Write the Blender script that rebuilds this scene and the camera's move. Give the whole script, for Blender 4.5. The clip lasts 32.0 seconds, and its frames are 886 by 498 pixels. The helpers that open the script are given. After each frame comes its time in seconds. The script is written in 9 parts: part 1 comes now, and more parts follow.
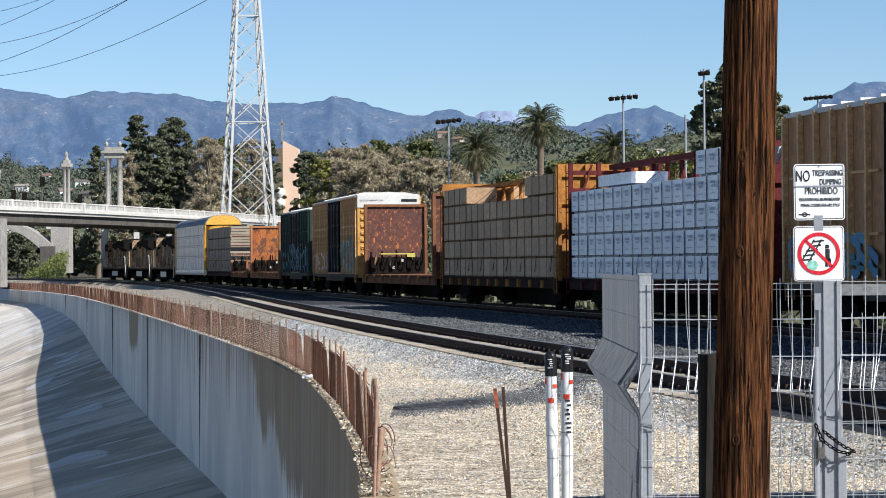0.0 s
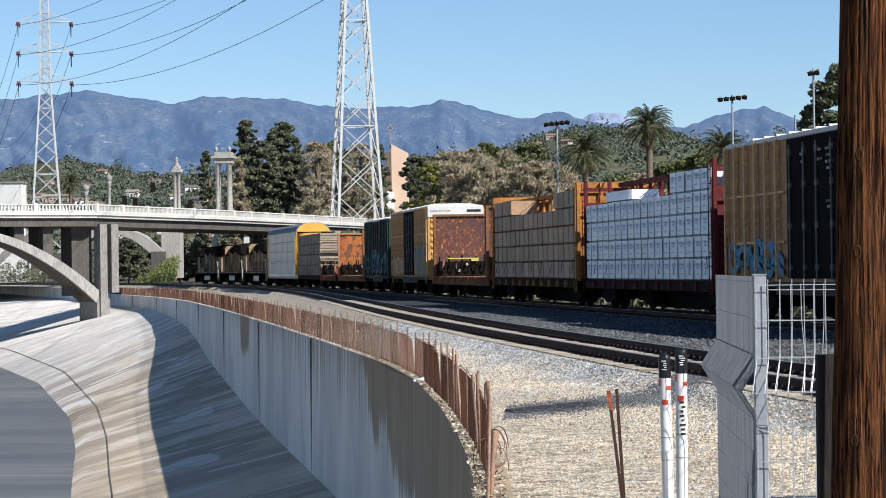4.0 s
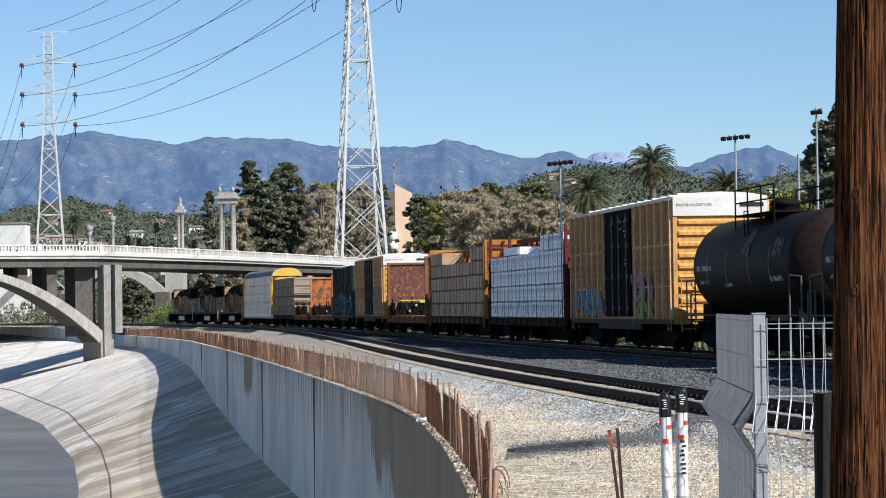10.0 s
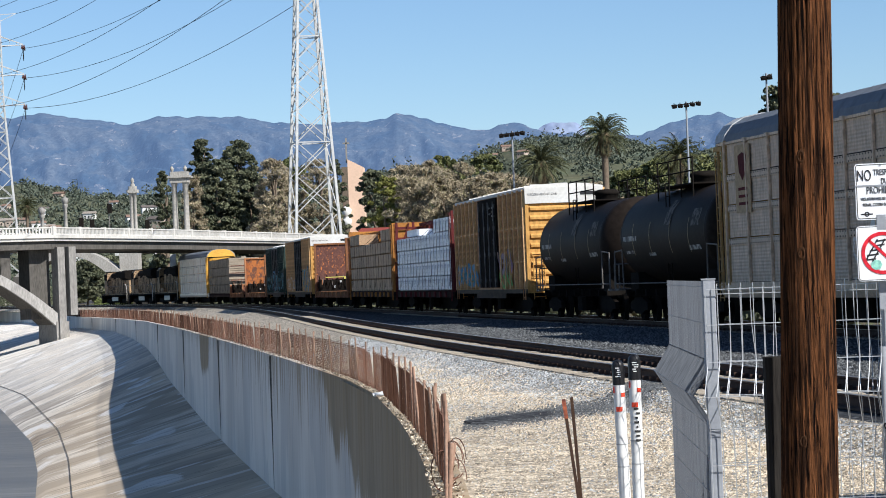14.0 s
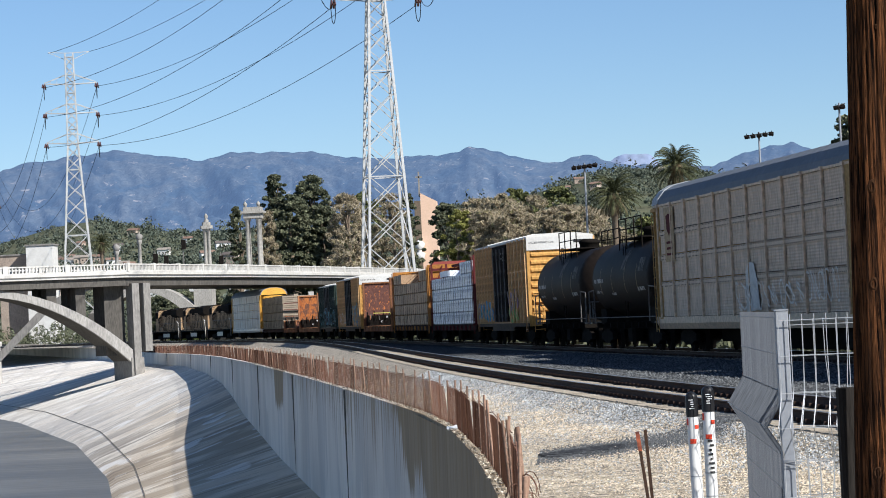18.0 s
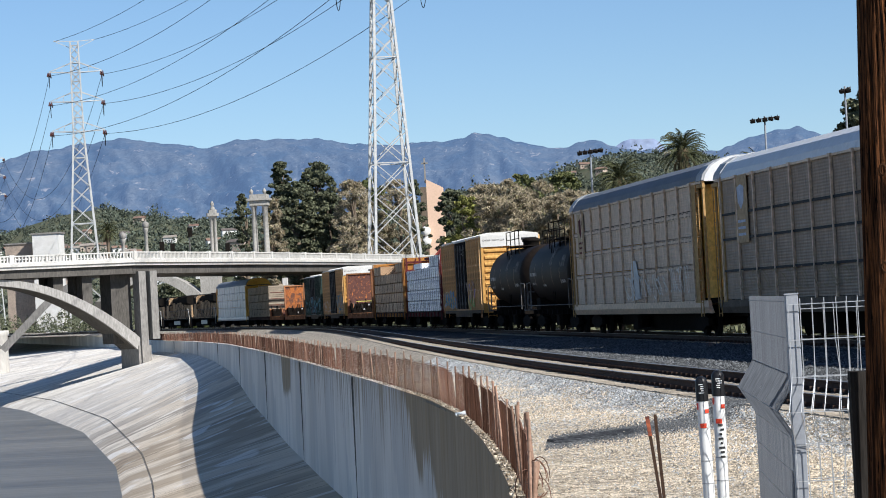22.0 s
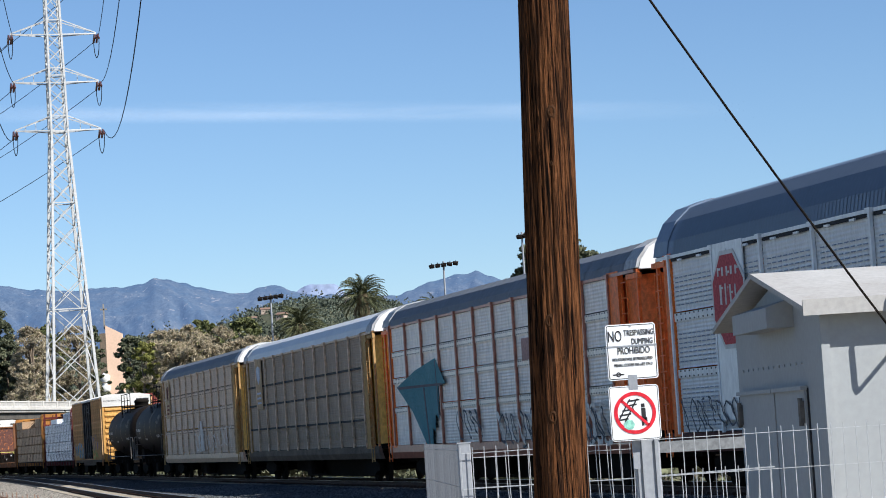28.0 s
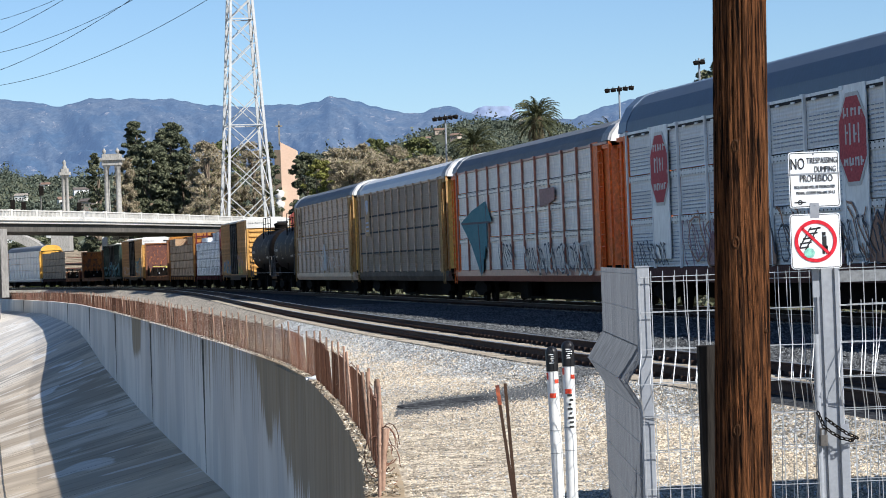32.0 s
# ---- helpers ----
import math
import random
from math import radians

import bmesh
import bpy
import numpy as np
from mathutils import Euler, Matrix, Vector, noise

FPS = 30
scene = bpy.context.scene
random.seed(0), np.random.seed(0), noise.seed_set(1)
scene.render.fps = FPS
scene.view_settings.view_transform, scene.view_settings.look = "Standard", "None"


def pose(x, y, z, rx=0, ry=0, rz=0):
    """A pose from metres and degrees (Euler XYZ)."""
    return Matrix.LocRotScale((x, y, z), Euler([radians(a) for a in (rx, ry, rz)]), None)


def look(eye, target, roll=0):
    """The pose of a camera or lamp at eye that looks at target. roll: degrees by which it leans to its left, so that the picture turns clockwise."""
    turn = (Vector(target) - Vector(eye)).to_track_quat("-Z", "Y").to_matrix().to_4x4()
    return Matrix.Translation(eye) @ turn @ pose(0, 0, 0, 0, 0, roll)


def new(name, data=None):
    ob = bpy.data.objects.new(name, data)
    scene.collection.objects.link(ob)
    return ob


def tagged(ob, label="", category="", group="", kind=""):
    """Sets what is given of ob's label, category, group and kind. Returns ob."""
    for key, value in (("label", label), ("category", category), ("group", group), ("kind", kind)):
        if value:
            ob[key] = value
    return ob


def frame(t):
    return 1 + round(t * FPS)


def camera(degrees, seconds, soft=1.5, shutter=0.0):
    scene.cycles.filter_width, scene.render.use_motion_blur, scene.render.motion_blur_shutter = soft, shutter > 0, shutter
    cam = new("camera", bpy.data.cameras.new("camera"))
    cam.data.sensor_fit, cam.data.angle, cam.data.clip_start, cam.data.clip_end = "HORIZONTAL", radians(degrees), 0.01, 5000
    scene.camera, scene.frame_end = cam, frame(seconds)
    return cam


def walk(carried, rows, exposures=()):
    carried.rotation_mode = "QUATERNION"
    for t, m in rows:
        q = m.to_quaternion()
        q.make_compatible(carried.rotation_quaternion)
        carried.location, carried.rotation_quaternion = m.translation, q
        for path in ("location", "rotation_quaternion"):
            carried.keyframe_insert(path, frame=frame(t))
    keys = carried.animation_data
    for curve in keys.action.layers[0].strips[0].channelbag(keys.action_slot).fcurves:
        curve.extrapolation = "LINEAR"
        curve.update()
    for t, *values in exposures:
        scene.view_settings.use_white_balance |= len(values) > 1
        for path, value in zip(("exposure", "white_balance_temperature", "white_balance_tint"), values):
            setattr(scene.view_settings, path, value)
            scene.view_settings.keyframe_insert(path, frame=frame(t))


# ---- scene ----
cam = camera(18.553, 32.0, soft=0.95)
walk(cam, [
    (0.0, pose(-0.012, -0.000, 1.620, 90.310, 0.400, 0.002)),
    (0.5, pose(-0.012, 0.000, 1.617, 90.370, 0.428, -0.087)),
    (1.0, pose(-0.01, 0.000, 1.620, 90.416, 0.527, -0.146)),
    (1.5, pose(-0.009, 0.000, 1.620, 90.443, 0.570, -0.097)),
    (2.0, pose(-0.018, -0.000, 1.621, 90.437, 0.555, 0.136)),
    (2.5, pose(-0.028, 0.000, 1.617, 90.421, 0.571, 0.581)),
    (3.0, pose(-0.034, 0.000, 1.617, 90.408, 0.672, 1.179)),
    (3.5, pose(-0.033, 0.000, 1.617, 90.412, 0.736, 1.798)),
    (4.0, pose(-0.04, 0.000, 1.617, 90.395, 0.776, 2.306)),
    (4.5, pose(-0.039, 0.000, 1.618, 90.328, 0.769, 2.696)),
    (6.5, pose(-0.027, 0.000, 1.618, 90.519, 0.924, 3.708)),
    (7.0, pose(-0.026, 0.000, 1.615, 90.667, 0.949, 3.731)),
    (7.5, pose(-0.023, 0.000, 1.612, 90.713, 0.886, 3.579)),
    (8.0, pose(-0.028, 0.000, 1.613, 90.654, 0.805, 3.244)),
    (8.5, pose(-0.0415, 0.000, 1.610, 90.581, 0.648, 2.798)),
    (9.0, pose(-0.04, 0.000, 1.612, 90.599, 0.645, 2.464)),
    (9.5, pose(-0.0295, 0.000, 1.614, 90.777, 0.701, 2.322)),
    (10.0, pose(-0.011, 0.000, 1.615, 91.236, 0.905, 2.388)),
    (10.5, pose(-0.0035, 0.000, 1.612, 91.898, 1.128, 2.061)),
    (11.0, pose(0.017, 0.000, 1.610, 92.463, 1.451, 1.429)),
    (11.5, pose(0.0355, 0.000, 1.617, 92.649, 1.871, 0.423)),
    (12.0, pose(0.025, 0.000, 1.611, 92.340, 2.141, -0.311)),
    (12.5, pose(0.021, 0.000, 1.611, 91.723, 2.484, -0.367)),
    (13.0, pose(0.019, 0.000, 1.608, 91.143, 2.500, 0.237)),
    (13.5, pose(0.019, 0.000, 1.609, 90.802, 2.485, 0.980)),
    (14.0, pose(0.022, 0.000, 1.608, 90.653, 2.283, 1.451)),
    (14.5, pose(0.023, 0.000, 1.609, 90.577, 2.050, 1.681)),
    (16.5, pose(0.02, 0.000, 1.608, 90.730, 2.141, 2.435)),
    (17.0, pose(0.033, 0.000, 1.608, 90.987, 2.498, 2.664)),
    (17.5, pose(0.034, 0.000, 1.611, 91.230, 2.679, 2.878)),
    (18.0, pose(0.035, 0.000, 1.610, 91.423, 2.783, 3.012)),
    (18.5, pose(0.025, 0.000, 1.615, 91.524, 2.803, 2.972)),
    (19.0, pose(0.018, 0.000, 1.609, 91.499, 2.687, 2.811)),
    (19.5, pose(0.004, 0.000, 1.613, 91.347, 2.644, 2.613)),
    (20.0, pose(-0.005, 0.000, 1.608, 91.148, 2.602, 2.480)),
    (20.5, pose(-0.007, 0.000, 1.607, 91.008, 2.638, 2.479)),
    (21.0, pose(0.004, 0.000, 1.611, 90.970, 2.852, 2.684)),
    (21.5, pose(0.009, 0.000, 1.607, 91.048, 2.967, 2.913)),
    (22.0, pose(0.013, 0.000, 1.610, 91.137, 3.113, 3.149)),
    (22.5, pose(0.025, 0.000, 1.606, 91.277, 3.253, 3.174)),
    (23.0, pose(0.016, 0.000, 1.613, 91.445, 3.391, 2.923)),
    (23.5, pose(0.031, 0.000, 1.612, 91.715, 3.506, 2.514)),
    (24.0, pose(0.039, 0.000, 1.617, 92.052, 3.673, 1.862)),
    (24.5, pose(0.041, 0.000, 1.617, 92.407, 3.772, 1.027)),
    (25.0, pose(0.055, 0.000, 1.612, 92.737, 3.814, 0.165)),
    (25.5, pose(0.0587, 0.000, 1.615, 92.960, 3.813, -0.672)),
    (27.5, pose(0.0693, -0.000, 1.638, 93.635, 4.120, -2.632)),
    (28.0, pose(0.062, -0.000, 1.639, 93.806, 3.664, -3.578)),
    (28.5, pose(0.051, -0.000, 1.638, 93.741, 3.072, -4.444)),
    (29.0, pose(0.041, -0.000, 1.634, 93.241, 2.640, -5.067)),
    (29.5, pose(0.036, -0.000, 1.628, 92.365, 2.355, -5.133)),
    (30.0, pose(0.036, -0.000, 1.629, 91.445, 2.243, -4.679)),
    (30.5, pose(0.03, -0.000, 1.632, 90.756, 2.282, -3.737)),
    (31.0, pose(0.02, -0.000, 1.624, 90.429, 2.099, -2.524)),
    (31.5, pose(0.014, -0.000, 1.626, 90.310, 2.208, -1.224)),
    (32.0, pose(0.012, -0.000, 1.631, 90.245, 2.132, 0.028)),
], exposures=[(0.0, 0.58, 6150, 10), (14.0, 0.57, 6150, 10), (17.0, 0.53, 6150, 10), (24.0, 0.54, 6150, 10), (27.0, 0.65, 6150, 10), (32.0, 0.66, 6150, 10)])

# ---- light ----
SUN_EL, SUN_AZ = radians(39), radians(129)   # azimuth clockwise from +y
world = bpy.data.worlds.new("sky")
scene.world = world
world.use_nodes = True
_n = world.node_tree.nodes
_sky = _n.new("ShaderNodeTexSky")
_sky.sky_type, _sky.sun_disc = "NISHITA", False
_sky.sun_elevation, _sky.sun_rotation = SUN_EL, SUN_AZ
_sky.altitude, _sky.air_density, _sky.dust_density, _sky.ozone_density = 1500, 1.0, 0.0, 5.0
world.node_tree.links.new(_sky.outputs[0], _n["Background"].inputs[0])
_n["Background"].inputs[1].default_value = 0.0735
_sd = Vector((math.sin(SUN_AZ) * math.cos(SUN_EL), math.cos(SUN_AZ) * math.cos(SUN_EL), math.sin(SUN_EL)))
sun = new("sun", bpy.data.lights.new("sun", "SUN"))
sun.data.energy, sun.data.angle, sun.data.color = 5.0, radians(0.53), (1.0, 0.95, 0.87)
sun.matrix_world = look(_sd * 200, (0, 0, 0))


# ---- materials ----
def surf(name, base, other=None, rough=0.7, metal=0.0, scale=1.0, fine=12.0, bump=0.15, stretch=(1, 1, 1), contrast=0.5,
         third=None, third_scale=4.0, third_cut=0.6, rand=0.0, island=0.0, grain=0.28, spec=None, glow=None, warp=0.0):
    """A two-scale procedural surface: large patches from base to other, fine grain, and worn spots of a third colour."""
    m = bpy.data.materials.new(name)
    m.use_nodes = True
    nt = m.node_tree
    nd, ln = nt.nodes, nt.links
    bs = nd["Principled BSDF"]
    bs.inputs["Roughness"].default_value, bs.inputs["Metallic"].default_value = rough, metal
    bs.inputs["Specular IOR Level"].default_value = spec if spec is not None else (0.03 if rough >= 0.6 else 0.25)
    tc, mp = nd.new("ShaderNodeTexCoord"), nd.new("ShaderNodeMapping")
    mp.inputs["Scale"].default_value = stretch
    ln.new(tc.outputs["Object"], mp.inputs["Vector"])
    other = other or tuple(c * 0.7 for c in base)

    def noise_tex(sc, detail, ro=0.6):
        t = nd.new("ShaderNodeTexNoise")
        t.inputs["Scale"].default_value, t.inputs["Detail"].default_value, t.inputs["Roughness"].default_value = sc, detail, ro
        t.inputs["Distortion"].default_value = warp
        ln.new(mp.outputs[0], t.inputs["Vector"])
        return t

    big, small = noise_tex(scale, 5), noise_tex(scale * fine, 4)
    rp = nd.new("ShaderNodeMapRange")
    rp.inputs["From Min"].default_value, rp.inputs["From Max"].default_value = 0.5 - 0.22 / max(contrast, 0.05) * 0.5, 0.5 + 0.22 / max(contrast, 0.05) * 0.5
    ln.new(big.outputs[0], rp.inputs["Value"])
    mx = nd.new("ShaderNodeMix")
    mx.data_type = "RGBA"
    mx.inputs["A"].default_value, mx.inputs["B"].default_value = (*base, 1), (*other, 1)
    ln.new(rp.outputs[0], mx.inputs["Factor"])
    col = mx.outputs["Result"]
    g = nd.new("ShaderNodeMapRange")
    g.inputs["To Min"].default_value, g.inputs["To Max"].default_value = 1 - grain, 1 + grain
    g.inputs["From Min"].default_value, g.inputs["From Max"].default_value = 0.3, 0.7
    ln.new(small.outputs[0], g.inputs["Value"])
    v = nd.new("ShaderNodeVectorMath")
    v.operation = "SCALE"
    ln.new(col, v.inputs[0]), ln.new(g.outputs[0], v.inputs["Scale"])
    col = v.outputs[0]
    if third:
        w = noise_tex(third_scale, 6, 0.7)
        r3 = nd.new("ShaderNodeMapRange")
        r3.inputs["From Min"].default_value, r3.inputs["From Max"].default_value = third_cut, third_cut + 0.06
        ln.new(w.outputs[0], r3.inputs["Value"])
        m3 = nd.new("ShaderNodeMix")
        m3.data_type = "RGBA"
        m3.inputs["B"].default_value = (*third, 1)
        ln.new(col, m3.inputs["A"]), ln.new(r3.outputs[0], m3.inputs["Factor"])
        col = m3.outputs["Result"]
    if rand or island:
        src = nd.new("ShaderNodeObjectInfo").outputs["Random"] if rand else nd.new("ShaderNodeNewGeometry").outputs["Random Per Island"]
        k = rand or island
        r4 = nd.new("ShaderNodeMapRange")
        r4.inputs["To Min"].default_value, r4.inputs["To Max"].default_value = 1 - k, 1 + k
        ln.new(src, r4.inputs["Value"])
        v2 = nd.new("ShaderNodeVectorMath")
        v2.operation = "SCALE"
        ln.new(col, v2.inputs[0]), ln.new(r4.outputs[0], v2.inputs["Scale"])
        col = v2.outputs[0]
    ln.new(col, bs.inputs["Base Color"])
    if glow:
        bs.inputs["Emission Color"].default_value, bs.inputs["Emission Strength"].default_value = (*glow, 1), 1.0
    if bump:
        b = nd.new("ShaderNodeBump")
        b.inputs["Strength"].default_value, b.inputs["Distance"].default_value = bump, 0.02
        ln.new(small.outputs[0], b.inputs["Height"]), ln.new(b.outputs[0], bs.inputs["Normal"])
    return m


def stones(name, cols, scale, rough=0.95, bump=0.5, patch=None, patch_scale=0.3, far=None):
    """Loose stones: cells of uneven tone with dark gaps, and broad patches of another tint."""
    m = bpy.data.materials.new(name)
    m.use_nodes = True
    nd, ln = m.node_tree.nodes, m.node_tree.links
    bs = nd["Principled BSDF"]
    bs.inputs["Roughness"].default_value, bs.inputs["Specular IOR Level"].default_value = rough, 0.05
    tc = nd.new("ShaderNodeTexCoord")
    vo = nd.new("ShaderNodeTexVoronoi")
    vo.inputs["Scale"].default_value = scale
    ln.new(tc.outputs["Object"], vo.inputs["Vector"])
    sep = nd.new("ShaderNodeSeparateColor")
    ln.new(vo.outputs["Color"], sep.inputs[0])
    ramp = nd.new("ShaderNodeValToRGB")
    el = ramp.color_ramp.elements
    n = len(cols)
    el[0].position, el[0].color = 0.0, (*cols[0], 1)
    el[1].position, el[1].color = 1.0, (*cols[-1], 1)
    for k in range(1, n - 1):
        e = el.new(k / (n - 1))
        e.color = (*cols[k], 1)
    ln.new(sep.outputs[0], ramp.inputs[0])
    col = ramp.outputs[0]
    big = nd.new("ShaderNodeTexNoise")
    big.inputs["Scale"].default_value, big.inputs["Detail"].default_value = patch_scale, 5
    ln.new(tc.outputs["Object"], big.inputs["Vector"])
    if patch:
        mr = nd.new("ShaderNodeMapRange")
        mr.inputs["From Min"].default_value, mr.inputs["From Max"].default_value, mr.inputs["To Max"].default_value = 0.42, 0.62, 0.7
        ln.new(big.outputs[0], mr.inputs["Value"])
        mx = nd.new("ShaderNodeMix")
        mx.data_type, mx.blend_type = "RGBA", "MULTIPLY"
        mx.inputs["B"].default_value = (*patch, 1)
        ln.new(col, mx.inputs["A"]), ln.new(mr.outputs[0], mx.inputs["Factor"])
        col = mx.outputs["Result"]
    # cell edges are darkened: the shade between stones is put into the colour
    gap = nd.new("ShaderNodeMapRange")
    gap.inputs["From Min"].default_value, gap.inputs["From Max"].default_value = 0.35, 0.75
    gap.inputs["To Min"].default_value, gap.inputs["To Max"].default_value = 1.0, 0.45
    ln.new(vo.outputs["Distance"], gap.inputs["Value"])
    v = nd.new("ShaderNodeVectorMath")
    v.operation = "SCALE"
    ln.new(col, v.inputs[0]), ln.new(gap.outputs[0], v.inputs["Scale"])
    col = v.outputs[0]
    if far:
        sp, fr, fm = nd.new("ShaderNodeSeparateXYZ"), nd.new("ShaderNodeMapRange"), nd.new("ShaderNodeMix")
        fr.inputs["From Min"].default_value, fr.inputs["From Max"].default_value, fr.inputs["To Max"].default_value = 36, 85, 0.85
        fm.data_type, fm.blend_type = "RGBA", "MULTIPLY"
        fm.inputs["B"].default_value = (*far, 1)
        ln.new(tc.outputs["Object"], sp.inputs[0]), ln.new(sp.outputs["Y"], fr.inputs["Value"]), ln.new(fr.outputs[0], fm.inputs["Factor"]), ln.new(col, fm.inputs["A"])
        lump, lr, lv = nd.new("ShaderNodeTexVoronoi"), nd.new("ShaderNodeMapRange"), nd.new("ShaderNodeVectorMath")
        lump.inputs["Scale"].default_value, lv.operation = 6.0, "SCALE"
        lc = nd.new("ShaderNodeSeparateColor")
        lr.inputs["To Min"].default_value, lr.inputs["To Max"].default_value = 0.55, 1.4
        ln.new(tc.outputs["Object"], lump.inputs["Vector"]), ln.new(lump.outputs["Color"], lc.inputs[0]), ln.new(lc.outputs[0], lr.inputs["Value"])
        ln.new(fm.outputs["Result"], lv.inputs[0]), ln.new(lr.outputs[0], lv.inputs["Scale"])
        col = lv.outputs[0]
    ln.new(col, bs.inputs["Base Color"])
    bp = nd.new("ShaderNodeBump")
    bp.inputs["Strength"].default_value, bp.inputs["Distance"].default_value = bump, 0.03
    bp.invert = True
    ln.new(vo.outputs["Distance"], bp.inputs["Height"]), ln.new(bp.outputs[0], bs.inputs["Normal"])
    return m


M = {}
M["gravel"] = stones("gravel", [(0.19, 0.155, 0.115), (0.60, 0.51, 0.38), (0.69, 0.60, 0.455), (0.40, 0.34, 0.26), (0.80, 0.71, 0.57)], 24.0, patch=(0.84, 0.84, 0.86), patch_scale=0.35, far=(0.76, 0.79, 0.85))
M["gravel_stone"] = surf("gravel_stone", (0.555, 0.46, 0.335), (0.40, 0.335, 0.25), 0.95, scale=0.5, fine=40, bump=0, contrast=0.6, island=0.7)
# ballast_stone and ballast: the train's shadow between tracks is put into the colour
M["ballast_stone"] = surf("ballast_stone", (0.135, 0.14, 0.142), (0.08, 0.084, 0.088), 0.95, scale=0.5, fine=40, bump=0, contrast=0.6, island=0.6)
M["shoulder_stone"] = surf("shoulder_stone", (0.40, 0.41, 0.405), (0.25, 0.26, 0.262), 0.95, scale=0.5, fine=40, bump=0, contrast=0.6, island=0.7)
M["ballast"] = stones("ballast", [(0.018, 0.0195, 0.022), (0.07, 0.073, 0.077), (0.038, 0.041, 0.044), (0.125, 0.126, 0.127), (0.028, 0.03, 0.033)], 15.0, patch=(0.7, 0.71, 0.74), patch_scale=0.5)
M["soil"] = stones("soil", [(0.10, 0.085, 0.065), (0.17, 0.14, 0.10), (0.13, 0.11, 0.08)], 9.0, patch=(0.6, 0.65, 0.5), patch_scale=0.1)
M["concrete"] = surf("concrete", (0.58, 0.56, 0.52), (0.48, 0.46, 0.42), 0.85, scale=0.5, fine=9, bump=0.1, stretch=(1, 1, 0.12), contrast=0.6)
M["bridge"] = surf("bridge", (0.58, 0.56, 0.52), (0.46, 0.44, 0.40), 0.85, scale=0.15, fine=14, bump=0.1, stretch=(1, 1, 0.4), grain=0.14, spec=0.1)
M["rust"] = surf("rust", (0.20, 0.095, 0.055), (0.33, 0.15, 0.07), 0.85, scale=1.2, fine=12, bump=0.4, rand=0.35)
M["rust_post"] = surf("rust_post", (0.40, 0.27, 0.20), (0.25, 0.145, 0.10), 0.85, scale=2.5, fine=8, bump=0.3, rand=0.3)
M["rust_wire"] = surf("rust_wire", (0.105, 0.062, 0.049), (0.165, 0.082, 0.054), 0.85, scale=0.6, fine=8, bump=0, rand=0.5)
M["tower_steel"] = surf("tower_steel", (0.50, 0.50, 0.485), (0.40, 0.40, 0.39), 0.55, 0.1, scale=0.3, fine=10, bump=0, grain=0.15)
M["black"] = surf("black", (0.010, 0.009, 0.008), (0.017, 0.014, 0.012), 0.9, scale=1.0, fine=10, bump=0.1, spec=0.02)
M["railsteel"] = surf("railsteel", (0.085, 0.052, 0.038), (0.05, 0.032, 0.025), 0.8, 0.0, scale=0.8, fine=20, bump=0.1, spec=0.1)
M["railhead"] = surf("railhead", (0.42, 0.40, 0.38), (0.3, 0.28, 0.26), 0.3, 0.9, scale=0.6, fine=10, bump=0)
M["tie"] = surf("tie", (0.44, 0.38, 0.30), (0.34, 0.29, 0.23), 0.9, scale=2.0, fine=10, bump=0.2, rand=0.15)
M["water"] = surf("water", (0.15, 0.14, 0.118), (0.095, 0.09, 0.077), 0.42, scale=0.12, fine=9, bump=1.0, stretch=(0.12, 1.1, 1), contrast=0.8, grain=0.35)


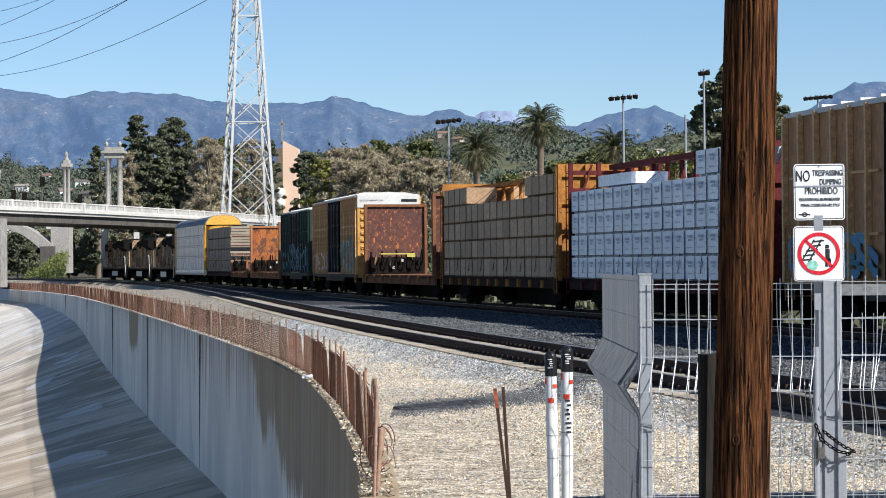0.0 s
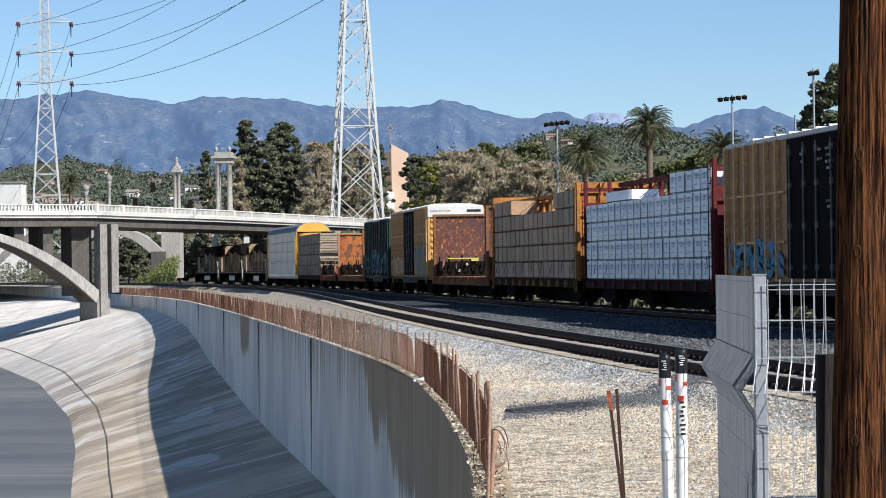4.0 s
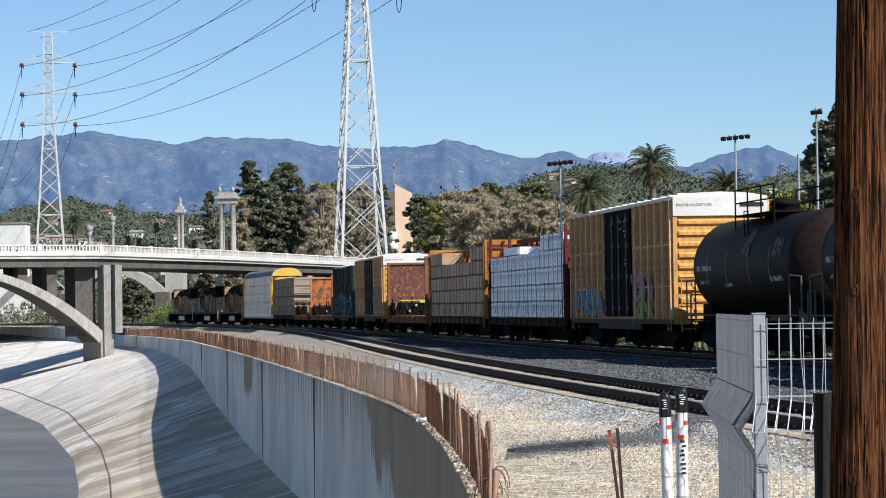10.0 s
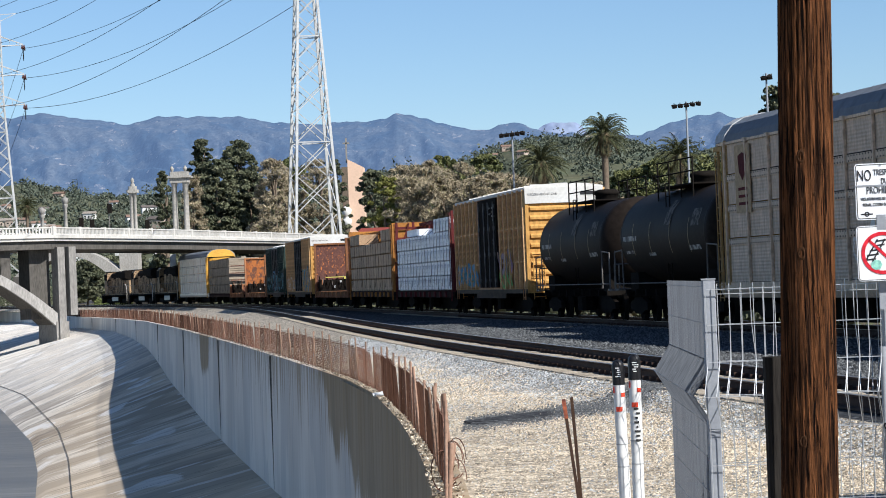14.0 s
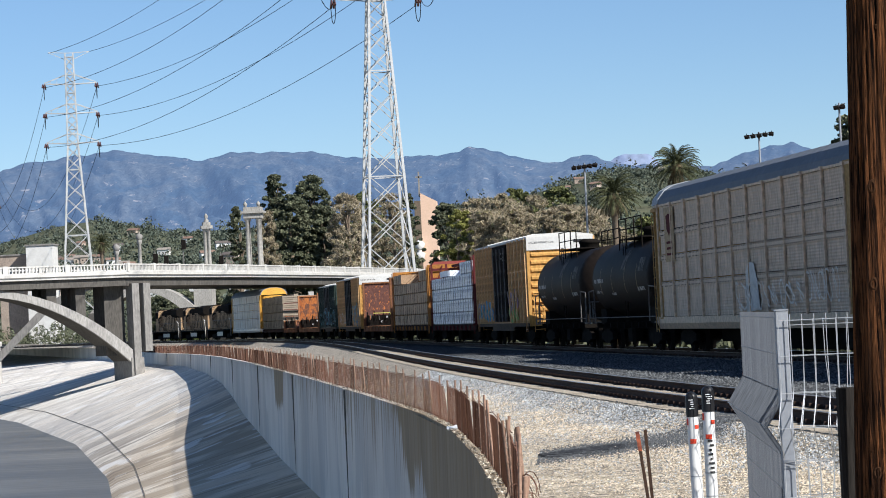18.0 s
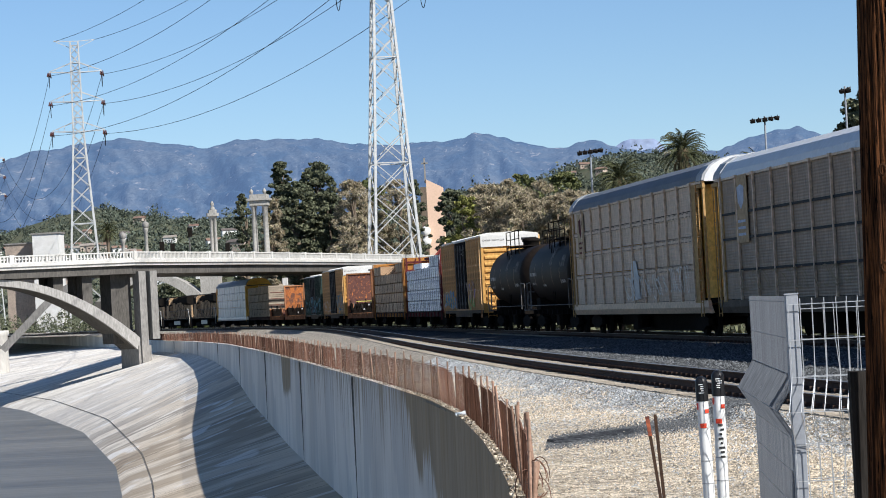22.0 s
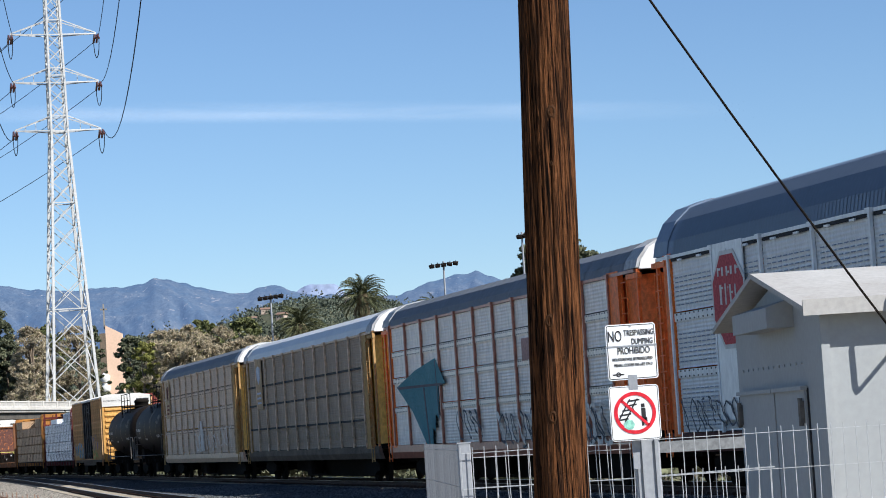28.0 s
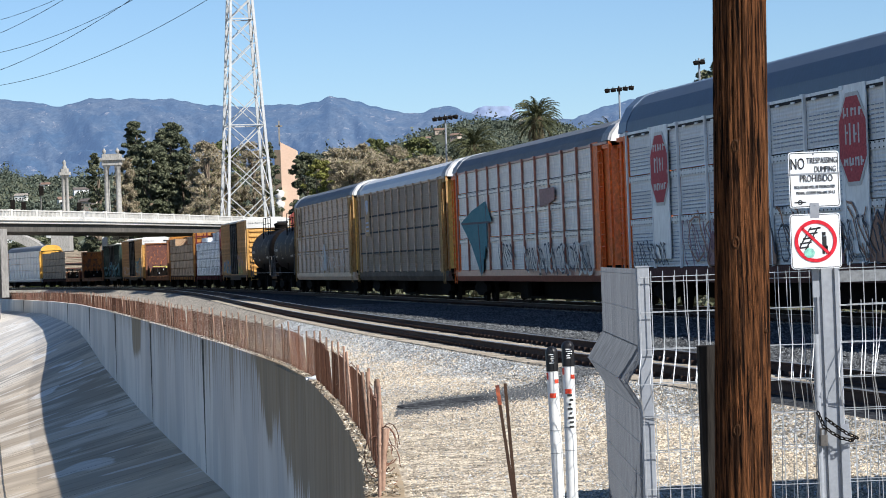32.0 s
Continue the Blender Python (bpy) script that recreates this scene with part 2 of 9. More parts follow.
def wall_material():
    """Grey concrete in broad pale and dull lifts, soft brown runs from the coping, and one broad brown seepage towards the near end."""
    m = bpy.data.materials.new("wall_concrete")
    m.use_nodes = True
    nd, ln = m.node_tree.nodes, m.node_tree.links
    bs = nd["Principled BSDF"]
    bs.inputs["Roughness"].default_value, bs.inputs["Specular IOR Level"].default_value = 0.9, 0.05
    tc, sp = nd.new("ShaderNodeTexCoord"), nd.new("ShaderNodeSeparateXYZ")
    ln.new(tc.outputs["Object"], sp.inputs[0])

    def tex(scale, detail=4.0, ro=0.55, warp=0.0):
        mp, t = nd.new("ShaderNodeMapping"), nd.new("ShaderNodeTexNoise")
        mp.inputs["Scale"].default_value = scale
        t.inputs["Scale"].default_value, t.inputs["Detail"].default_value, t.inputs["Roughness"].default_value, t.inputs["Distortion"].default_value = 1.0, detail, ro, warp
        ln.new(tc.outputs["Object"], mp.inputs["Vector"]), ln.new(mp.outputs[0], t.inputs["Vector"])
        return t.outputs[0]

    def ramp(src, a, b, lo=0.0, hi=1.0, soft=False):
        r = nd.new("ShaderNodeMapRange")
        if soft:
            r.interpolation_type = "SMOOTHSTEP"
        for k, v in (("From Min", a), ("From Max", b), ("To Min", lo), ("To Max", hi)):
            r.inputs[k].default_value = v
        ln.new(src, r.inputs["Value"])
        return r.outputs[0]

    def math2(op, a, b):
        x = nd.new("ShaderNodeMath")
        x.operation = op
        for k, v in enumerate((a, b)):
            if isinstance(v, (int, float)):
                x.inputs[k].default_value = v
            else:
                ln.new(v, x.inputs[k])
        return x.outputs[0]

    def mix(fac, a, b):
        x = nd.new("ShaderNodeMix")
        x.data_type = "RGBA"
        ln.new(fac, x.inputs["Factor"])
        for key, v in (("A", a), ("B", b)):
            if isinstance(v, tuple):
                x.inputs[key].default_value = (*v, 1)
            else:
                ln.new(v, x.inputs[key])
        return x.outputs["Result"]

    col = mix(ramp(tex((0.3, 0.16, 0.10), 2), 0.42, 0.58), (0.80, 0.755, 0.69), (0.66, 0.62, 0.565))
    col = mix(ramp(tex((0.5, 0.45, 0.16), 2, 0.4, 0.4), 0.55, 0.57, 0.0, 0.5), col, (0.56, 0.545, 0.52))
    col = mix(ramp(tex((1.0, 3.2, 0.22), 4), 0.35, 0.7, 0.0, 0.2, True), col, (0.48, 0.43, 0.36))
    deep = math2("SUBTRACT", -0.45, sp.outputs["Z"])
    # thin brown runs hanging from the coping
    run = ramp(tex((0.8, 2.4, 0.02), 5, 0.65), 0.46, 0.66, 0.0, 3.0)
    near = ramp(sp.outputs["Y"], 150, 60, 0.25, 1.0)
    run = ramp(math2("SUBTRACT", math2("MULTIPLY", run, near), deep), -0.2, 0.9, 0.0, 0.8, True)
    col = mix(run, col, (0.36, 0.275, 0.185))
    # the broad seepage, its depth growing towards the near end, and a single tongue
    wave = math2("ADD", ramp(tex((0.5, 0.35, 0.02), 3), 0.3, 0.7, -0.6, 0.6), ramp(tex((1.0, 2.6, 0.05), 4, 0.65), 0.3, 0.7, -0.5, 0.5))
    for d in (ramp(sp.outputs["Y"], 66, 15, 1.3, 5.2), ramp(math2("ABSOLUTE", math2("SUBTRACT", sp.outputs["Y"], 120), 0.0), 3.0, 4.4, 1.7, -1.4)):
        if d.node.inputs["From Min"].default_value == 66:
            d = math2("ADD", d, ramp(sp.outputs["Y"], 62, 67, 0.0, -2.6))
        else:
            d = math2("SUBTRACT", d, math2("MULTIPLY", wave, 0.6))
        col = mix(ramp(math2("SUBTRACT", math2("ADD", d, wave), deep), -0.1, 0.35, 0.0, 0.88, True), col, mix(ramp(tex((1.0, 1.4, 0.25), 4), 0.35, 0.65), (0.36, 0.27, 0.17), (0.265, 0.20, 0.125)))
    ln.new(col, bs.inputs["Base Color"])
    b = nd.new("ShaderNodeBump")
    b.inputs["Strength"].default_value, b.inputs["Distance"].default_value = 0.1, 0.02
    ln.new(tex((3.0, 6.0, 1.2), 4), b.inputs["Height"]), ln.new(b.outputs[0], bs.inputs["Normal"])
    return m


M["wall_concrete"] = wall_material()


def bank_material():
    """Old concrete slope: grey and tan zones, streaks that run down the slope, pale spalled patches, dark run lines."""
    m = bpy.data.materials.new("bank")
    m.use_nodes = True
    nd, ln = m.node_tree.nodes, m.node_tree.links
    bs = nd["Principled BSDF"]
    bs.inputs["Roughness"].default_value, bs.inputs["Specular IOR Level"].default_value = 0.9, 0.05
    tc = nd.new("ShaderNodeTexCoord")

    def tex(scale, detail=5.0, ro=0.6, warp=0.0):
        mp, t = nd.new("ShaderNodeMapping"), nd.new("ShaderNodeTexNoise")
        mp.inputs["Scale"].default_value, mp.inputs["Rotation"].default_value = scale, (0, 0, radians(-8))
        t.inputs["Scale"].default_value, t.inputs["Detail"].default_value, t.inputs["Roughness"].default_value, t.inputs["Distortion"].default_value = 1.0, detail, ro, warp
        ln.new(tc.outputs["Object"], mp.inputs["Vector"]), ln.new(mp.outputs[0], t.inputs["Vector"])
        return t.outputs[0]

    def ramp(src, a, b, lo=0.0, hi=1.0):
        r = nd.new("ShaderNodeMapRange")
        for k, v in (("From Min", a), ("From Max", b), ("To Min", lo), ("To Max", hi)):
            r.inputs[k].default_value = v
        ln.new(src, r.inputs["Value"])
        return r.outputs[0]

    def mix(fac, a, b, kind="MIX"):
        x = nd.new("ShaderNodeMix")
        x.data_type, x.blend_type = "RGBA", kind
        ln.new(fac, x.inputs["Factor"])
        for key, v in (("A", a), ("B", b)):
            if isinstance(v, tuple):
                x.inputs[key].default_value = (*v, 1)
            else:
                ln.new(v, x.inputs[key])
        return x.outputs["Result"]

    col = mix(ramp(tex((0.05, 0.03, 0.05), 3), 0.42, 0.58), (0.66, 0.535, 0.385), (0.82, 0.745, 0.63))
    col = mix(ramp(tex((0.12, 0.15, 0.10), 4, 0.55, 0.3), 0.46, 0.56, 0.0, 0.9), col, (0.31, 0.25, 0.185))
    for sc, cut, tone in (((0.22, 0.10, 0.2), 0.635, (0.88, 0.85, 0.80)), ((0.16, 0.55, 0.4), 0.625, (0.84, 0.80, 0.73))):
        col = mix(ramp(tex(sc, 2.5, 0.45), cut, cut + 0.02, 0.0, 0.9), col, tone)
    col = mix(ramp(tex((0.10, 0.55, 0.12), 4, 0.55, 0.25), 0.56, 0.63, 0.0, 0.8), col, (0.14, 0.11, 0.085))
    col = mix(ramp(tex((0.07, 1.1, 0.1), 5, 0.6, 0.15), 0.615, 0.65, 0.0, 0.8), col, (0.085, 0.07, 0.055))
    fine = tex((1.2, 3.0, 2.0), 4)
    sp = nd.new("ShaderNodeSeparateXYZ")
    ln.new(tc.outputs["Object"], sp.inputs[0])
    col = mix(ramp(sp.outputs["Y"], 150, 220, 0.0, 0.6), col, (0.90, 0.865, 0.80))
    col = mix(ramp(fine, 0.35, 0.65, 0.35, 0.0), col, (0.28, 0.235, 0.19))
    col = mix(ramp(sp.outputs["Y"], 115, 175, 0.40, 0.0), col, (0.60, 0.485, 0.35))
    ln.new(col, bs.inputs["Base Color"])
    b = nd.new("ShaderNodeBump")
    b.inputs["Strength"].default_value, b.inputs["Distance"].default_value = 0.15, 0.03
    ln.new(fine, b.inputs["Height"]), ln.new(b.outputs[0], bs.inputs["Normal"])
    return m


M["bank"] = bank_material()


# ---- building helpers ----
class Solid:
    """Gathers boxes, bars and sheets of one part."""

    def __init__(self):
        self.v, self.f, self.smooth = [], [], []

    def add(self, vs, fs, smooth=False, m=None):
        k = len(self.v)
        self.v += [tuple(m @ Vector(p)) for p in vs] if m else [tuple(p) for p in vs]
        self.f += [tuple(k + i for i in f) for f in fs]
        self.smooth += [smooth] * len(fs)
        return self

    def box(self, cx, cy, cz, sx, sy, sz, m=None, ch=0.0):
        """A box, with its upright edges chamfered by ch where given."""
        a, b, c = sx / 2, sy / 2, sz / 2
        if ch:
            ring = [(a, b - ch), (a - ch, b), (-a + ch, b), (-a, b - ch), (-a, -b + ch), (-a + ch, -b), (a - ch, -b), (a, -b + ch)]
        else:
            ring = [(a, b), (-a, b), (-a, -b), (a, -b)]
        n = len(ring)
        vs = [(cx + x, cy + y, cz - c) for x, y in ring] + [(cx + x, cy + y, cz + c) for x, y in ring]
        fs = [tuple(range(n - 1, -1, -1)), tuple(range(n, 2 * n))] + [(i, (i + 1) % n, n + (i + 1) % n, n + i) for i in range(n)]
        return self.add(vs, fs, m=m)

    def bar(self, p, q, r, n=6, r2=None, caps=True):
        p, q = Vector(p), Vector(q)
        d = q - p
        if d.length < 1e-6:
            return self
        u = d.orthogonal().normalized()
        w = d.normalized().cross(u)
        r2 = r if r2 is None else r2
        vs = [p + (u * math.cos(a) + w * math.sin(a)) * r for a in [2 * math.pi * i / n for i in range(n)]]
        vs += [q + (u * math.cos(a) + w * math.sin(a)) * r2 for a in [2 * math.pi * i / n for i in range(n)]]
        fs = [(i, (i + 1) % n, n + (i + 1) % n, n + i) for i in range(n)]
        self.add(vs, fs, n > 4)
        if caps:
            self.add(vs, [tuple(range(n - 1, -1, -1)), tuple(range(n, 2 * n))])
        return self

    def rod(self, p, q, w, h=None):
        """A square bar from p to q."""
        return self.bar(p, q, w * 0.707, 4)

    def tube(self, pts, r, n=6):
        for a, b in zip(pts, pts[1:]):
            self.bar(a, b, r, n)
        return self

    def lathe(self, prof, axis_from, axis_to, n=24, smooth=True):
        """prof: (distance along the axis, radius)."""
        p, q = Vector(axis_from), Vector(axis_to)
        d = (q - p).normalized()
        u = d.orthogonal().normalized()
        w = d.cross(u)
        vs = [p + d * s + (u * math.cos(2 * math.pi * i / n) + w * math.sin(2 * math.pi * i / n)) * r for s, r in prof for i in range(n)]
        fs = [(k * n + i, k * n + (i + 1) % n, (k + 1) * n + (i + 1) % n, (k + 1) * n + i) for k in range(len(prof) - 1) for i in range(n)]
        self.add(vs, fs, smooth)
        return self.add([vs[i] for i in range(n)] + [vs[-n + i] for i in range(n)], [tuple(range(n - 1, -1, -1)), tuple(range(n, 2 * n))])

    def prism(self, poly, y0, y1, axis="y"):
        """A polygon (x, z) drawn out along y (or (y, z) along x, (x, y) along z)."""
        n = len(poly)
        put = {"y": lambda a, b, c: (a, c, b), "x": lambda a, b, c: (c, a, b), "z": lambda a, b, c: (a, b, c)}[axis]
        vs = [put(a, b, y0) for a, b in poly] + [put(a, b, y1) for a, b in poly]
        fs = [tuple(range(n)), tuple(range(2 * n - 1, n - 1, -1))] + [(i, n + i, n + (i + 1) % n, (i + 1) % n) for i in range(n)]
        return self.add(vs, fs)

    def sheet(self, rows, smooth=True):
        """A grid of points, row by row."""
        n = len(rows[0])
        return self.add([p for r in rows for p in r], [(i * n + j, i * n + j + 1, (i + 1) * n + j + 1, (i + 1) * n + j) for i in range(len(rows) - 1) for j in range(n - 1)], smooth)

    def mesh(self, name, mat):
        me = bpy.data.meshes.new(name)
        me.from_pydata(self.v, [], self.f)
        me.polygons.foreach_set("use_smooth", self.smooth)
        for mm in (mat if isinstance(mat, (list, tuple)) else [mat]):
            me.materials.append(mm)
        bm = bmesh.new()
        bm.from_mesh(me)
        bmesh.ops.recalc_face_normals(bm, faces=bm.faces)
        bm.to_mesh(me)
        bm.free()
        return me


def part(name, solid, mat, parent=None, label=""):
    me = solid if isinstance(solid, bpy.types.Mesh) else solid.mesh(name, mat)
    ob = new(name, me)
    ob.parent = parent
    return tagged(ob, label)


def thing(name, m=None, label="", category="", group="", kind=""):
    ob = new(name)
    ob.empty_display_size = 0.3
    if m is not None:
        ob.matrix_basis = m
    return tagged(ob, label, category, group, kind)


def lerp_table(tab, y):
    """Linear interpolation in rows (y, a, b, ...)."""
    if y <= tab[0][0]:
        return tab[0][1:]
    for p, q in zip(tab, tab[1:]):
        if y <= q[0]:
            k = (y - p[0]) / (q[0] - p[0])
            return tuple(a + (b - a) * k for a, b in zip(p[1:], q[1:]))
    return tab[-1][1:]


M["tar"] = surf("tar", (0.10, 0.09, 0.08), (0.2, 0.18, 0.15), 0.8, scale=1.5, bump=0.1)


# ---- plan ----
def far_x(y):
    if y < 30:
        return far_x(30) - 0.204 * (y - 30)
    return ((-9.9022e-7 * y + 4.25963e-4) * y - 0.226777) * y + 22.7178


def near_x(y):
    if y < 40:
        return near_x(40) - 0.168 * (y - 40)
    return ((-1.4957e-6 * y + 6.2153e-4) * y - 0.21172) * y + 11.433


def trail(fx, y0, y1, step=1.0):
    """Places along a track: (run, x, y)."""
    out, s, last = [], 0.0, None
    n = int((y1 - y0) / step)
    for i in range(n + 1):
        y = y0 + i * step
        p = (fx(y), y)
        if last:
            s += math.hypot(p[0] - last[0], p[1] - last[1])
        out.append((s, *p))
        last = p
    return out


FAR = trail(far_x, -60, 560)
FAR_S = np.array([p[0] for p in FAR])
FAR_X = np.array([p[1] for p in FAR])
FAR_Y = np.array([p[2] for p in FAR])


def on_far(s):
    return float(np.interp(s, FAR_S, FAR_X)), float(np.interp(s, FAR_S, FAR_Y))


def run_at(y):
    return float(np.interp(y, FAR_Y, FAR_S))


# top of the river wall: y, x, z of its foot
WALL = [(-40, 1.2, -4.6), (10, -0.5, -4.6), (25.8, -0.8, -4.6), (31.5, -1.1, -4.6), (39.8, -1.7, -4.6), (50, -2.6, -4.55), (58, -3.6, -4.5), (75, -6.25, -4.5), (101, -10.5, -4.55), (120, -13.72, -4.35), (137, -16.6, -4.0), (155, -19.72, -3.55), (172, -22.66, -2.8), (189, -25.6, -2.3), (210, -29.59, -1.95), (249, -37, -1.85), (317, -52, -2.2), (370, -64, -2.25), (480, -95, -2.2), (560, -125, -1.4)]
TOP = [(-40, -0.45), (150, -0.42), (190, -0.48), (222, -0.58), (252, -0.72), (314, -0.92), (360, -0.80), (403, -0.5), (489, 0.0), (560, 0.5)]
WALL_TOP = -0.45
TOE = [(-40, -10.7), (49, -11.5), (81, -14.2), (102, -17.9), (125, -21.8), (151, -26.7), (200, -37.8), (257, -54.1), (302, -70.0), (395, -105), (560, -170)]
TOE_Z, WATER_Z = -6.3, -6.55


def wall_x(y):
    return lerp_table(WALL, y)[0]


def wall_top(y):
    return lerp_table(TOP, y)[0]


def structure(name, solid, mat, label, category):
    return tagged(part(name, solid, mat), label, category, kind="structure")


def build_ground():
    # gravel shoulder and the far land, one sheet that starts at the wall's top
    ys = [-60, -20, 0, 10, 20, 26, 32, 40, 50, 60, 75, 90, 105, 120, 140, 165, 190, 220, 250, 285, 317, 345, 380, 420, 480, 560, 700, 1000, 1600, 2600, 4600]
    rows = []
    for y in ys:
        xw = wall_x(y) if y <= 560 else -125 - (y - 560) * 0.4
        nx, fx = near_x(min(y, 480)), far_x(min(y, 480))
        zt = wall_top(y) - 0.05
        rows.append([(xw, y, zt), (min(xw + 1, nx - 2.2), y, zt), (nx - 1.9, y, -0.44), (nx - 1.36, y, -0.2), (nx + 1.6, y, -0.2), (fx - 1.6, y, -0.2), (fx + 1.6, y, -0.2), (fx + 3, y, -0.5), (fx + 40, y, -0.6), (fx + 400, y, -0.6), (3000, y, -0.6)])
    s = Solid().sheet(rows)
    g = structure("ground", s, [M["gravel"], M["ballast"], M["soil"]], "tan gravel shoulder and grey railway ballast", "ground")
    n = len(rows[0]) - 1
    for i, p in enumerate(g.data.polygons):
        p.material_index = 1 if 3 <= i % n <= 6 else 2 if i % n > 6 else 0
    # river wall
    ys = [-40, 0, 10, 15, 20, 25, 30, 35, 40, 45, 50, 55, 60, 68, 75, 85, 95, 105, 120, 137, 160, 189, 220, 249, 285, 317, 345, 370, 400, 440, 480, 520, 560]
    top = []
    ys = sorted(set(ys + [12 + 3 * k for k in range(114)]))
    for y in ys:
        x, zf = lerp_table(WALL, y)
        top.append((x, y, zf))
    s = Solid().sheet([[(x - 0.06, y, zf - 0.3) for x, y, zf in top], [(x, y, wall_top(y)) for x, y, zf in top], [(x + 0.35, y, wall_top(y)) for x, y, zf in top], [(x + 0.35, y, -1.5) for x, y, zf in top]], smooth=False)
    structure("wall_river", s, M["wall_concrete"], "stained grey concrete river wall with rusty fence on top", "wall")
    s = Solid().sheet([[(x - 0.06, y, zf) for x, y, zf in top], [(0.5 * (x + lerp_table(TOE, y)[0]), y, 0.5 * (zf + TOE_Z)) for x, y, zf in top], [(lerp_table(TOE, y)[0], y, TOE_Z) for x, y, zf in top], [(lerp_table(TOE, y)[0] - 1.2, y, TOE_Z - 0.7) for x, y, zf in top]], smooth=True)
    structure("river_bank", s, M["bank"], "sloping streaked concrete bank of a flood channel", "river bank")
    bank = bpy.data.objects["river_bank"]
    wall = bpy.data.objects["wall_river"]
    y, k_joint = 12.0, 0
    while y < 540:
        x, zf = lerp_table(WALL, y)
        xt = lerp_table(TOE, y)[0]
        j = Solid()
        j.add([(x - 0.07, y - 0.05, zf + 0.03), (x - 0.07, y + 0.05, zf + 0.03), (xt, y + 0.05, TOE_Z + 0.03), (xt, y - 0.05, TOE_Z + 0.03)], [(0, 1, 2, 3)])
        part("joint", j, M["tar"], bank)
        if y > 60 and (k_joint := k_joint + 1) % 3 == 0:
            part("joint", Solid().box(wall_x(y + 3) - 0.03, y + 3, (zf + wall_top(y)) / 2, 0.066, 0.035, wall_top(y) - zf - 0.05), M["tar"], wall)
        y += 7.5 + 0.02 * y
    for f in (0.14,):
        rows = []
        for y in range(30, 350, 3):
            x, zf = lerp_table(WALL, y)
            xt = lerp_table(TOE, y)[0]
            a, b = f, f + 0.005
            rows.append([(xt + (x - xt) * a, y, TOE_Z + (zf - TOE_Z) * a + 0.03), (xt + (x - xt) * b, y, TOE_Z + (zf - TOE_Z) * b + 0.03)])
        part("joint", Solid().sheet(rows, smooth=False), M["tar"], bank)
    s = Solid().sheet([[(-600, -60, WATER_Z), (0, -60, WATER_Z)], [(-600, 700, WATER_Z), (0, 700, WATER_Z)]])
    structure("water", s, M["water"], "shallow murky green river water", "water")


def build_track(name, fx, y0, y1, label):
    t = thing(name, None, label, "railway track", "railway tracks", kind="structure")
    pts = trail(fx, y0, y1, 2.0)
    for off in (-0.7525, 0.7525):
        for nm, prof, mat in (("rail", [(-0.075, -0.19), (0.075, -0.19), (0.075, -0.165), (0.012, -0.145), (0.012, -0.045), (0.037, -0.03), (0.037, -0.006), (-0.037, -0.006), (-0.037, -0.03), (-0.012, -0.045), (-0.012, -0.145), (-0.075, -0.165)], M["railsteel"]), ("rail_head", [(-0.033, -0.02), (0.033, -0.02), (0.033, 0.0), (-0.033, 0.0)], M["railhead"])):
            rows = []
            for i, (s, x, y) in enumerate(pts):
                a, b = pts[max(i - 1, 0)], pts[min(i + 1, len(pts) - 1)]
                d = Vector((b[1] - a[1], b[2] - a[2])).normalized()
                rows.append([(x + d.y * (off + u), y - d.x * (off + u), w) for u, w in prof + prof[:1]])
            part(nm, Solid().sheet(rows, smooth=False), mat, t)
    tie = Solid().box(0, 0, -0.275, 2.6, 0.25, 0.18, ch=0.01).mesh("tie", M["tie"])
    for i, (s, x, y) in enumerate(trail(fx, max(y0, 36), 160, 0.53)):
        if i % 1 == 0 and i < 230:
            o = part("tie", tie, None, t)
            k = fx(y + 0.5) - fx(y - 0.5)
            o.matrix_basis = pose(x, y, random.uniform(-0.01, 0.01), 0, 0, -math.degrees(math.atan(k)) + random.uniform(-0.6, 0.6))
    cl = Solid()
    for i, (s, x, y) in enumerate(trail(fx, max(y0, 36), 130, 0.53)):
        for o in (-0.86, -0.65, 0.65, 0.86):
            cl.box(x + o, y, -0.15, 0.09, 0.13, 0.08)
    tagged(part("rail_clip", cl, M["railsteel"], t), kind="stuff")
    return t


def scatter(name, mat, label, places, seed):
    """Loose stones: small pointed lumps bedded in the ground. places: rows of (x, y, z, size)."""
    rng = np.random.default_rng(seed)
    n = len(places)
    base = np.array([(1, 0, -0.2), (-1, 0, -0.2), (0, 1, -0.2), (0, -1, -0.2), (0, 0, 1)], float)
    fs = np.array([(0, 2, 4), (2, 1, 4), (1, 3, 4), (3, 0, 4)])
    v = base[None] * rng.uniform(0.55, 1.1, (n, 5, 1)) + rng.normal(scale=0.22, size=(n, 5, 3))
    a = rng.uniform(0, 2 * np.pi, n)
    c, s = np.cos(a)[:, None], np.sin(a)[:, None]
    v = np.stack([v[..., 0] * c - v[..., 1] * s, v[..., 0] * s + v[..., 1] * c, v[..., 2] * 0.75], -1)
    v = v * places[:, None, 3:4] + places[:, None, :3]
    f = (fs[None] + 5 * np.arange(n)[:, None, None]).reshape(-1)
    me = bpy.data.meshes.new(name)
    me.vertices.add(5 * n)
    me.vertices.foreach_set("co", v.astype(np.float32).ravel())
    me.loops.add(12 * n)
    me.loops.foreach_set("vertex_index", f.astype(np.int32))
    me.polygons.add(4 * n)
    me.polygons.foreach_set("loop_start", np.arange(0, 12 * n, 3, dtype=np.int32))
    me.materials.append(mat)
    me.update(calc_edges=True)
    tagged(part(name, me, None), label, "gravel", kind="stuff")


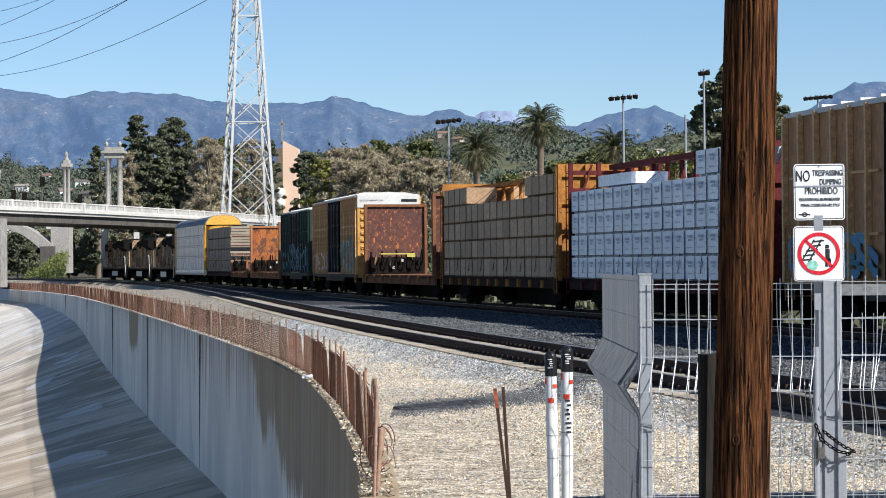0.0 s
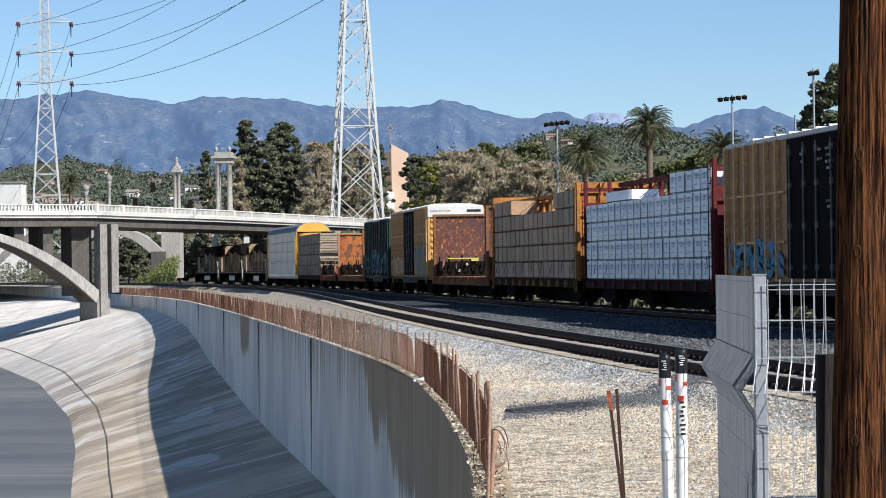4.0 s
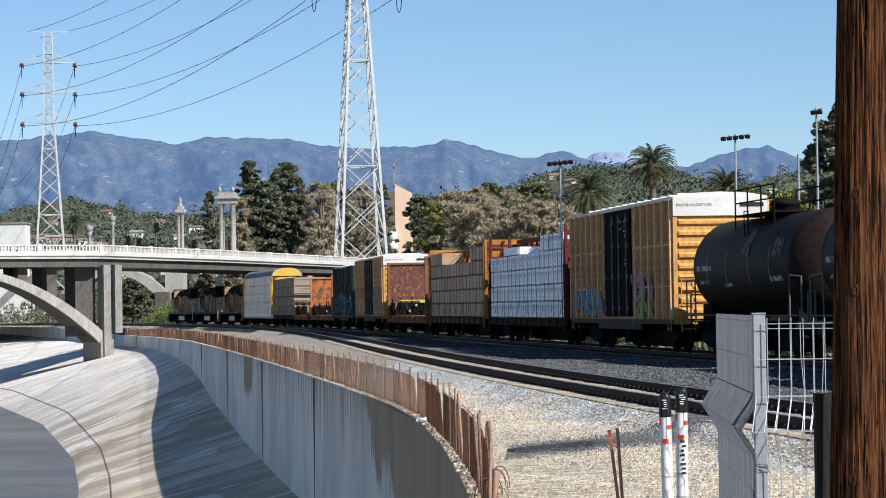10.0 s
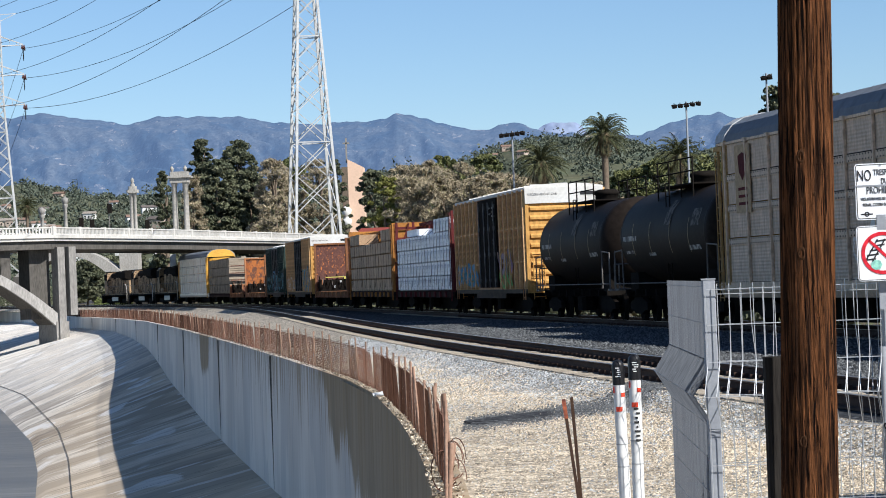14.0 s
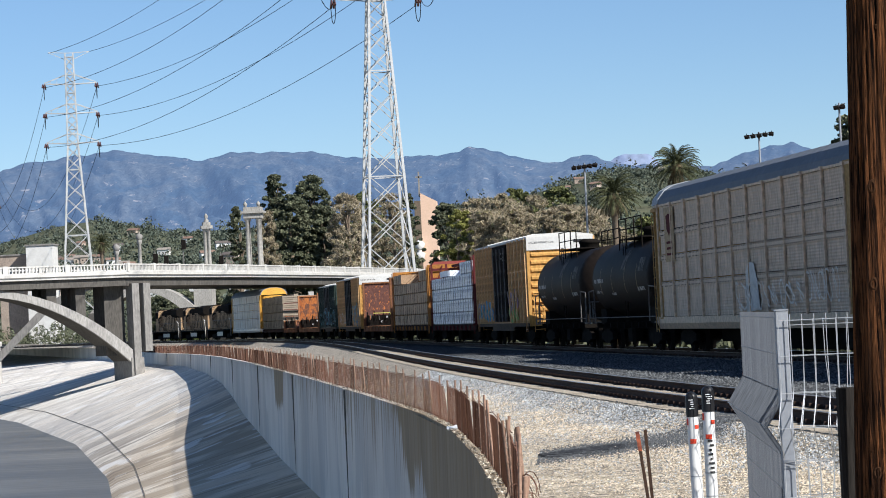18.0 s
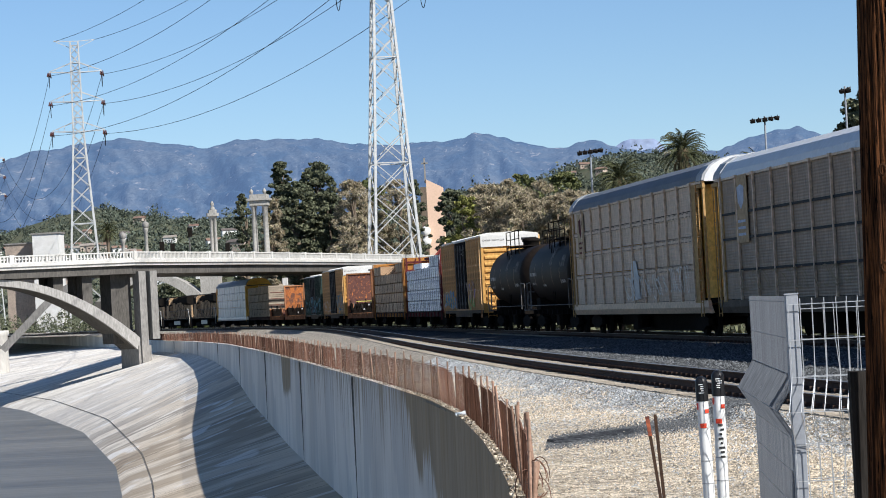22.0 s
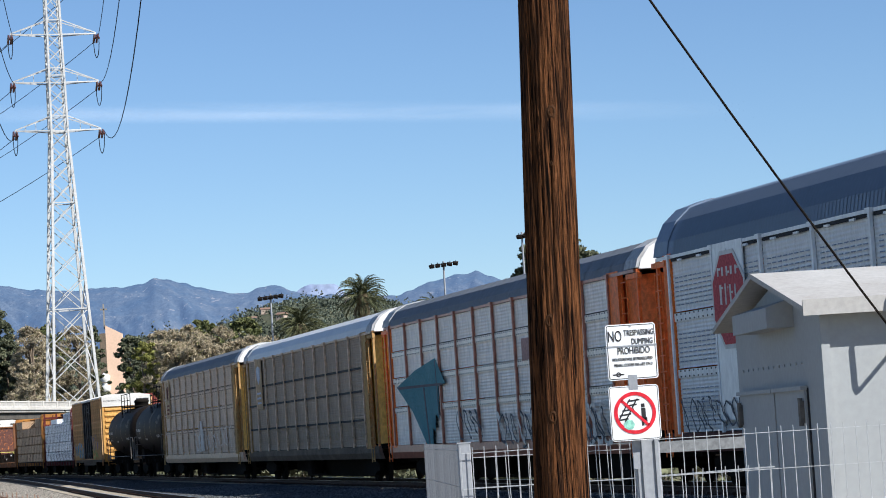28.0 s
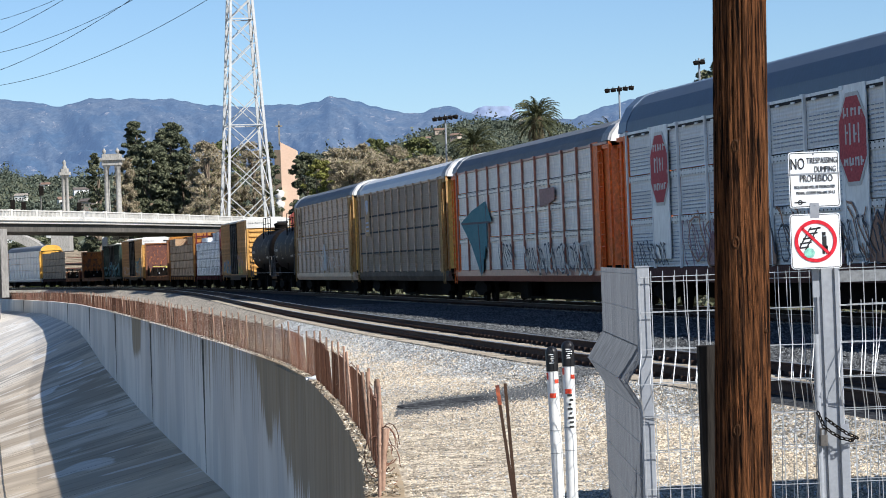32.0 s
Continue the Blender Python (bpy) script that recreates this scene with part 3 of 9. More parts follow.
def bed_z(x, y):
    """Height of the shoulder's surface beside the near track."""
    xw, nx = wall_x(y), near_x(y)
    a = min(xw + 1, nx - 2.2)
    if x < a:
        return -0.5
    if x < nx - 1.9:
        return -0.5 + 0.06 * (x - a) / max(0.01, nx - 1.9 - a)
    return -0.44 + 0.24 * min(1, (x - nx + 1.9) / 0.54)


def build_stones():
    rng = np.random.default_rng(21)
    out, pale, dark = [], [], []
    for k in range(175000):
        y = 22 + 70 * rng.random() ** 1.2
        xw, xn = wall_x(y) + 0.4, near_x(y) - 1.4
        if xn < xw:
            continue
        x = rng.uniform(xw, max(xw, min(xn, 0.165 * y + 0.5)))
        edge = (xn - x) / (1.3 + 0.9 * noise.noise((x * 0.6, y * 0.25, 4)))
        grey = 0.7 * max(0, 1 - edge) + 0.07 + (0.5 if y > 43 else 0.1) * max(0, noise.noise((x * 0.35, y * 0.12, 9)) + 0.25)
        if rng.random() < grey:
            pale.append((x, y, bed_z(x, y) + 0.009, rng.uniform(0.009, 0.021) * (1 + 0.018 * (y - 22))))
        else:
            out.append((x, y, bed_z(x, y) + 0.006, rng.uniform(0.008, 0.020) * (1 + 0.018 * (y - 22))))
    for k in range(46000):
        y = 36 + 85 * rng.random() ** 1.5
        x = rng.uniform(near_x(y) + 1.35, far_x(y) + 1.0)
        dark.append((x, y, -0.19, rng.uniform(0.02, 0.045)))
    for k in range(24000):
        u = rng.random()
        v = rng.normal() * 0.55
        x, y = -0.75 + 3.3 * u, 39.2 + 4.2 * u + 1.5 * v
        dark.append((x, y, bed_z(x, y) + 0.012, rng.uniform(0.012, 0.028)))
    scatter("gravel_stones", M["gravel_stone"], "loose tan gravel stones on the shoulder", np.array(out), 1)
    scatter("shoulder_stones", M["shoulder_stone"], "pale grey ballast stones strewn over the shoulder", np.array(pale), 3)
    scatter("ballast_stones", M["ballast_stone"], "loose grey ballast stones along the tracks", np.array(dark), 2)


build_ground()
build_stones()
track_near = build_track("track_near", near_x, -50, 480, "empty rusty railway track on pale ballast")
track_far = build_track("track_far", far_x, -50, 540, "railway track under the train")


# ---- the train ----
M["box_brown"] = surf("box_brown", (0.46, 0.245, 0.11), (0.35, 0.18, 0.085), 0.55, scale=0.5, fine=14, bump=0.1, stretch=(1, 1, 0.5), third=(0.18, 0.105, 0.06), third_scale=1.6, third_cut=0.64, spec=0.1)
M["box_yellow"] = surf("box_yellow", (0.55, 0.305, 0.095), (0.47, 0.255, 0.08), 0.7, scale=0.6, fine=14, bump=0.05, stretch=(1, 1, 0.4), third=(0.3, 0.17, 0.07), third_scale=2, third_cut=0.66)
M["box_green"] = surf("box_green", (0.028, 0.050, 0.042), (0.04, 0.052, 0.042), 0.5, scale=0.5, fine=14, bump=0.1, third=(0.10, 0.08, 0.055), third_scale=1.8, third_cut=0.63, spec=0.15)
M["white_paint"] = surf("white_paint", (0.66, 0.65, 0.62), (0.56, 0.54, 0.50), 0.6, scale=0.7, fine=14, bump=0.03, third=(0.38, 0.34, 0.28), third_scale=2.5, third_cut=0.70, grain=0.1)
M["rack_panel"] = surf("rack_panel", (0.64, 0.49, 0.36), (0.50, 0.385, 0.28), 0.6, 0.0, scale=0.35, fine=20, bump=0.1, stretch=(1, 1, 0.35), third=(0.30, 0.225, 0.15), third_scale=1.4, third_cut=0.64, grain=0.25, spec=0.12)
M["rack_pale"] = surf("rack_pale", (0.86, 0.77, 0.67), (0.72, 0.64, 0.55), 0.42, 0.0, scale=0.35, fine=20, bump=0.1, stretch=(1, 1, 0.35), third=(0.39, 0.33, 0.26), third_scale=1.4, third_cut=0.64, grain=0.2, spec=0.6)
M["rack_panel_dark"] = surf("rack_panel_dark", (0.33, 0.245, 0.175), (0.23, 0.17, 0.12), 0.55, 0.0, scale=0.35, fine=20, bump=0.1, stretch=(1, 1, 0.35), third=(0.12, 0.09, 0.062), third_scale=1.4, third_cut=0.62, grain=0.25, spec=0.12)
M["rack_roof"] = surf("rack_roof", (0.20, 0.215, 0.24), (0.155, 0.17, 0.19), 0.6, 0.0, scale=0.3, fine=20, bump=0.05, grain=0.1)
M["rack_roof_white"] = surf("rack_roof_white", (0.68, 0.69, 0.69), (0.6, 0.6, 0.6), 0.5, 0.0, scale=0.3, fine=20, bump=0.05, grain=0.08)
M["rack_tan"] = surf("rack_tan", (0.46, 0.33, 0.20), (0.38, 0.27, 0.16), 0.6, scale=0.6, fine=12, bump=0.05)
M["rack_red"] = surf("rack_red", (0.42, 0.16, 0.10), (0.34, 0.125, 0.075), 0.42, scale=0.6, fine=12, bump=0.05, spec=0.6)
M["rack_orange"] = surf("rack_orange", (0.85, 0.20, 0.035), (0.72, 0.16, 0.035), 0.55, scale=0.6, fine=12, bump=0.05)
M["rack_gold"] = surf("rack_gold", (0.72, 0.40, 0.065), (0.58, 0.31, 0.055), 0.55, scale=0.6, fine=12, bump=0.05, third=(0.35, 0.2, 0.08), third_scale=2, third_cut=0.66)
M["tank"] = surf("tank", (0.013, 0.0102, 0.0088), (0.025, 0.0185, 0.0145), 0.58, 0.0, scale=0.35, fine=16, bump=0.02, stretch=(1, 0.6, 1), third=(0.045, 0.037, 0.03), third_scale=1.7, third_cut=0.70, spec=0.045)
M["rust_panel"] = surf("rust_panel", (0.095, 0.052, 0.047), (0.135, 0.06, 0.045), 0.9, scale=0.9, fine=10, bump=0.2, stretch=(1, 1, 0.7), third=(0.50, 0.17, 0.05), third_scale=6.0, third_cut=0.575)
M["orange_panel"] = surf("orange_panel", (0.42, 0.15, 0.045), (0.26, 0.085, 0.035), 0.85, scale=0.9, fine=10, bump=0.2, stretch=(1, 1, 0.6), third=(0.13, 0.065, 0.045), third_scale=3.6, third_cut=0.50)
M["maroon"] = surf("maroon", (0.125, 0.027, 0.027), (0.085, 0.023, 0.024), 0.75, scale=0.7, fine=12, bump=0.1, third=(0.2, 0.08, 0.045), third_scale=2, third_cut=0.62)
M["tan_wrap"] = surf("tan_wrap", (0.44, 0.295, 0.18), (0.35, 0.23, 0.14), 0.6, scale=0.9, fine=12, bump=0.1, rand=0.2, spec=0.12)
M["white_wrap"] = surf("white_wrap", (0.80, 0.82, 0.86), (0.72, 0.745, 0.80), 0.4, scale=1.2, fine=12, bump=0.15, rand=0.08, spec=0.6)
M["deck_brown"] = surf("deck_brown", (0.055, 0.03, 0.024), (0.035, 0.021, 0.018), 0.9, scale=1, bump=0.1)
M["door_black"] = surf("door_black", (0.009, 0.008, 0.007), (0.016, 0.013, 0.011), 0.85, scale=1.0, fine=10, bump=0.1, spec=0.02)
M["box_post"] = surf("box_post", (0.70, 0.43, 0.20), (0.56, 0.335, 0.155), 0.55, scale=0.8, fine=14, bump=0.05, spec=0.1)
M["grey_scrawl"] = surf("grey_scrawl", (0.80, 0.76, 0.70), (0.62, 0.57, 0.50), 0.7, scale=3, bump=0)
M["dark_scrawl"] = surf("dark_scrawl", (0.10, 0.10, 0.11), (0.15, 0.15, 0.16), 0.7, scale=2, bump=0)
M["green_scrawl"] = surf("green_scrawl", (0.18, 0.36, 0.10), (0.25, 0.42, 0.14), 0.7, scale=2, bump=0)
M["orange_scrawl"] = surf("orange_scrawl", (0.42, 0.26, 0.18), (0.34, 0.20, 0.15), 0.7, scale=2, bump=0)
M["mauve_scrawl"] = surf("mauve_scrawl", (0.36, 0.23, 0.25), (0.3, 0.18, 0.21), 0.7, scale=2, bump=0)
M["lumber"] = surf("lumber", (0.36, 0.30, 0.225), (0.26, 0.215, 0.165), 0.85, scale=1.2, fine=12, bump=0.2, rand=0.1)
M["print_grey"] = surf("print_grey", (0.36, 0.40, 0.50), (0.50, 0.54, 0.62), 0.6, scale=2, bump=0)
M["print_black"] = surf("print_black", (0.03, 0.03, 0.035), (0.04, 0.04, 0.04), 0.6, scale=2, bump=0)
M["teal_paint"] = surf("teal_paint", (0.060, 0.19, 0.225), (0.10, 0.25, 0.28), 0.6, scale=1.2, bump=0)
M["blue_paint"] = surf("blue_paint", (0.10, 0.24, 0.37), (0.20, 0.33, 0.42), 0.7, scale=1.5, bump=0)
M["pink_paint"] = surf("pink_paint", (0.36, 0.20, 0.30), (0.26, 0.26, 0.17), 0.7, scale=1.5, bump=0)
M["red_sign"] = surf("red_sign", (0.50, 0.085, 0.095), (0.42, 0.10, 0.105), 0.6, scale=1.2, bump=0, third=(0.55, 0.35, 0.34), third_scale=3, third_cut=0.63)
M["loco_yellow"] = surf("loco_yellow", (0.46, 0.31, 0.18), (0.28, 0.19, 0.115), 0.7, scale=0.6, fine=12, bump=0.05, third=(0.03, 0.025, 0.02), third_scale=1.0, third_cut=0.54)
M["pale_rail"] = surf("pale_rail", (0.62, 0.58, 0.50), (0.5, 0.47, 0.4), 0.5, scale=3, bump=0)
M["loco_grey"] = surf("loco_grey", (0.16, 0.16, 0.16), (0.11, 0.11, 0.11), 0.6, scale=0.6, bump=0.05)

M["grime_dark"] = surf("grime_dark", (0.11, 0.082, 0.06), (0.06, 0.048, 0.038), 0.75, scale=1.5, bump=0.1)

CAR_HALF = 1.55
WHEELSETS = []


def add_truck(car, y, wheels):
    """Sideframes, bolster and springs of a bogie, and its two wheelsets."""
    fr = Solid()
    for sx in (-1, 1):
        fr.prism([(y - 1.25, 0.38), (y - 1.25, 0.62), (y - 0.5, 0.78), (y + 0.5, 0.78), (y + 1.25, 0.62), (y + 1.25, 0.38), (y + 0.9, 0.38), (y + 0.45, 0.25), (y - 0.45, 0.25), (y - 0.9, 0.38)], sx * 1.0, sx * 1.14, "x")
        for k in (-0.22, 0, 0.22):
            fr.bar((sx * 1.07, y + k, 0.3), (sx * 1.07, y + k, 0.56), 0.07, 6)
    fr.box(0, y, 0.62, 2.2, 0.36, 0.26)
    part("bogie", fr, M["black"], car)
    for k in (-0.88, 0.88):
        o = part("wheelset", wheels, None, car)
        o.matrix_basis = pose(0, y + k, 0.46)
        WHEELSETS.append((car, o, y + k))


def wheelset_mesh():
    w = Solid()
    for sx in (-1, 1):
        w.lathe([(0, 0.49), (0.03, 0.49), (0.035, 0.46), (0.13, 0.455), (0.135, 0.38), (0.09, 0.36), (0.09, 0.12), (0.16, 0.1)], (sx * 0.68, 0, 0), (sx * 1.0, 0, 0), 20)
    w.bar((-1.1, 0, 0), (1.1, 0, 0), 0.08, 8)
    w.box(0.8, 0.2, 0, 0.17, 0.06, 0.08).box(-0.8, -0.2, 0, 0.17, 0.06, 0.08)
    return w.mesh("wheelset", M["black"])


WHEELS = wheelset_mesh()


def underframe(car, length, gap, z=1.0, mat=None, truck_in=2.6):
    """Centre sill, couplers, hoses, steps and bogies."""
    u = Solid().box(0, 0, z - 0.18, 0.5, length, 0.36)
    for k in range(-4, 5):
        u.box(0, k * length / 9.5, z - 0.1, 2.7, 0.16, 0.2)
    part("underframe", u, M["black"], car)
    b0 = length / 2 - truck_in - 1.6
    # long dark boxes added to close the bright gap below the floor
    part("brake_gear", Solid().box(0, 0, z - 0.42, 0.7, 2 * b0, 0.5, ch=0.05).box(0, 0, z - 0.72, 0.5, 1.6 * b0, 0.3).box(-0.7, 0.3 * b0, z - 0.5, 0.5, 1.1, 0.5, ch=0.12).box(0.6, -0.3 * b0, z - 0.5, 0.6, 0.8, 0.5, ch=0.1), M["black"], car)
    for e in (-1, 1):
        c = Solid().box(0, e * (length / 2 + gap / 4), 0.84, 0.24, gap / 2, 0.24).box(0, e * (length / 2 + gap / 2 - 0.12), 0.84, 0.34, 0.3, 0.3, ch=0.06)
        part("coupler", c, M["black"], car)
        h = Solid().tube([(0.3, e * length / 2, 0.8), (0.33, e * (length / 2 + 0.2), 0.5), (0.25, e * (length / 2 + gap / 2), 0.4)], 0.03)
        part("brake_hose", h, M["black"], car)
        add_truck(car, e * (length / 2 - truck_in), WHEELS)


def ladder(parent, x, y, z0, z1, mat, side="x", w=0.45, step=0.42):
    l = Solid()
    for k in (-w / 2, w / 2):
        a = (x, y + k) if side == "x" else (x + k, y)
        l.bar((a[0], a[1], z0), (a[0], a[1], z1), 0.018, 5)
    n = int((z1 - z0) / step)
    for i in range(n + 1):
        z = z0 + 0.1 + i * step
        a = ((x, y - w / 2), (x, y + w / 2)) if side == "x" else ((x - w / 2, y), (x + w / 2, y))
        l.bar((*a[0], z), (*a[1], z), 0.016, 5)
    part("ladder", l, mat, parent)


def writing(parent, text, size, m, mat, name="lettering"):
    cu = bpy.data.curves.new("lettering", "FONT")
    cu.body, cu.size, cu.extrude, cu.offset = text, size, 0.002, size * 0.001
    ob = bpy.data.objects.new("lettering", cu)
    dg = bpy.context.evaluated_depsgraph_get()
    me = bpy.data.meshes.new_from_object(ob.evaluated_get(dg))
    bpy.data.objects.remove(ob)
    me.materials.clear()
    me.materials.append(mat)
    o = new(name, me)
    o.parent = parent
    o.matrix_basis = m
    return o


REAR = Matrix(((1, 0, 0, 0), (0, 0, -1, 0), (0, 1, 0, 0), (0, 0, 0, 1)))    # text plane on the rear end


def on_rear(x, z, y):
    return Matrix.Translation((x, y, z)) @ REAR


def scrawl(parent, y0, y1, z0, z1, mat, seed, n=6, w=0.09, x=CAR_HALF, off=0.075):
    """Loose looping brush strokes sprayed on the car's left side."""
    rnd = random.Random(seed)
    for k in range(n):
        s = Solid()
        y = y0 + (y1 - y0) * (k + rnd.uniform(0.2, 0.8)) / n
        a, zc = rnd.uniform(0, 6.28), (z0 + z1) / 2
        ry, rz = abs(y1 - y0) / n * rnd.uniform(0.4, 0.75), (z1 - z0) / 2 * rnd.uniform(0.6, 1.0)
        turns = rnd.uniform(0.55, 1.1)
        pts = [(y + ry * math.cos(a + 6.28 * turns * i / 14) + 0.2 * ry * math.sin(i * 1.7), zc + rz * math.sin(a * 1.3 + 6.28 * turns * i / 14)) for i in range(15)]
        rows = []
        for i in range(len(pts)):
            p, q = pts[max(i - 1, 0)], pts[min(i + 1, len(pts) - 1)]
            d = Vector((q[0] - p[0], q[1] - p[1])).normalized()
            rows.append([(-x - off, pts[i][0] - d.y * w * e, pts[i][1] + d.x * w * e) for e in (-0.5, 0.5)])
        s.sheet(rows, smooth=False)
        off += 0.0005
        part("painted_scrawl", s, mat, parent, "faded sprayed scrawl")


def box_car(label, side, end, roof, coupled=20.6, stripe=True, z1=5.05, post_mat=None):
    car = thing("box_car", None, label, "freight car", "train")
    gap = 2.0
    L = coupled - gap
    h = CAR_HALF
    underframe(car, L, gap)
    part("side_wall", Solid().box(-h + 0.05, 0, (0.95 + z1) / 2, 0.06, L, z1 - 0.95), side, car)
    part("side_wall", Solid().box(h - 0.05, 0, (0.95 + z1) / 2, 0.06, L, z1 - 0.95), side, car)
    r = Solid().prism([(-h - 0.02, z1), (-h - 0.02, z1 + 0.05), (-h * 0.6, z1 + 0.15), (0, z1 + 0.19), (h * 0.6, z1 + 0.15), (h + 0.02, z1 + 0.05), (h + 0.02, z1)], -L / 2, L / 2)
    for k in range(1, 14):
        r.box(0, -L / 2 + k * L / 14, z1 + 0.17, 2.2, 0.07, 0.06)
    part("roof", r, roof, car)
    part("side_sill", Solid().box(-h, 0, 1.03, 0.1, L, 0.16).box(-h + 0.02, 0, 0.85, 0.06, L * 0.42, 0.2), M["grime_dark"], car)
    part("side_sill", Solid().box(h, 0, 1.03, 0.1, L, 0.16), M["grime_dark"], car)
    part("eave", Solid().box(-h, 0, z1 - 0.02, 0.08, L, 0.1).box(h, 0, z1 - 0.02, 0.08, L, 0.1), roof, car)
    # upright posts
    post = Solid().box(0, 0, (1.1 + z1) / 2, 0.13, 0.11, z1 - 1.15).mesh("side_post", post_mat or side)
    n = 16
    for i in range(n + 1):
        y = -L / 2 + 0.1 + i * (L - 0.2) / n
        if abs(y) < 2.6:
            continue
        for sx in (-1, 1):
            part("side_post", post, None, car).matrix_basis = pose(sx * (h + 0.05), y, 0)
    for z in (2.2, 3.55):
        for y in (-L / 4 - 1.2, L / 4 + 1.2):
            part("side_rail", Solid().box(-h - 0.03, y, z, 0.05, L / 2 - 3.2, 0.06), post_mat or side, car)
    # double plug door
    d = part("door", Solid().box(-h - 0.01, 1.22, (1.1 + z1) / 2, 0.1, 2.36, z1 - 1.3), M["door_black"], car, "dark double plug door")
    d2 = part("door", Solid().box(-h - 0.01, -1.22, (1.1 + z1) / 2, 0.1, 2.36, z1 - 1.3), M["door_black"], car)
    for y in (2.0, 0.6, -0.6, -2.0):
        b = Solid().bar((-h - 0.1, y, 1.2), (-h - 0.1, y, z1 - 0.25), 0.03, 6)
        for z in (1.5, 2.6, 3.7, 4.6):
            b.box(-h - 0.08, y, z, 0.08, 0.2, 0.16)
        part("lock_bar", b, M["steel_dull"], d if y > 0 else d2)
    # ends: flat sheet with horizontal corrugations
    for e in (-1, 1):
        c = Solid().box(0, e * (L / 2 - 0.06), (0.95 + z1) / 2, 2 * h - 0.1, 0.08, z1 - 0.95)
        en = part("end_wall", c, end, car)
        for k in range(9):
            z = 1.25 + k * 0.36
            rb = Solid().prism([(e * (L / 2 - 0.04), z), (e * (L / 2 + 0.06), z + 0.07), (e * (L / 2 + 0.06), z + 0.16), (e * (L / 2 - 0.04), z + 0.25)], -h + 0.18, h - 0.18, "x")
            part("corrugation", rb, end, en)
        for sx in (-1, 1):
            part("corner_post", Solid().box(sx * (h - 0.06), e * (L / 2 - 0.03), (0.95 + z1) / 2, 0.14, 0.12, z1 - 0.95), end, car)
        if stripe:
            part("roof_band", Solid().box(0, e * (L / 2 + 0.01), z1 - 0.28, 2 * h + 0.02, 0.12, 0.62), roof, car)
        ladder(car, -h + 0.45, e * (L / 2 + 0.09), 0.7, 2.4, M["box_yellow"], "y")
        ladder(car, -h - 0.08, e * (L / 2 - 0.4), 0.7, 2.4, side, "x")
        part("crossover_step", Solid().box(0, e * (L / 2 + 0.3), 1.1, 2.4, 0.3, 0.04), M["black"], car)
    if stripe:
        y = -L / 2 - 0.074
        writing(car, "EXCESS HEIGHT CAR", 0.125, on_rear(-h + 0.10, z1 - 0.28, y), M["print_black"])
        part("plate_mark", Solid().box(h - 0.5, y, z1 - 0.24, 0.8, 0.008, 0.14), M["print_black"], car)
    return car


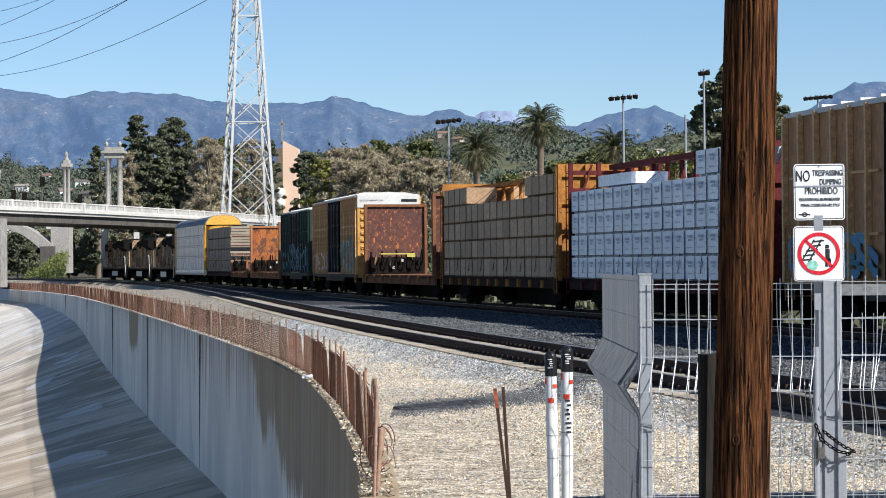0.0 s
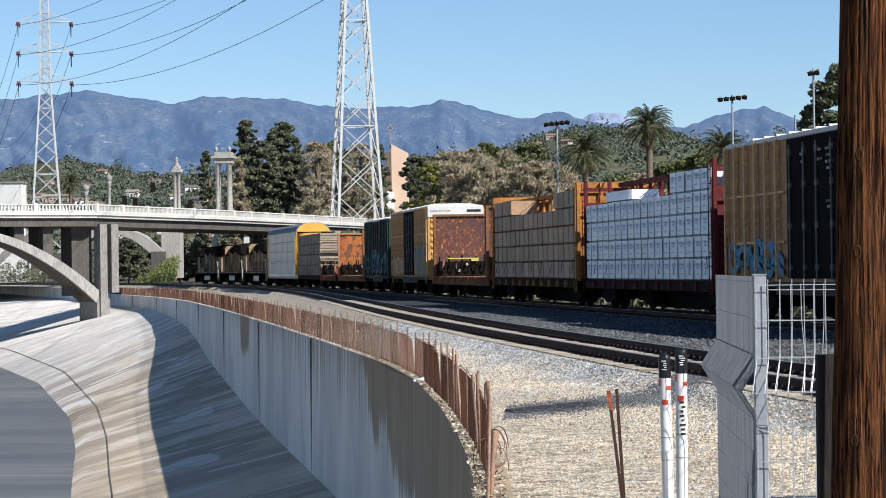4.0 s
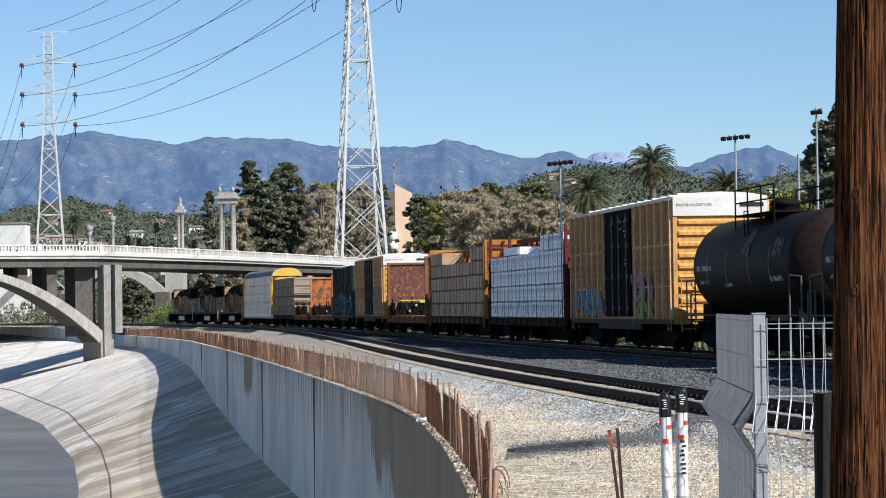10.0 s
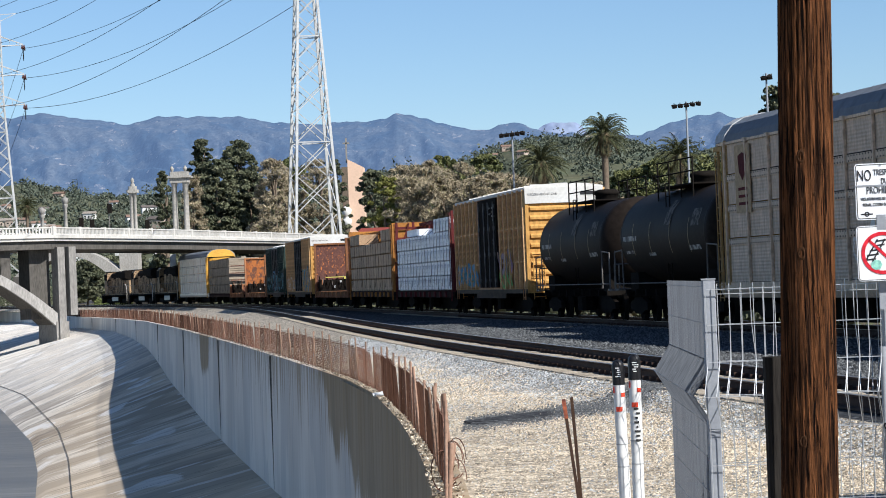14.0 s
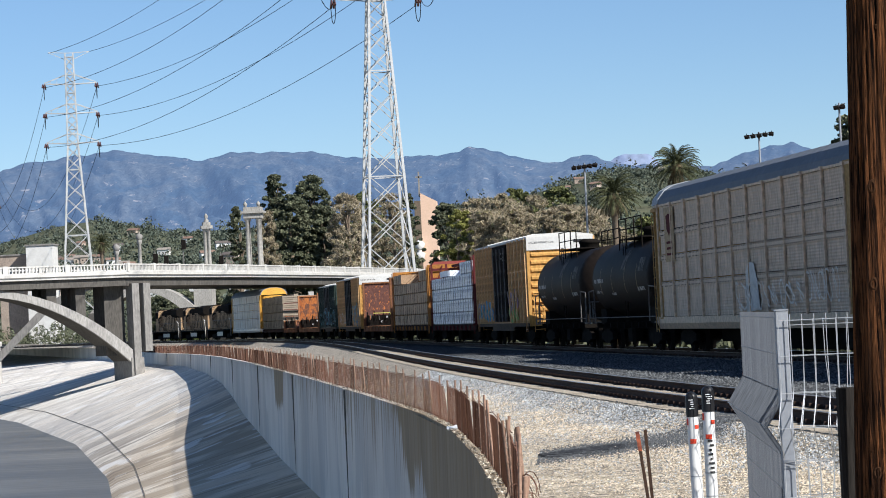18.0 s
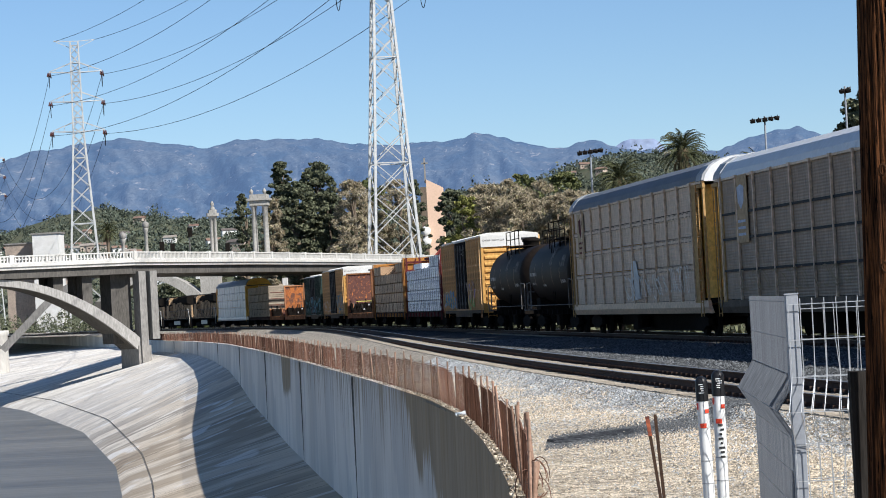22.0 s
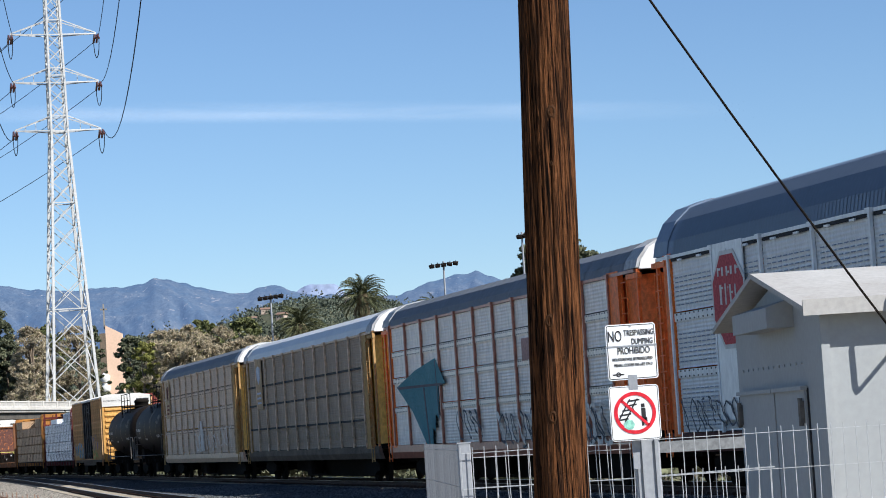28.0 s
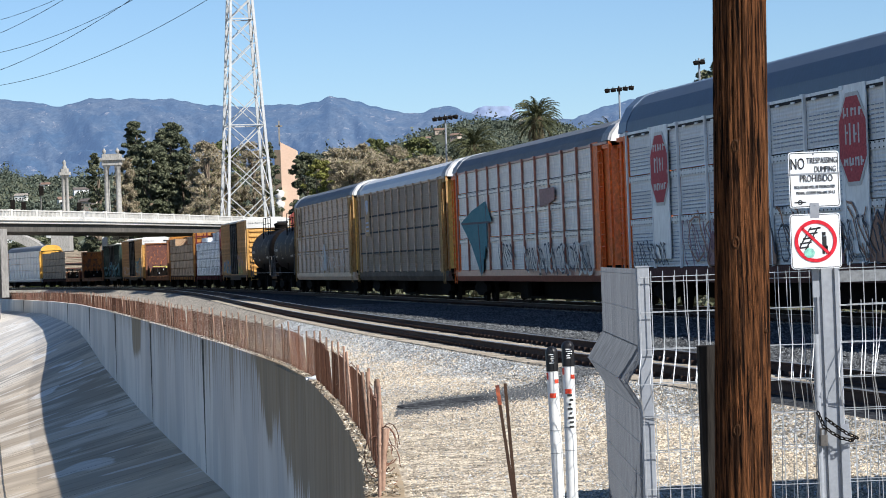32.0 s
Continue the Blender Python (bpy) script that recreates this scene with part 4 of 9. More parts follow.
def auto_rack(label, panel, post_mat, roof_mat, end_mat, end_top, coupled=28.4, z1=5.8, posts=11, fold=False, arched=False, crown=0.78, column_mat=None, bands=(4.20, 3.36, 2.44), rib_gap=1.1, slots=False, sill_mat=None, tail=1.0):
    car = thing("autorack_car", None, label, "freight car", "train")
    gap = 1.5
    L = coupled - gap
    h = CAR_HALF - 0.02
    ze = z1 - crown          # eave
    underframe(car, L, gap, truck_in=3.2)
    # roof: steep shoulder, flat crown
    prof = [(-h, ze), (-h + 0.06, ze + 0.26 * crown), (-h + 0.28, ze + 0.62 * crown), (-h + 0.62, ze + 0.87 * crown), (-0.4, z1), (0.4, z1), (h - 0.62, ze + 0.87 * crown), (h - 0.28, ze + 0.62 * crown), (h - 0.06, ze + 0.26 * crown), (h, ze)]
    r = Solid()
    r.prism(prof, -L / 2 + 0.25, L / 2 - 0.25)
    part("roof", r, roof_mat, car)
    for e in (-1, 1):
        part("roof_cap", Solid().prism([(x * 1.012, z + 0.03) for x, z in prof], e * (L / 2 - 0.9), e * (L / 2)), M["rack_cap"] if not arched and not slots else roof_mat, car)
    rib = Solid().sheet([[(x * 1.006, y, z + 0.012) for x, z in prof[:5]] for y in (-0.035, 0.035)], smooth=False).mesh("roof_rib", roof_mat)
    for k in range(int(L / rib_gap)):
        part("roof_rib", rib, None, car).matrix_basis = pose(0, -L / 2 + 1.1 + k * (L - 2.2) / int(L / rib_gap), 0)
    # lower side sill that tucks in over the bogies
    for sx in (-1, 1):
        part("side_sill", Solid().prism([(sx * h, 1.22), (sx * h, 1.0), (sx * (h - 0.1), 0.80), (sx * (h - 0.2), 0.80), (sx * (h - 0.12), 1.05), (sx * (h - 0.1), 1.22)], -L / 2, L / 2), sill_mat or post_mat, car)
    part("deck", Solid().box(0, 0, 1.2, 2 * h - 0.3, L, 0.12).box(0, 0, 2.95, 2 * h - 0.3, L - 2 * tail - 0.4, 0.1).box(0, 0, 4.2, 2 * h - 0.3, L - 2 * tail - 0.4, 0.1), M["black"], car)
    # panels between posts
    y0, y1 = -L / 2 + tail, L / 2 - 1.0
    n = posts
    w = (y1 - y0) / n
    cuts = [1.22, *sorted(bands), ze - 0.06]
    for lev, (a, b) in enumerate(zip(cuts, cuts[1:])):
        a += 0.015
        b -= 0.015
        pm = Solid()
        m = max(3, int((b - a) / 0.085))
        rows = []
        for j in range(m * 2 + 1):
            z = a + (b - a) * j / (m * 2)
            x = -h + 0.03 + (0.009 if j % 2 else -0.003)
            rows.append([(x, -w / 2 + 0.01, z), (x, w / 2 - 0.01, z)])
        pm.sheet(rows, smooth=False)
        banded = lev < len(bands) and not fold
        if banded:
            pm.box(-h + 0.012, 0, b - 0.09, 0.03, w - 0.02, 0.18)
        k = pm.mesh("side_panel", panel)
        mir = Solid().box(h - 0.03, 0, (a + b) / 2, 0.03, w - 0.02, b - a).mesh("side_panel", panel)
        for i in range(n):
            part("side_panel", k, None, car).matrix_basis = pose(0, y0 + (i + 0.5) * w, 0)
            part("side_panel", mir, None, car).matrix_basis = pose(0, y0 + (i + 0.5) * w, 0)
        # rows of holes in the stiffening strip
        if banded:
            hs = Solid()
            for i in range(n):
                for q in range(9):
                    for zz in (b - 0.03, b - 0.15):
                        hs.box(-h - 0.001, y0 + (i + 0.1 + q * 0.1) * w, zz, 0.02, 0.055, 0.035)
            tagged(part("perforation", hs, M["print_black"], car), kind="stuff")
        elif slots:
            # open slots with tabs under the eave
            for i in range(n):
                part("eave_slot", Solid().box(-h - 0.004, y0 + (i + 0.5) * w, b - 0.03, 0.03, w - 0.3, 0.07), M["print_black"], car)
                for q in (-0.22, 0.22):
                    part("tab", Solid().box(-h - 0.03, y0 + (i + 0.5 + q) * w, b - 0.06, 0.05, 0.24, 0.045), post_mat, car)
    if slots:
        # fine rows of vents pressed into the sheets
        vents = Solid()
        for i in range(n):
            for c, d in zip(cuts, cuts[1:]):
                for r in range(int((d - c - 0.5) / 0.10)):
                    for q in range(8):
                        vents.box(-h + 0.012, y0 + (i + 0.13 + q * 0.106) * w, c + 0.16 + r * 0.10, 0.02, 0.17, 0.022)
        tagged(part("vent_slit", vents, M["vent_blue"], car), kind="stuff")
    post = Solid().box(-h - 0.02, 0, (1.2 + ze) / 2, 0.07, 0.085, ze - 1.2).mesh("side_post", post_mat)
    post_r = Solid().box(h + 0.02, 0, (1.2 + ze) / 2, 0.07, 0.11, ze - 1.2).mesh("side_post", post_mat)
    for i in range(n + 1):
        for me in (post, post_r):
            part("side_post", me, None, car).matrix_basis = pose(0, y0 + i * w, 0)
    for i in range(n + 1):
        part("post_cap", Solid().box(-h - 0.03, y0 + i * w, ze - 0.03, 0.1, 0.22, 0.1), post_mat, car)
        if fold and i < n:
            for z in bands:
                part("fold_line", Solid().box(-h + 0.002, y0 + (i + 0.5) * w, z, 0.05, w - 0.1, 0.075), M["print_black"], car)
    part("top_rail", Solid().box(-h + 0.01, 0, ze - 0.03, 0.06, L - 0.3, 0.07).box(h - 0.01, 0, ze - 0.03, 0.06, L - 0.3, 0.07), post_mat, car)
    # end: radial doors set in, corner columns with ladders, safety cap above
    for e in (-1, 1):
        back = (tail if e < 0 else 1.0) - 0.15      # how far the door stands in from the end
        for sx in (-1, 1):
            wide = 0.5 if back < 1 else 0.85
            part("corner_column", Solid().box(sx * (h - 0.06), e * (L / 2 - back + wide / 2 - 0.25), (1.2 + ze) / 2, 0.14, wide, ze - 1.1).box(sx * (h - 0.02), e * (L / 2 - 0.3), ze - 0.15, 0.1, 0.9, 0.12).box(sx * (h - 0.05), e * (L / 2 - 0.08), (1.2 + ze) / 2, 0.07, 0.1, ze - 1.2), column_mat or end_mat, car)
            dr = Solid().sheet([[(sx * (0.02 + (h - 0.2) * math.sin(a) ** 0.55), e * (L / 2 - back + (back - 0.05) * max(0.0, math.cos(a)) ** 0.55), z) for a in [k * math.pi / 2 / 6 for k in range(7)]] for z in (1.3, ze - 0.1)])
            for z in (2.0, 2.9, 3.8, 4.6):
                dr.sheet([[(sx * (0.02 + (h - 0.17) * math.sin(a) ** 0.55), e * (L / 2 - back + (back - 0.01) * max(0.0, math.cos(a)) ** 0.55), zz) for a in [k * math.pi / 2 / 6 for k in range(7)]] for zz in (z, z + 0.07)])
            part("end_door", dr, end_mat, car)
        part("end_cap", Solid().prism([(x * 0.96, z) for x, z in prof], e * (L / 2 - 0.06), e * (L / 2 + 0.02)), end_top, car)
        ladder(car, -h - 0.06, e * (L / 2 - 0.4 * back), 0.7, ze - 0.3, column_mat or end_mat, "x", 0.42, 0.36)
    car["long"] = L
    return car


def tank_car(label, coupled=15.4):
    car = thing("tank_car", None, label, "freight car", "train")
    gap = 1.6
    L = coupled - gap
    R, zc = 1.49, 2.71
    underframe(car, L, gap, z=1.05, truck_in=2.0)
    prof = []
    for k in range(9):
        a = math.pi / 2 * k / 8
        prof.append((0.75 - 0.75 * math.cos(a), max(0.02, R * math.sin(a))))
    prof = [(p[0], p[1]) for p in prof]
    n0 = L - 1.0
    body = prof + [(n0 * k / 6, R - (0.02 if k in (2, 4) else 0)) for k in range(2, 5)] + [(n0 - p[0], p[1]) for p in reversed(prof)]
    tank = part("tank", Solid().lathe(body, (0, -n0 / 2, zc), (0, n0 / 2, zc), 48), M["tank"], car, "black tank with worn stencils")
    for y in (-n0 / 2 + 0.8, n0 / 2 - 0.8):
        part("tank_band", Solid().lathe([(0, R + 0.006), (0.09, R + 0.006)], (0, y, zc), (0, y + 0.1, zc), 48), M["tank"], tank)
    for y in (-3.6, -1.2, 1.5, 3.9):
        st = Solid().sheet([[(-(R + 0.014) * math.cos(a), y + q, zc + (R + 0.014) * math.sin(a)) for a in [radians(-22 + 8 * k) for k in range(6)]] for q in (-0.03, 0.03)])
        part("chalk_line", st, M["stencil_tan"], tank)
    part("manway", Solid().lathe([(0, 0.42), (0.3, 0.42), (0.32, 0.46), (0.42, 0.46), (0.5, 0.3)], (0, 0, zc + R - 0.05), (0, 0, zc + R + 0.5), 20), M["black"], car)
    pl = Solid().box(0, 0, zc + R + 0.02, 1.9, 4.6, 0.05)
    for y in (-2.3, -0.8, 0.8, 2.3):
        for x in (-0.95, 0.95):
            pl.bar((x, y, zc + R - 0.4), (x, y, zc + R + 0.8), 0.025, 6)
    for x in (-0.95, 0.95):
        for z in (0.4, 0.8):
            pl.bar((x, -2.3, zc + R + z), (x, 2.3, zc + R + z), 0.022, 6)
    part("top_platform", pl, M["black"], car)
    ladder(car, -1.2, 0, 1.0, zc + R + 0.1, M["black"], "x", 0.5, 0.4)
    gr = Solid()
    for e in (-1, 1):
        gr.tube([(-1.45, e * (L / 2), 1.0), (-1.45, e * (L / 2), 2.3), (-1.45, e * (L / 2 - 1.2), 2.35), (-1.45, e * (L / 2 - 1.25), 1.1)], 0.025)
        gr.tube([(-1.3, e * (L / 2 + 0.1), 1.05), (-1.3, e * (L / 2 + 0.1), 1.9), (1.3, e * (L / 2 + 0.1), 1.9), (1.3, e * (L / 2 + 0.1), 1.05)], 0.025)
        gr.box(0, e * (L / 2 - 0.1), 1.05, 2.9, 0.6, 0.06)
    gr.tube([(-1.45, -L / 2, 1.25), (-1.45, L / 2, 1.25)], 0.02)
    part("handrail", gr, M["steel_dull"], car)
    for e in (-1, 1):
        part("saddle", Solid().box(0, e * (n0 / 2 - 1.3), 1.3, 2.4, 1.2, 0.6), M["black"], car)
    # stencil panels that cannot be read: small plates on the tank's side
    for y, z, w, hh, mm in ((n0 / 2 - 2.1, zc - 0.1, 1.9, 0.16, M["stencil"]), (n0 / 2 - 1.9, zc - 0.5, 1.2, 0.1, M["stencil"]), (-0.8, zc + 0.3, 0.8, 0.75, M["stencil_dim"]), (-n0 / 2 + 2.0, zc + 0.2, 1.0, 0.5, M["stencil_dim"]), (-n0 / 2 + 2.2, zc - 0.5, 1.4, 0.14, M["stencil"]), (1.5, zc - 0.6, 0.9, 0.1, M["stencil"])):
        a0 = math.asin(max(-1, min(1, (z - zc) / R)))
        a1 = math.asin(max(-1, min(1, (z + hh - zc) / R)))
        st = Solid().sheet([[(-(R + 0.008) * math.cos(a0 + (a1 - a0) * k / 3), y + q, zc + (R + 0.008) * math.sin(a0 + (a1 - a0) * k / 3)) for k in range(4)] for q in (-w / 2, w / 2)])
        part("stencil", st, mm, tank)
    return car


def center_beam(label, mat, load_mat, rows, notch, coupled=24.2, printed=False, bulk=None, unit=1.22, boards=False):
    """A flat car with end bulkheads and a central truss, its near side loaded with wrapped lumber. notch: (from, to) of the open stretch in the top row."""
    car = thing("lumber_car", None, label, "freight car", "train")
    gap = 1.8
    L = coupled - gap
    h = CAR_HALF
    z0, ztop = 1.12, 4.75
    underframe(car, L, gap)
    part("deck", Solid().box(0, 0, z0 - 0.06, 2 * h, L, 0.12).box(-h + 0.05, 0, z0 - 0.2, 0.1, L, 0.3).box(h - 0.05, 0, z0 - 0.2, 0.1, L, 0.3), M["deck_brown"], car)
    if boards:
        for r in range(16):
            zz = z0 + 0.12 + r * (ztop - z0 - 0.25) / 16
            part("board_layer", Solid().box(0.02 * (r % 3 - 1), -L / 2 + 0.28, zz + 0.09, 2 * h - 0.1 - 0.04 * (r % 2), 0.5, 0.17), load_mat, car)
    for e in (() if boards else (-1, 1)):
        drop = 0.85 if printed else 0.0
        bk = part("bulkhead", Solid().box(0, e * (L / 2 - 0.12), (z0 + ztop - drop) / 2 + 0.05, 2 * h, 0.1, ztop - drop - z0 + 0.1), bulk or mat, car)
        if printed:
            for x in (-1.1, -0.3, 0.1, 0.9):
                part("bulkhead_post", Solid().rod((x, e * (L / 2 - 0.12), ztop - drop), (x + 0.3, e * (L / 2 - 0.12), ztop), 0.07), mat, bk)
        for x in (-h + 0.08, -0.55, 0.55, h - 0.08):
            part("bulkhead_post", Solid().box(x, e * (L / 2), (z0 + ztop) / 2, 0.12, 0.2, ztop - z0 + 0.15), mat, bk)
        for z in (1.6, 2.6, 3.6, 4.5):
            part("bulkhead_rib", Solid().box(0, e * (L / 2 - 0.02), z, 2 * h - 0.1, 0.12, 0.14), mat, bk)
        ladder(car, -h - 0.05, e * (L / 2 - 0.1), 0.6, ztop, mat, "x", 0.4)
        for k in range(5):
            part("stake_pocket", Solid().box(-h - 0.03, e * (0.8 + k * L / 11), z0 - 0.2, 0.12, 0.25, 0.26), mat, car)
    part("top_beam", Solid().box(0, 0, ztop - 0.08, 0.45, L - 0.2, 0.16), mat, car)
    for i in range(1, 13):
        y = -L / 2 + i * L / 13
        part("truss_post", Solid().box(0, y, (z0 + ztop) / 2, 0.11, 0.12, ztop - z0), mat, car)
        part("truss_brace", Solid().rod((0, y, z0), (0, y + L / 13 * (1 if i % 2 else -1), ztop - 0.1), 0.07), mat, car)
    # the load: bundles, one mesh shared, each its own object
    n = int((L - 0.7) / unit)
    w = (L - 0.7) / n
    rh = (ztop - 0.15 - z0) / rows
    for sx in (-1, 1):
        bun = Solid().box(sx * (h - 0.62), 0, rh / 2, 1.2, w - 0.02, rh - 0.075, ch=0.02)
        for k in (-0.3, 0.3):
            bun.box(sx * (h - 0.62), k, 0.0, 1.1, 0.09, 0.05)
        me = bun.mesh("lumber_pack", load_mat)
        pr = None
        st = Solid().box(sx * (h + 0.012) - 0.0, w / 2, rh / 2 - 0.03, 0.012, 0.035 if printed else 0.018, rh - 0.05).mesh("strap", M["black"])
        if printed and sx < 0:
            pr = [Solid().box(-h - 0.025, kk * w, zz * rh, 0.004, ww * w, hh).mesh("print_mark", M["print_grey"]) for zz, ww, hh, kk in ((0.70, 0.36, 0.075, -0.02), (0.56, 0.22, 0.06, -0.02), (0.28, 0.44, 0.022, 0.0))]
        for r in range(rows):
            for i in range(n):
                y = -L / 2 + 0.35 + (i + 0.5) * w
                f = i / n
                if r == rows - 1 and notch[0] <= f < notch[1]:
                    continue
                b = part("lumber_pack", me, None, car)
                b.matrix_basis = pose(random.uniform(-0.012, 0.012), y, z0 + r * rh, 0, 0, random.uniform(-0.25, 0.25))
                if sx < 0:
                    part("strap", st, None, b)
                for mark in pr or ():
                    part("print_mark", mark, None, b)
    for i in range(0, n, 2):
        y = -L / 2 + 0.35 + (i + 0.5) * w
        part("tie_down_cable", Solid().tube([(-0.3, y, ztop - 0.05), (-h + 0.3, y, ztop - 0.12 - rh * (1 if notch[0] <= i / n < notch[1] else 0)), (-h - 0.03, y, z0 + 0.2)], 0.012, 4), M["black"], car)
    return car


def bulkhead_flat(label, panel, coupled=21.5, ztop=4.3, straps=False):
    """An empty flat car with tall plated bulkheads at both ends."""
    car = thing("flat_car", None, label, "freight car", "train")
    gap = 1.8
    L = coupled - gap
    h = CAR_HALF
    underframe(car, L, gap)
    part("deck", Solid().box(0, 0, 1.06, 2 * h, L, 0.14).box(-h + 0.05, 0, 0.9, 0.1, L, 0.36).box(h - 0.05, 0, 0.9, 0.1, L, 0.36), M["rust"], car)
    for e in (-1, 1):
        bk = part("bulkhead", Solid().box(0, e * (L / 2 - 0.5), (1.1 + ztop) / 2, 2 * h - 0.04, 0.08, ztop - 1.1, ch=0.02), panel, car, "rust-stained steel bulkhead plate")
        fr = Solid()
        for x in (-h + 0.06, h - 0.06):
            fr.box(x, e * (L / 2 - 0.5), (1.1 + ztop) / 2, 0.14, 0.34, ztop - 1.05)
        fr.box(0, e * (L / 2 - 0.5), ztop, 2 * h, 0.3, 0.12)
        part("bulkhead_frame", fr, M["rust"], bk)
        if e > 0:
            for z in (1.7, 2.4, 3.1, 3.8):
                part("bulkhead_rib", Solid().box(0, L / 2 - 0.36, z, 2 * h - 0.2, 0.16, 0.1), panel, bk)
    # stanchions, chains and ratchets heaped before the rear plate
    rnd = random.Random(int(coupled * 10))
    yb = L / 2 - 0.75
    part("gear_rack", Solid().box(0, yb - 0.1, 1.55, 2.7, 0.4, 0.8, ch=0.1), M["black"], car)
    for k in range(17):
        x = -1.3 + k * 0.1625
        hh = rnd.uniform(0.7, 1.1)
        part("stanchion", Solid().bar((x, yb - 0.2, 1.25), (x + rnd.uniform(-0.12, 0.12), yb - rnd.uniform(0.1, 0.4), 1.25 + hh), 0.045, 6), (M["black"], M["rust"], M["steel_dull"], M["black"])[k % 4], car)
    for k in range(6):
        x = -1.1 + k * 0.44
        part("ratchet", Solid().box(x, yb - 0.42, 1.45 + 0.35 * (k % 2), 0.12, 0.10, 0.14, ch=0.02), M["pale_steel"] if k in (2, 3) else M["black"], car)
        part("chain_loop", Solid().tube([(x - 0.15, yb - 0.4, 2.0), (x - 0.05, yb - 0.45, 1.5), (x + 0.1, yb - 0.45, 1.42), (x + 0.2, yb - 0.4, 1.9)], 0.03, 5), M["black"], car)
    if straps:
        part("webbing_strap", Solid().box(0.0, yb - 0.3, 2.12, 1.7, 0.35, 0.06, ch=0.02).box(0.65, yb - 0.46, 2.04, 0.4, 0.05, 0.16), M["strap_yellow"], car, "yellow webbing straps")
    for k in range(8):
        part("stake_pocket", Solid().box(-h - 0.02, -L / 2 + 1.5 + k * (L - 3) / 7, 0.95, 0.1, 0.22, 0.3), M["rust"], car)
    return car


def locomotive(label, coupled=22.4):
    car = thing("locomotive", None, label, "locomotive", "train")
    gap = 1.2
    L = coupled - gap
    y, g, k = M["loco_yellow"], M["loco_grey"], M["black"]
    part("frame", Solid().box(0, 0, 1.35, 3.0, L, 0.3).box(0, L / 2 - 0.1, 0.75, 2.9, 0.25, 0.9).box(0, -L / 2 + 0.1, 0.75, 2.9, 0.25, 0.9), k, car)
    part("fuel_tank", Solid().box(0, 0, 0.75, 2.7, 5.5, 0.9, ch=0.2), k, car)
    part("hood", Solid().prism([(-0.95, 1.5), (-0.95, 4.1), (-0.7, 4.3), (0.7, 4.3), (0.95, 4.1), (0.95, 1.5)], -L / 2 + 4.2, L / 2 - 5.2), y, car)
    part("radiator", Solid().prism([(-0.95, 1.5), (-0.95, 3.3), (-1.5, 3.6), (-1.5, 4.3), (-0.9, 4.55), (0.9, 4.55), (1.5, 4.3), (1.5, 3.6), (0.95, 3.3), (0.95, 1.5)], -L / 2 + 1.0, -L / 2 + 5.6), y, car)
    part("radiator_grille", Solid().box(-1.51, -L / 2 + 3.3, 3.95, 0.05, 3.8, 0.55).box(1.51, -L / 2 + 3.3, 3.95, 0.05, 3.8, 0.55).box(0, -L / 2 + 0.98, 2.6, 1.4, 0.06, 1.6), k, car)
    cab = part("cab", Solid().prism([(-1.5, 1.5), (-1.5, 4.1), (-1.2, 4.5), (1.2, 4.5), (1.5, 4.1), (1.5, 1.5)], L / 2 - 5.4, L / 2 - 3.0), y, car)
    part("window", Solid().box(-1.505, L / 2 - 4.2, 3.6, 0.03, 1.4, 0.6).box(1.505, L / 2 - 4.2, 3.6, 0.03, 1.4, 0.6).box(0, L / 2 - 2.98, 3.7, 2.4, 0.03, 0.5), k, cab)
    part("nose", Solid().prism([(L / 2 - 3.0, 1.5), (L / 2 - 3.0, 3.3), (L / 2 - 1.6, 3.1), (L / 2 - 1.1, 2.8), (L / 2 - 1.1, 1.5)], -0.8, 0.8, "x"), y, car)
    part("hood_top", Solid().prism([(-0.98, 3.65), (-0.98, 4.12), (-0.72, 4.33), (0.72, 4.33), (0.98, 4.12), (0.98, 3.65)], -L / 2 + 5.7, L / 2 - 5.5), k, car)
    part("radiator_flare", Solid().prism([(-0.97, 3.25), (-1.53, 3.58), (-1.53, 4.32), (-0.92, 4.58), (0.92, 4.58), (1.53, 4.32), (1.53, 3.58), (0.97, 3.25)], -L / 2 + 0.95, -L / 2 + 5.5), k, car)
    part("cab_shade", Solid().box(-1.52, L / 2 - 4.2, 3.75, 0.06, 2.2, 0.75), k, car)
    part("hood_roof", Solid().box(0, -0.5, 4.3, 1.5, L - 10.2, 0.12, ch=0.02), k, car)
    part("cab_roof", Solid().box(0, L / 2 - 4.2, 4.5, 2.5, 2.5, 0.1, ch=0.02), k, car)
    part("exhaust", Solid().box(0, 1.0, 4.4, 0.8, 1.4, 0.3), k, car)
    hr = Solid()
    for sx in (-1, 1):
        hr.tube([(sx * 1.48, -L / 2 + 0.3, 2.5), (sx * 1.48, L / 2 - 5.5, 2.5)], 0.025)
        for i in range(9):
            yy = -L / 2 + 0.4 + i * (L - 6) / 8
            hr.bar((sx * 1.48, yy, 1.5), (sx * 1.48, yy, 2.5), 0.02, 5)
        for e in (-1, 1):
            hr.tube([(sx * 1.48, e * (L / 2 - 0.05), 0.5), (sx * 1.48, e * (L / 2 - 0.05), 2.5), (sx * 0.5, e * (L / 2 - 0.05), 2.5)], 0.03)
    part("handrail", hr, M["steel_dull"], car)
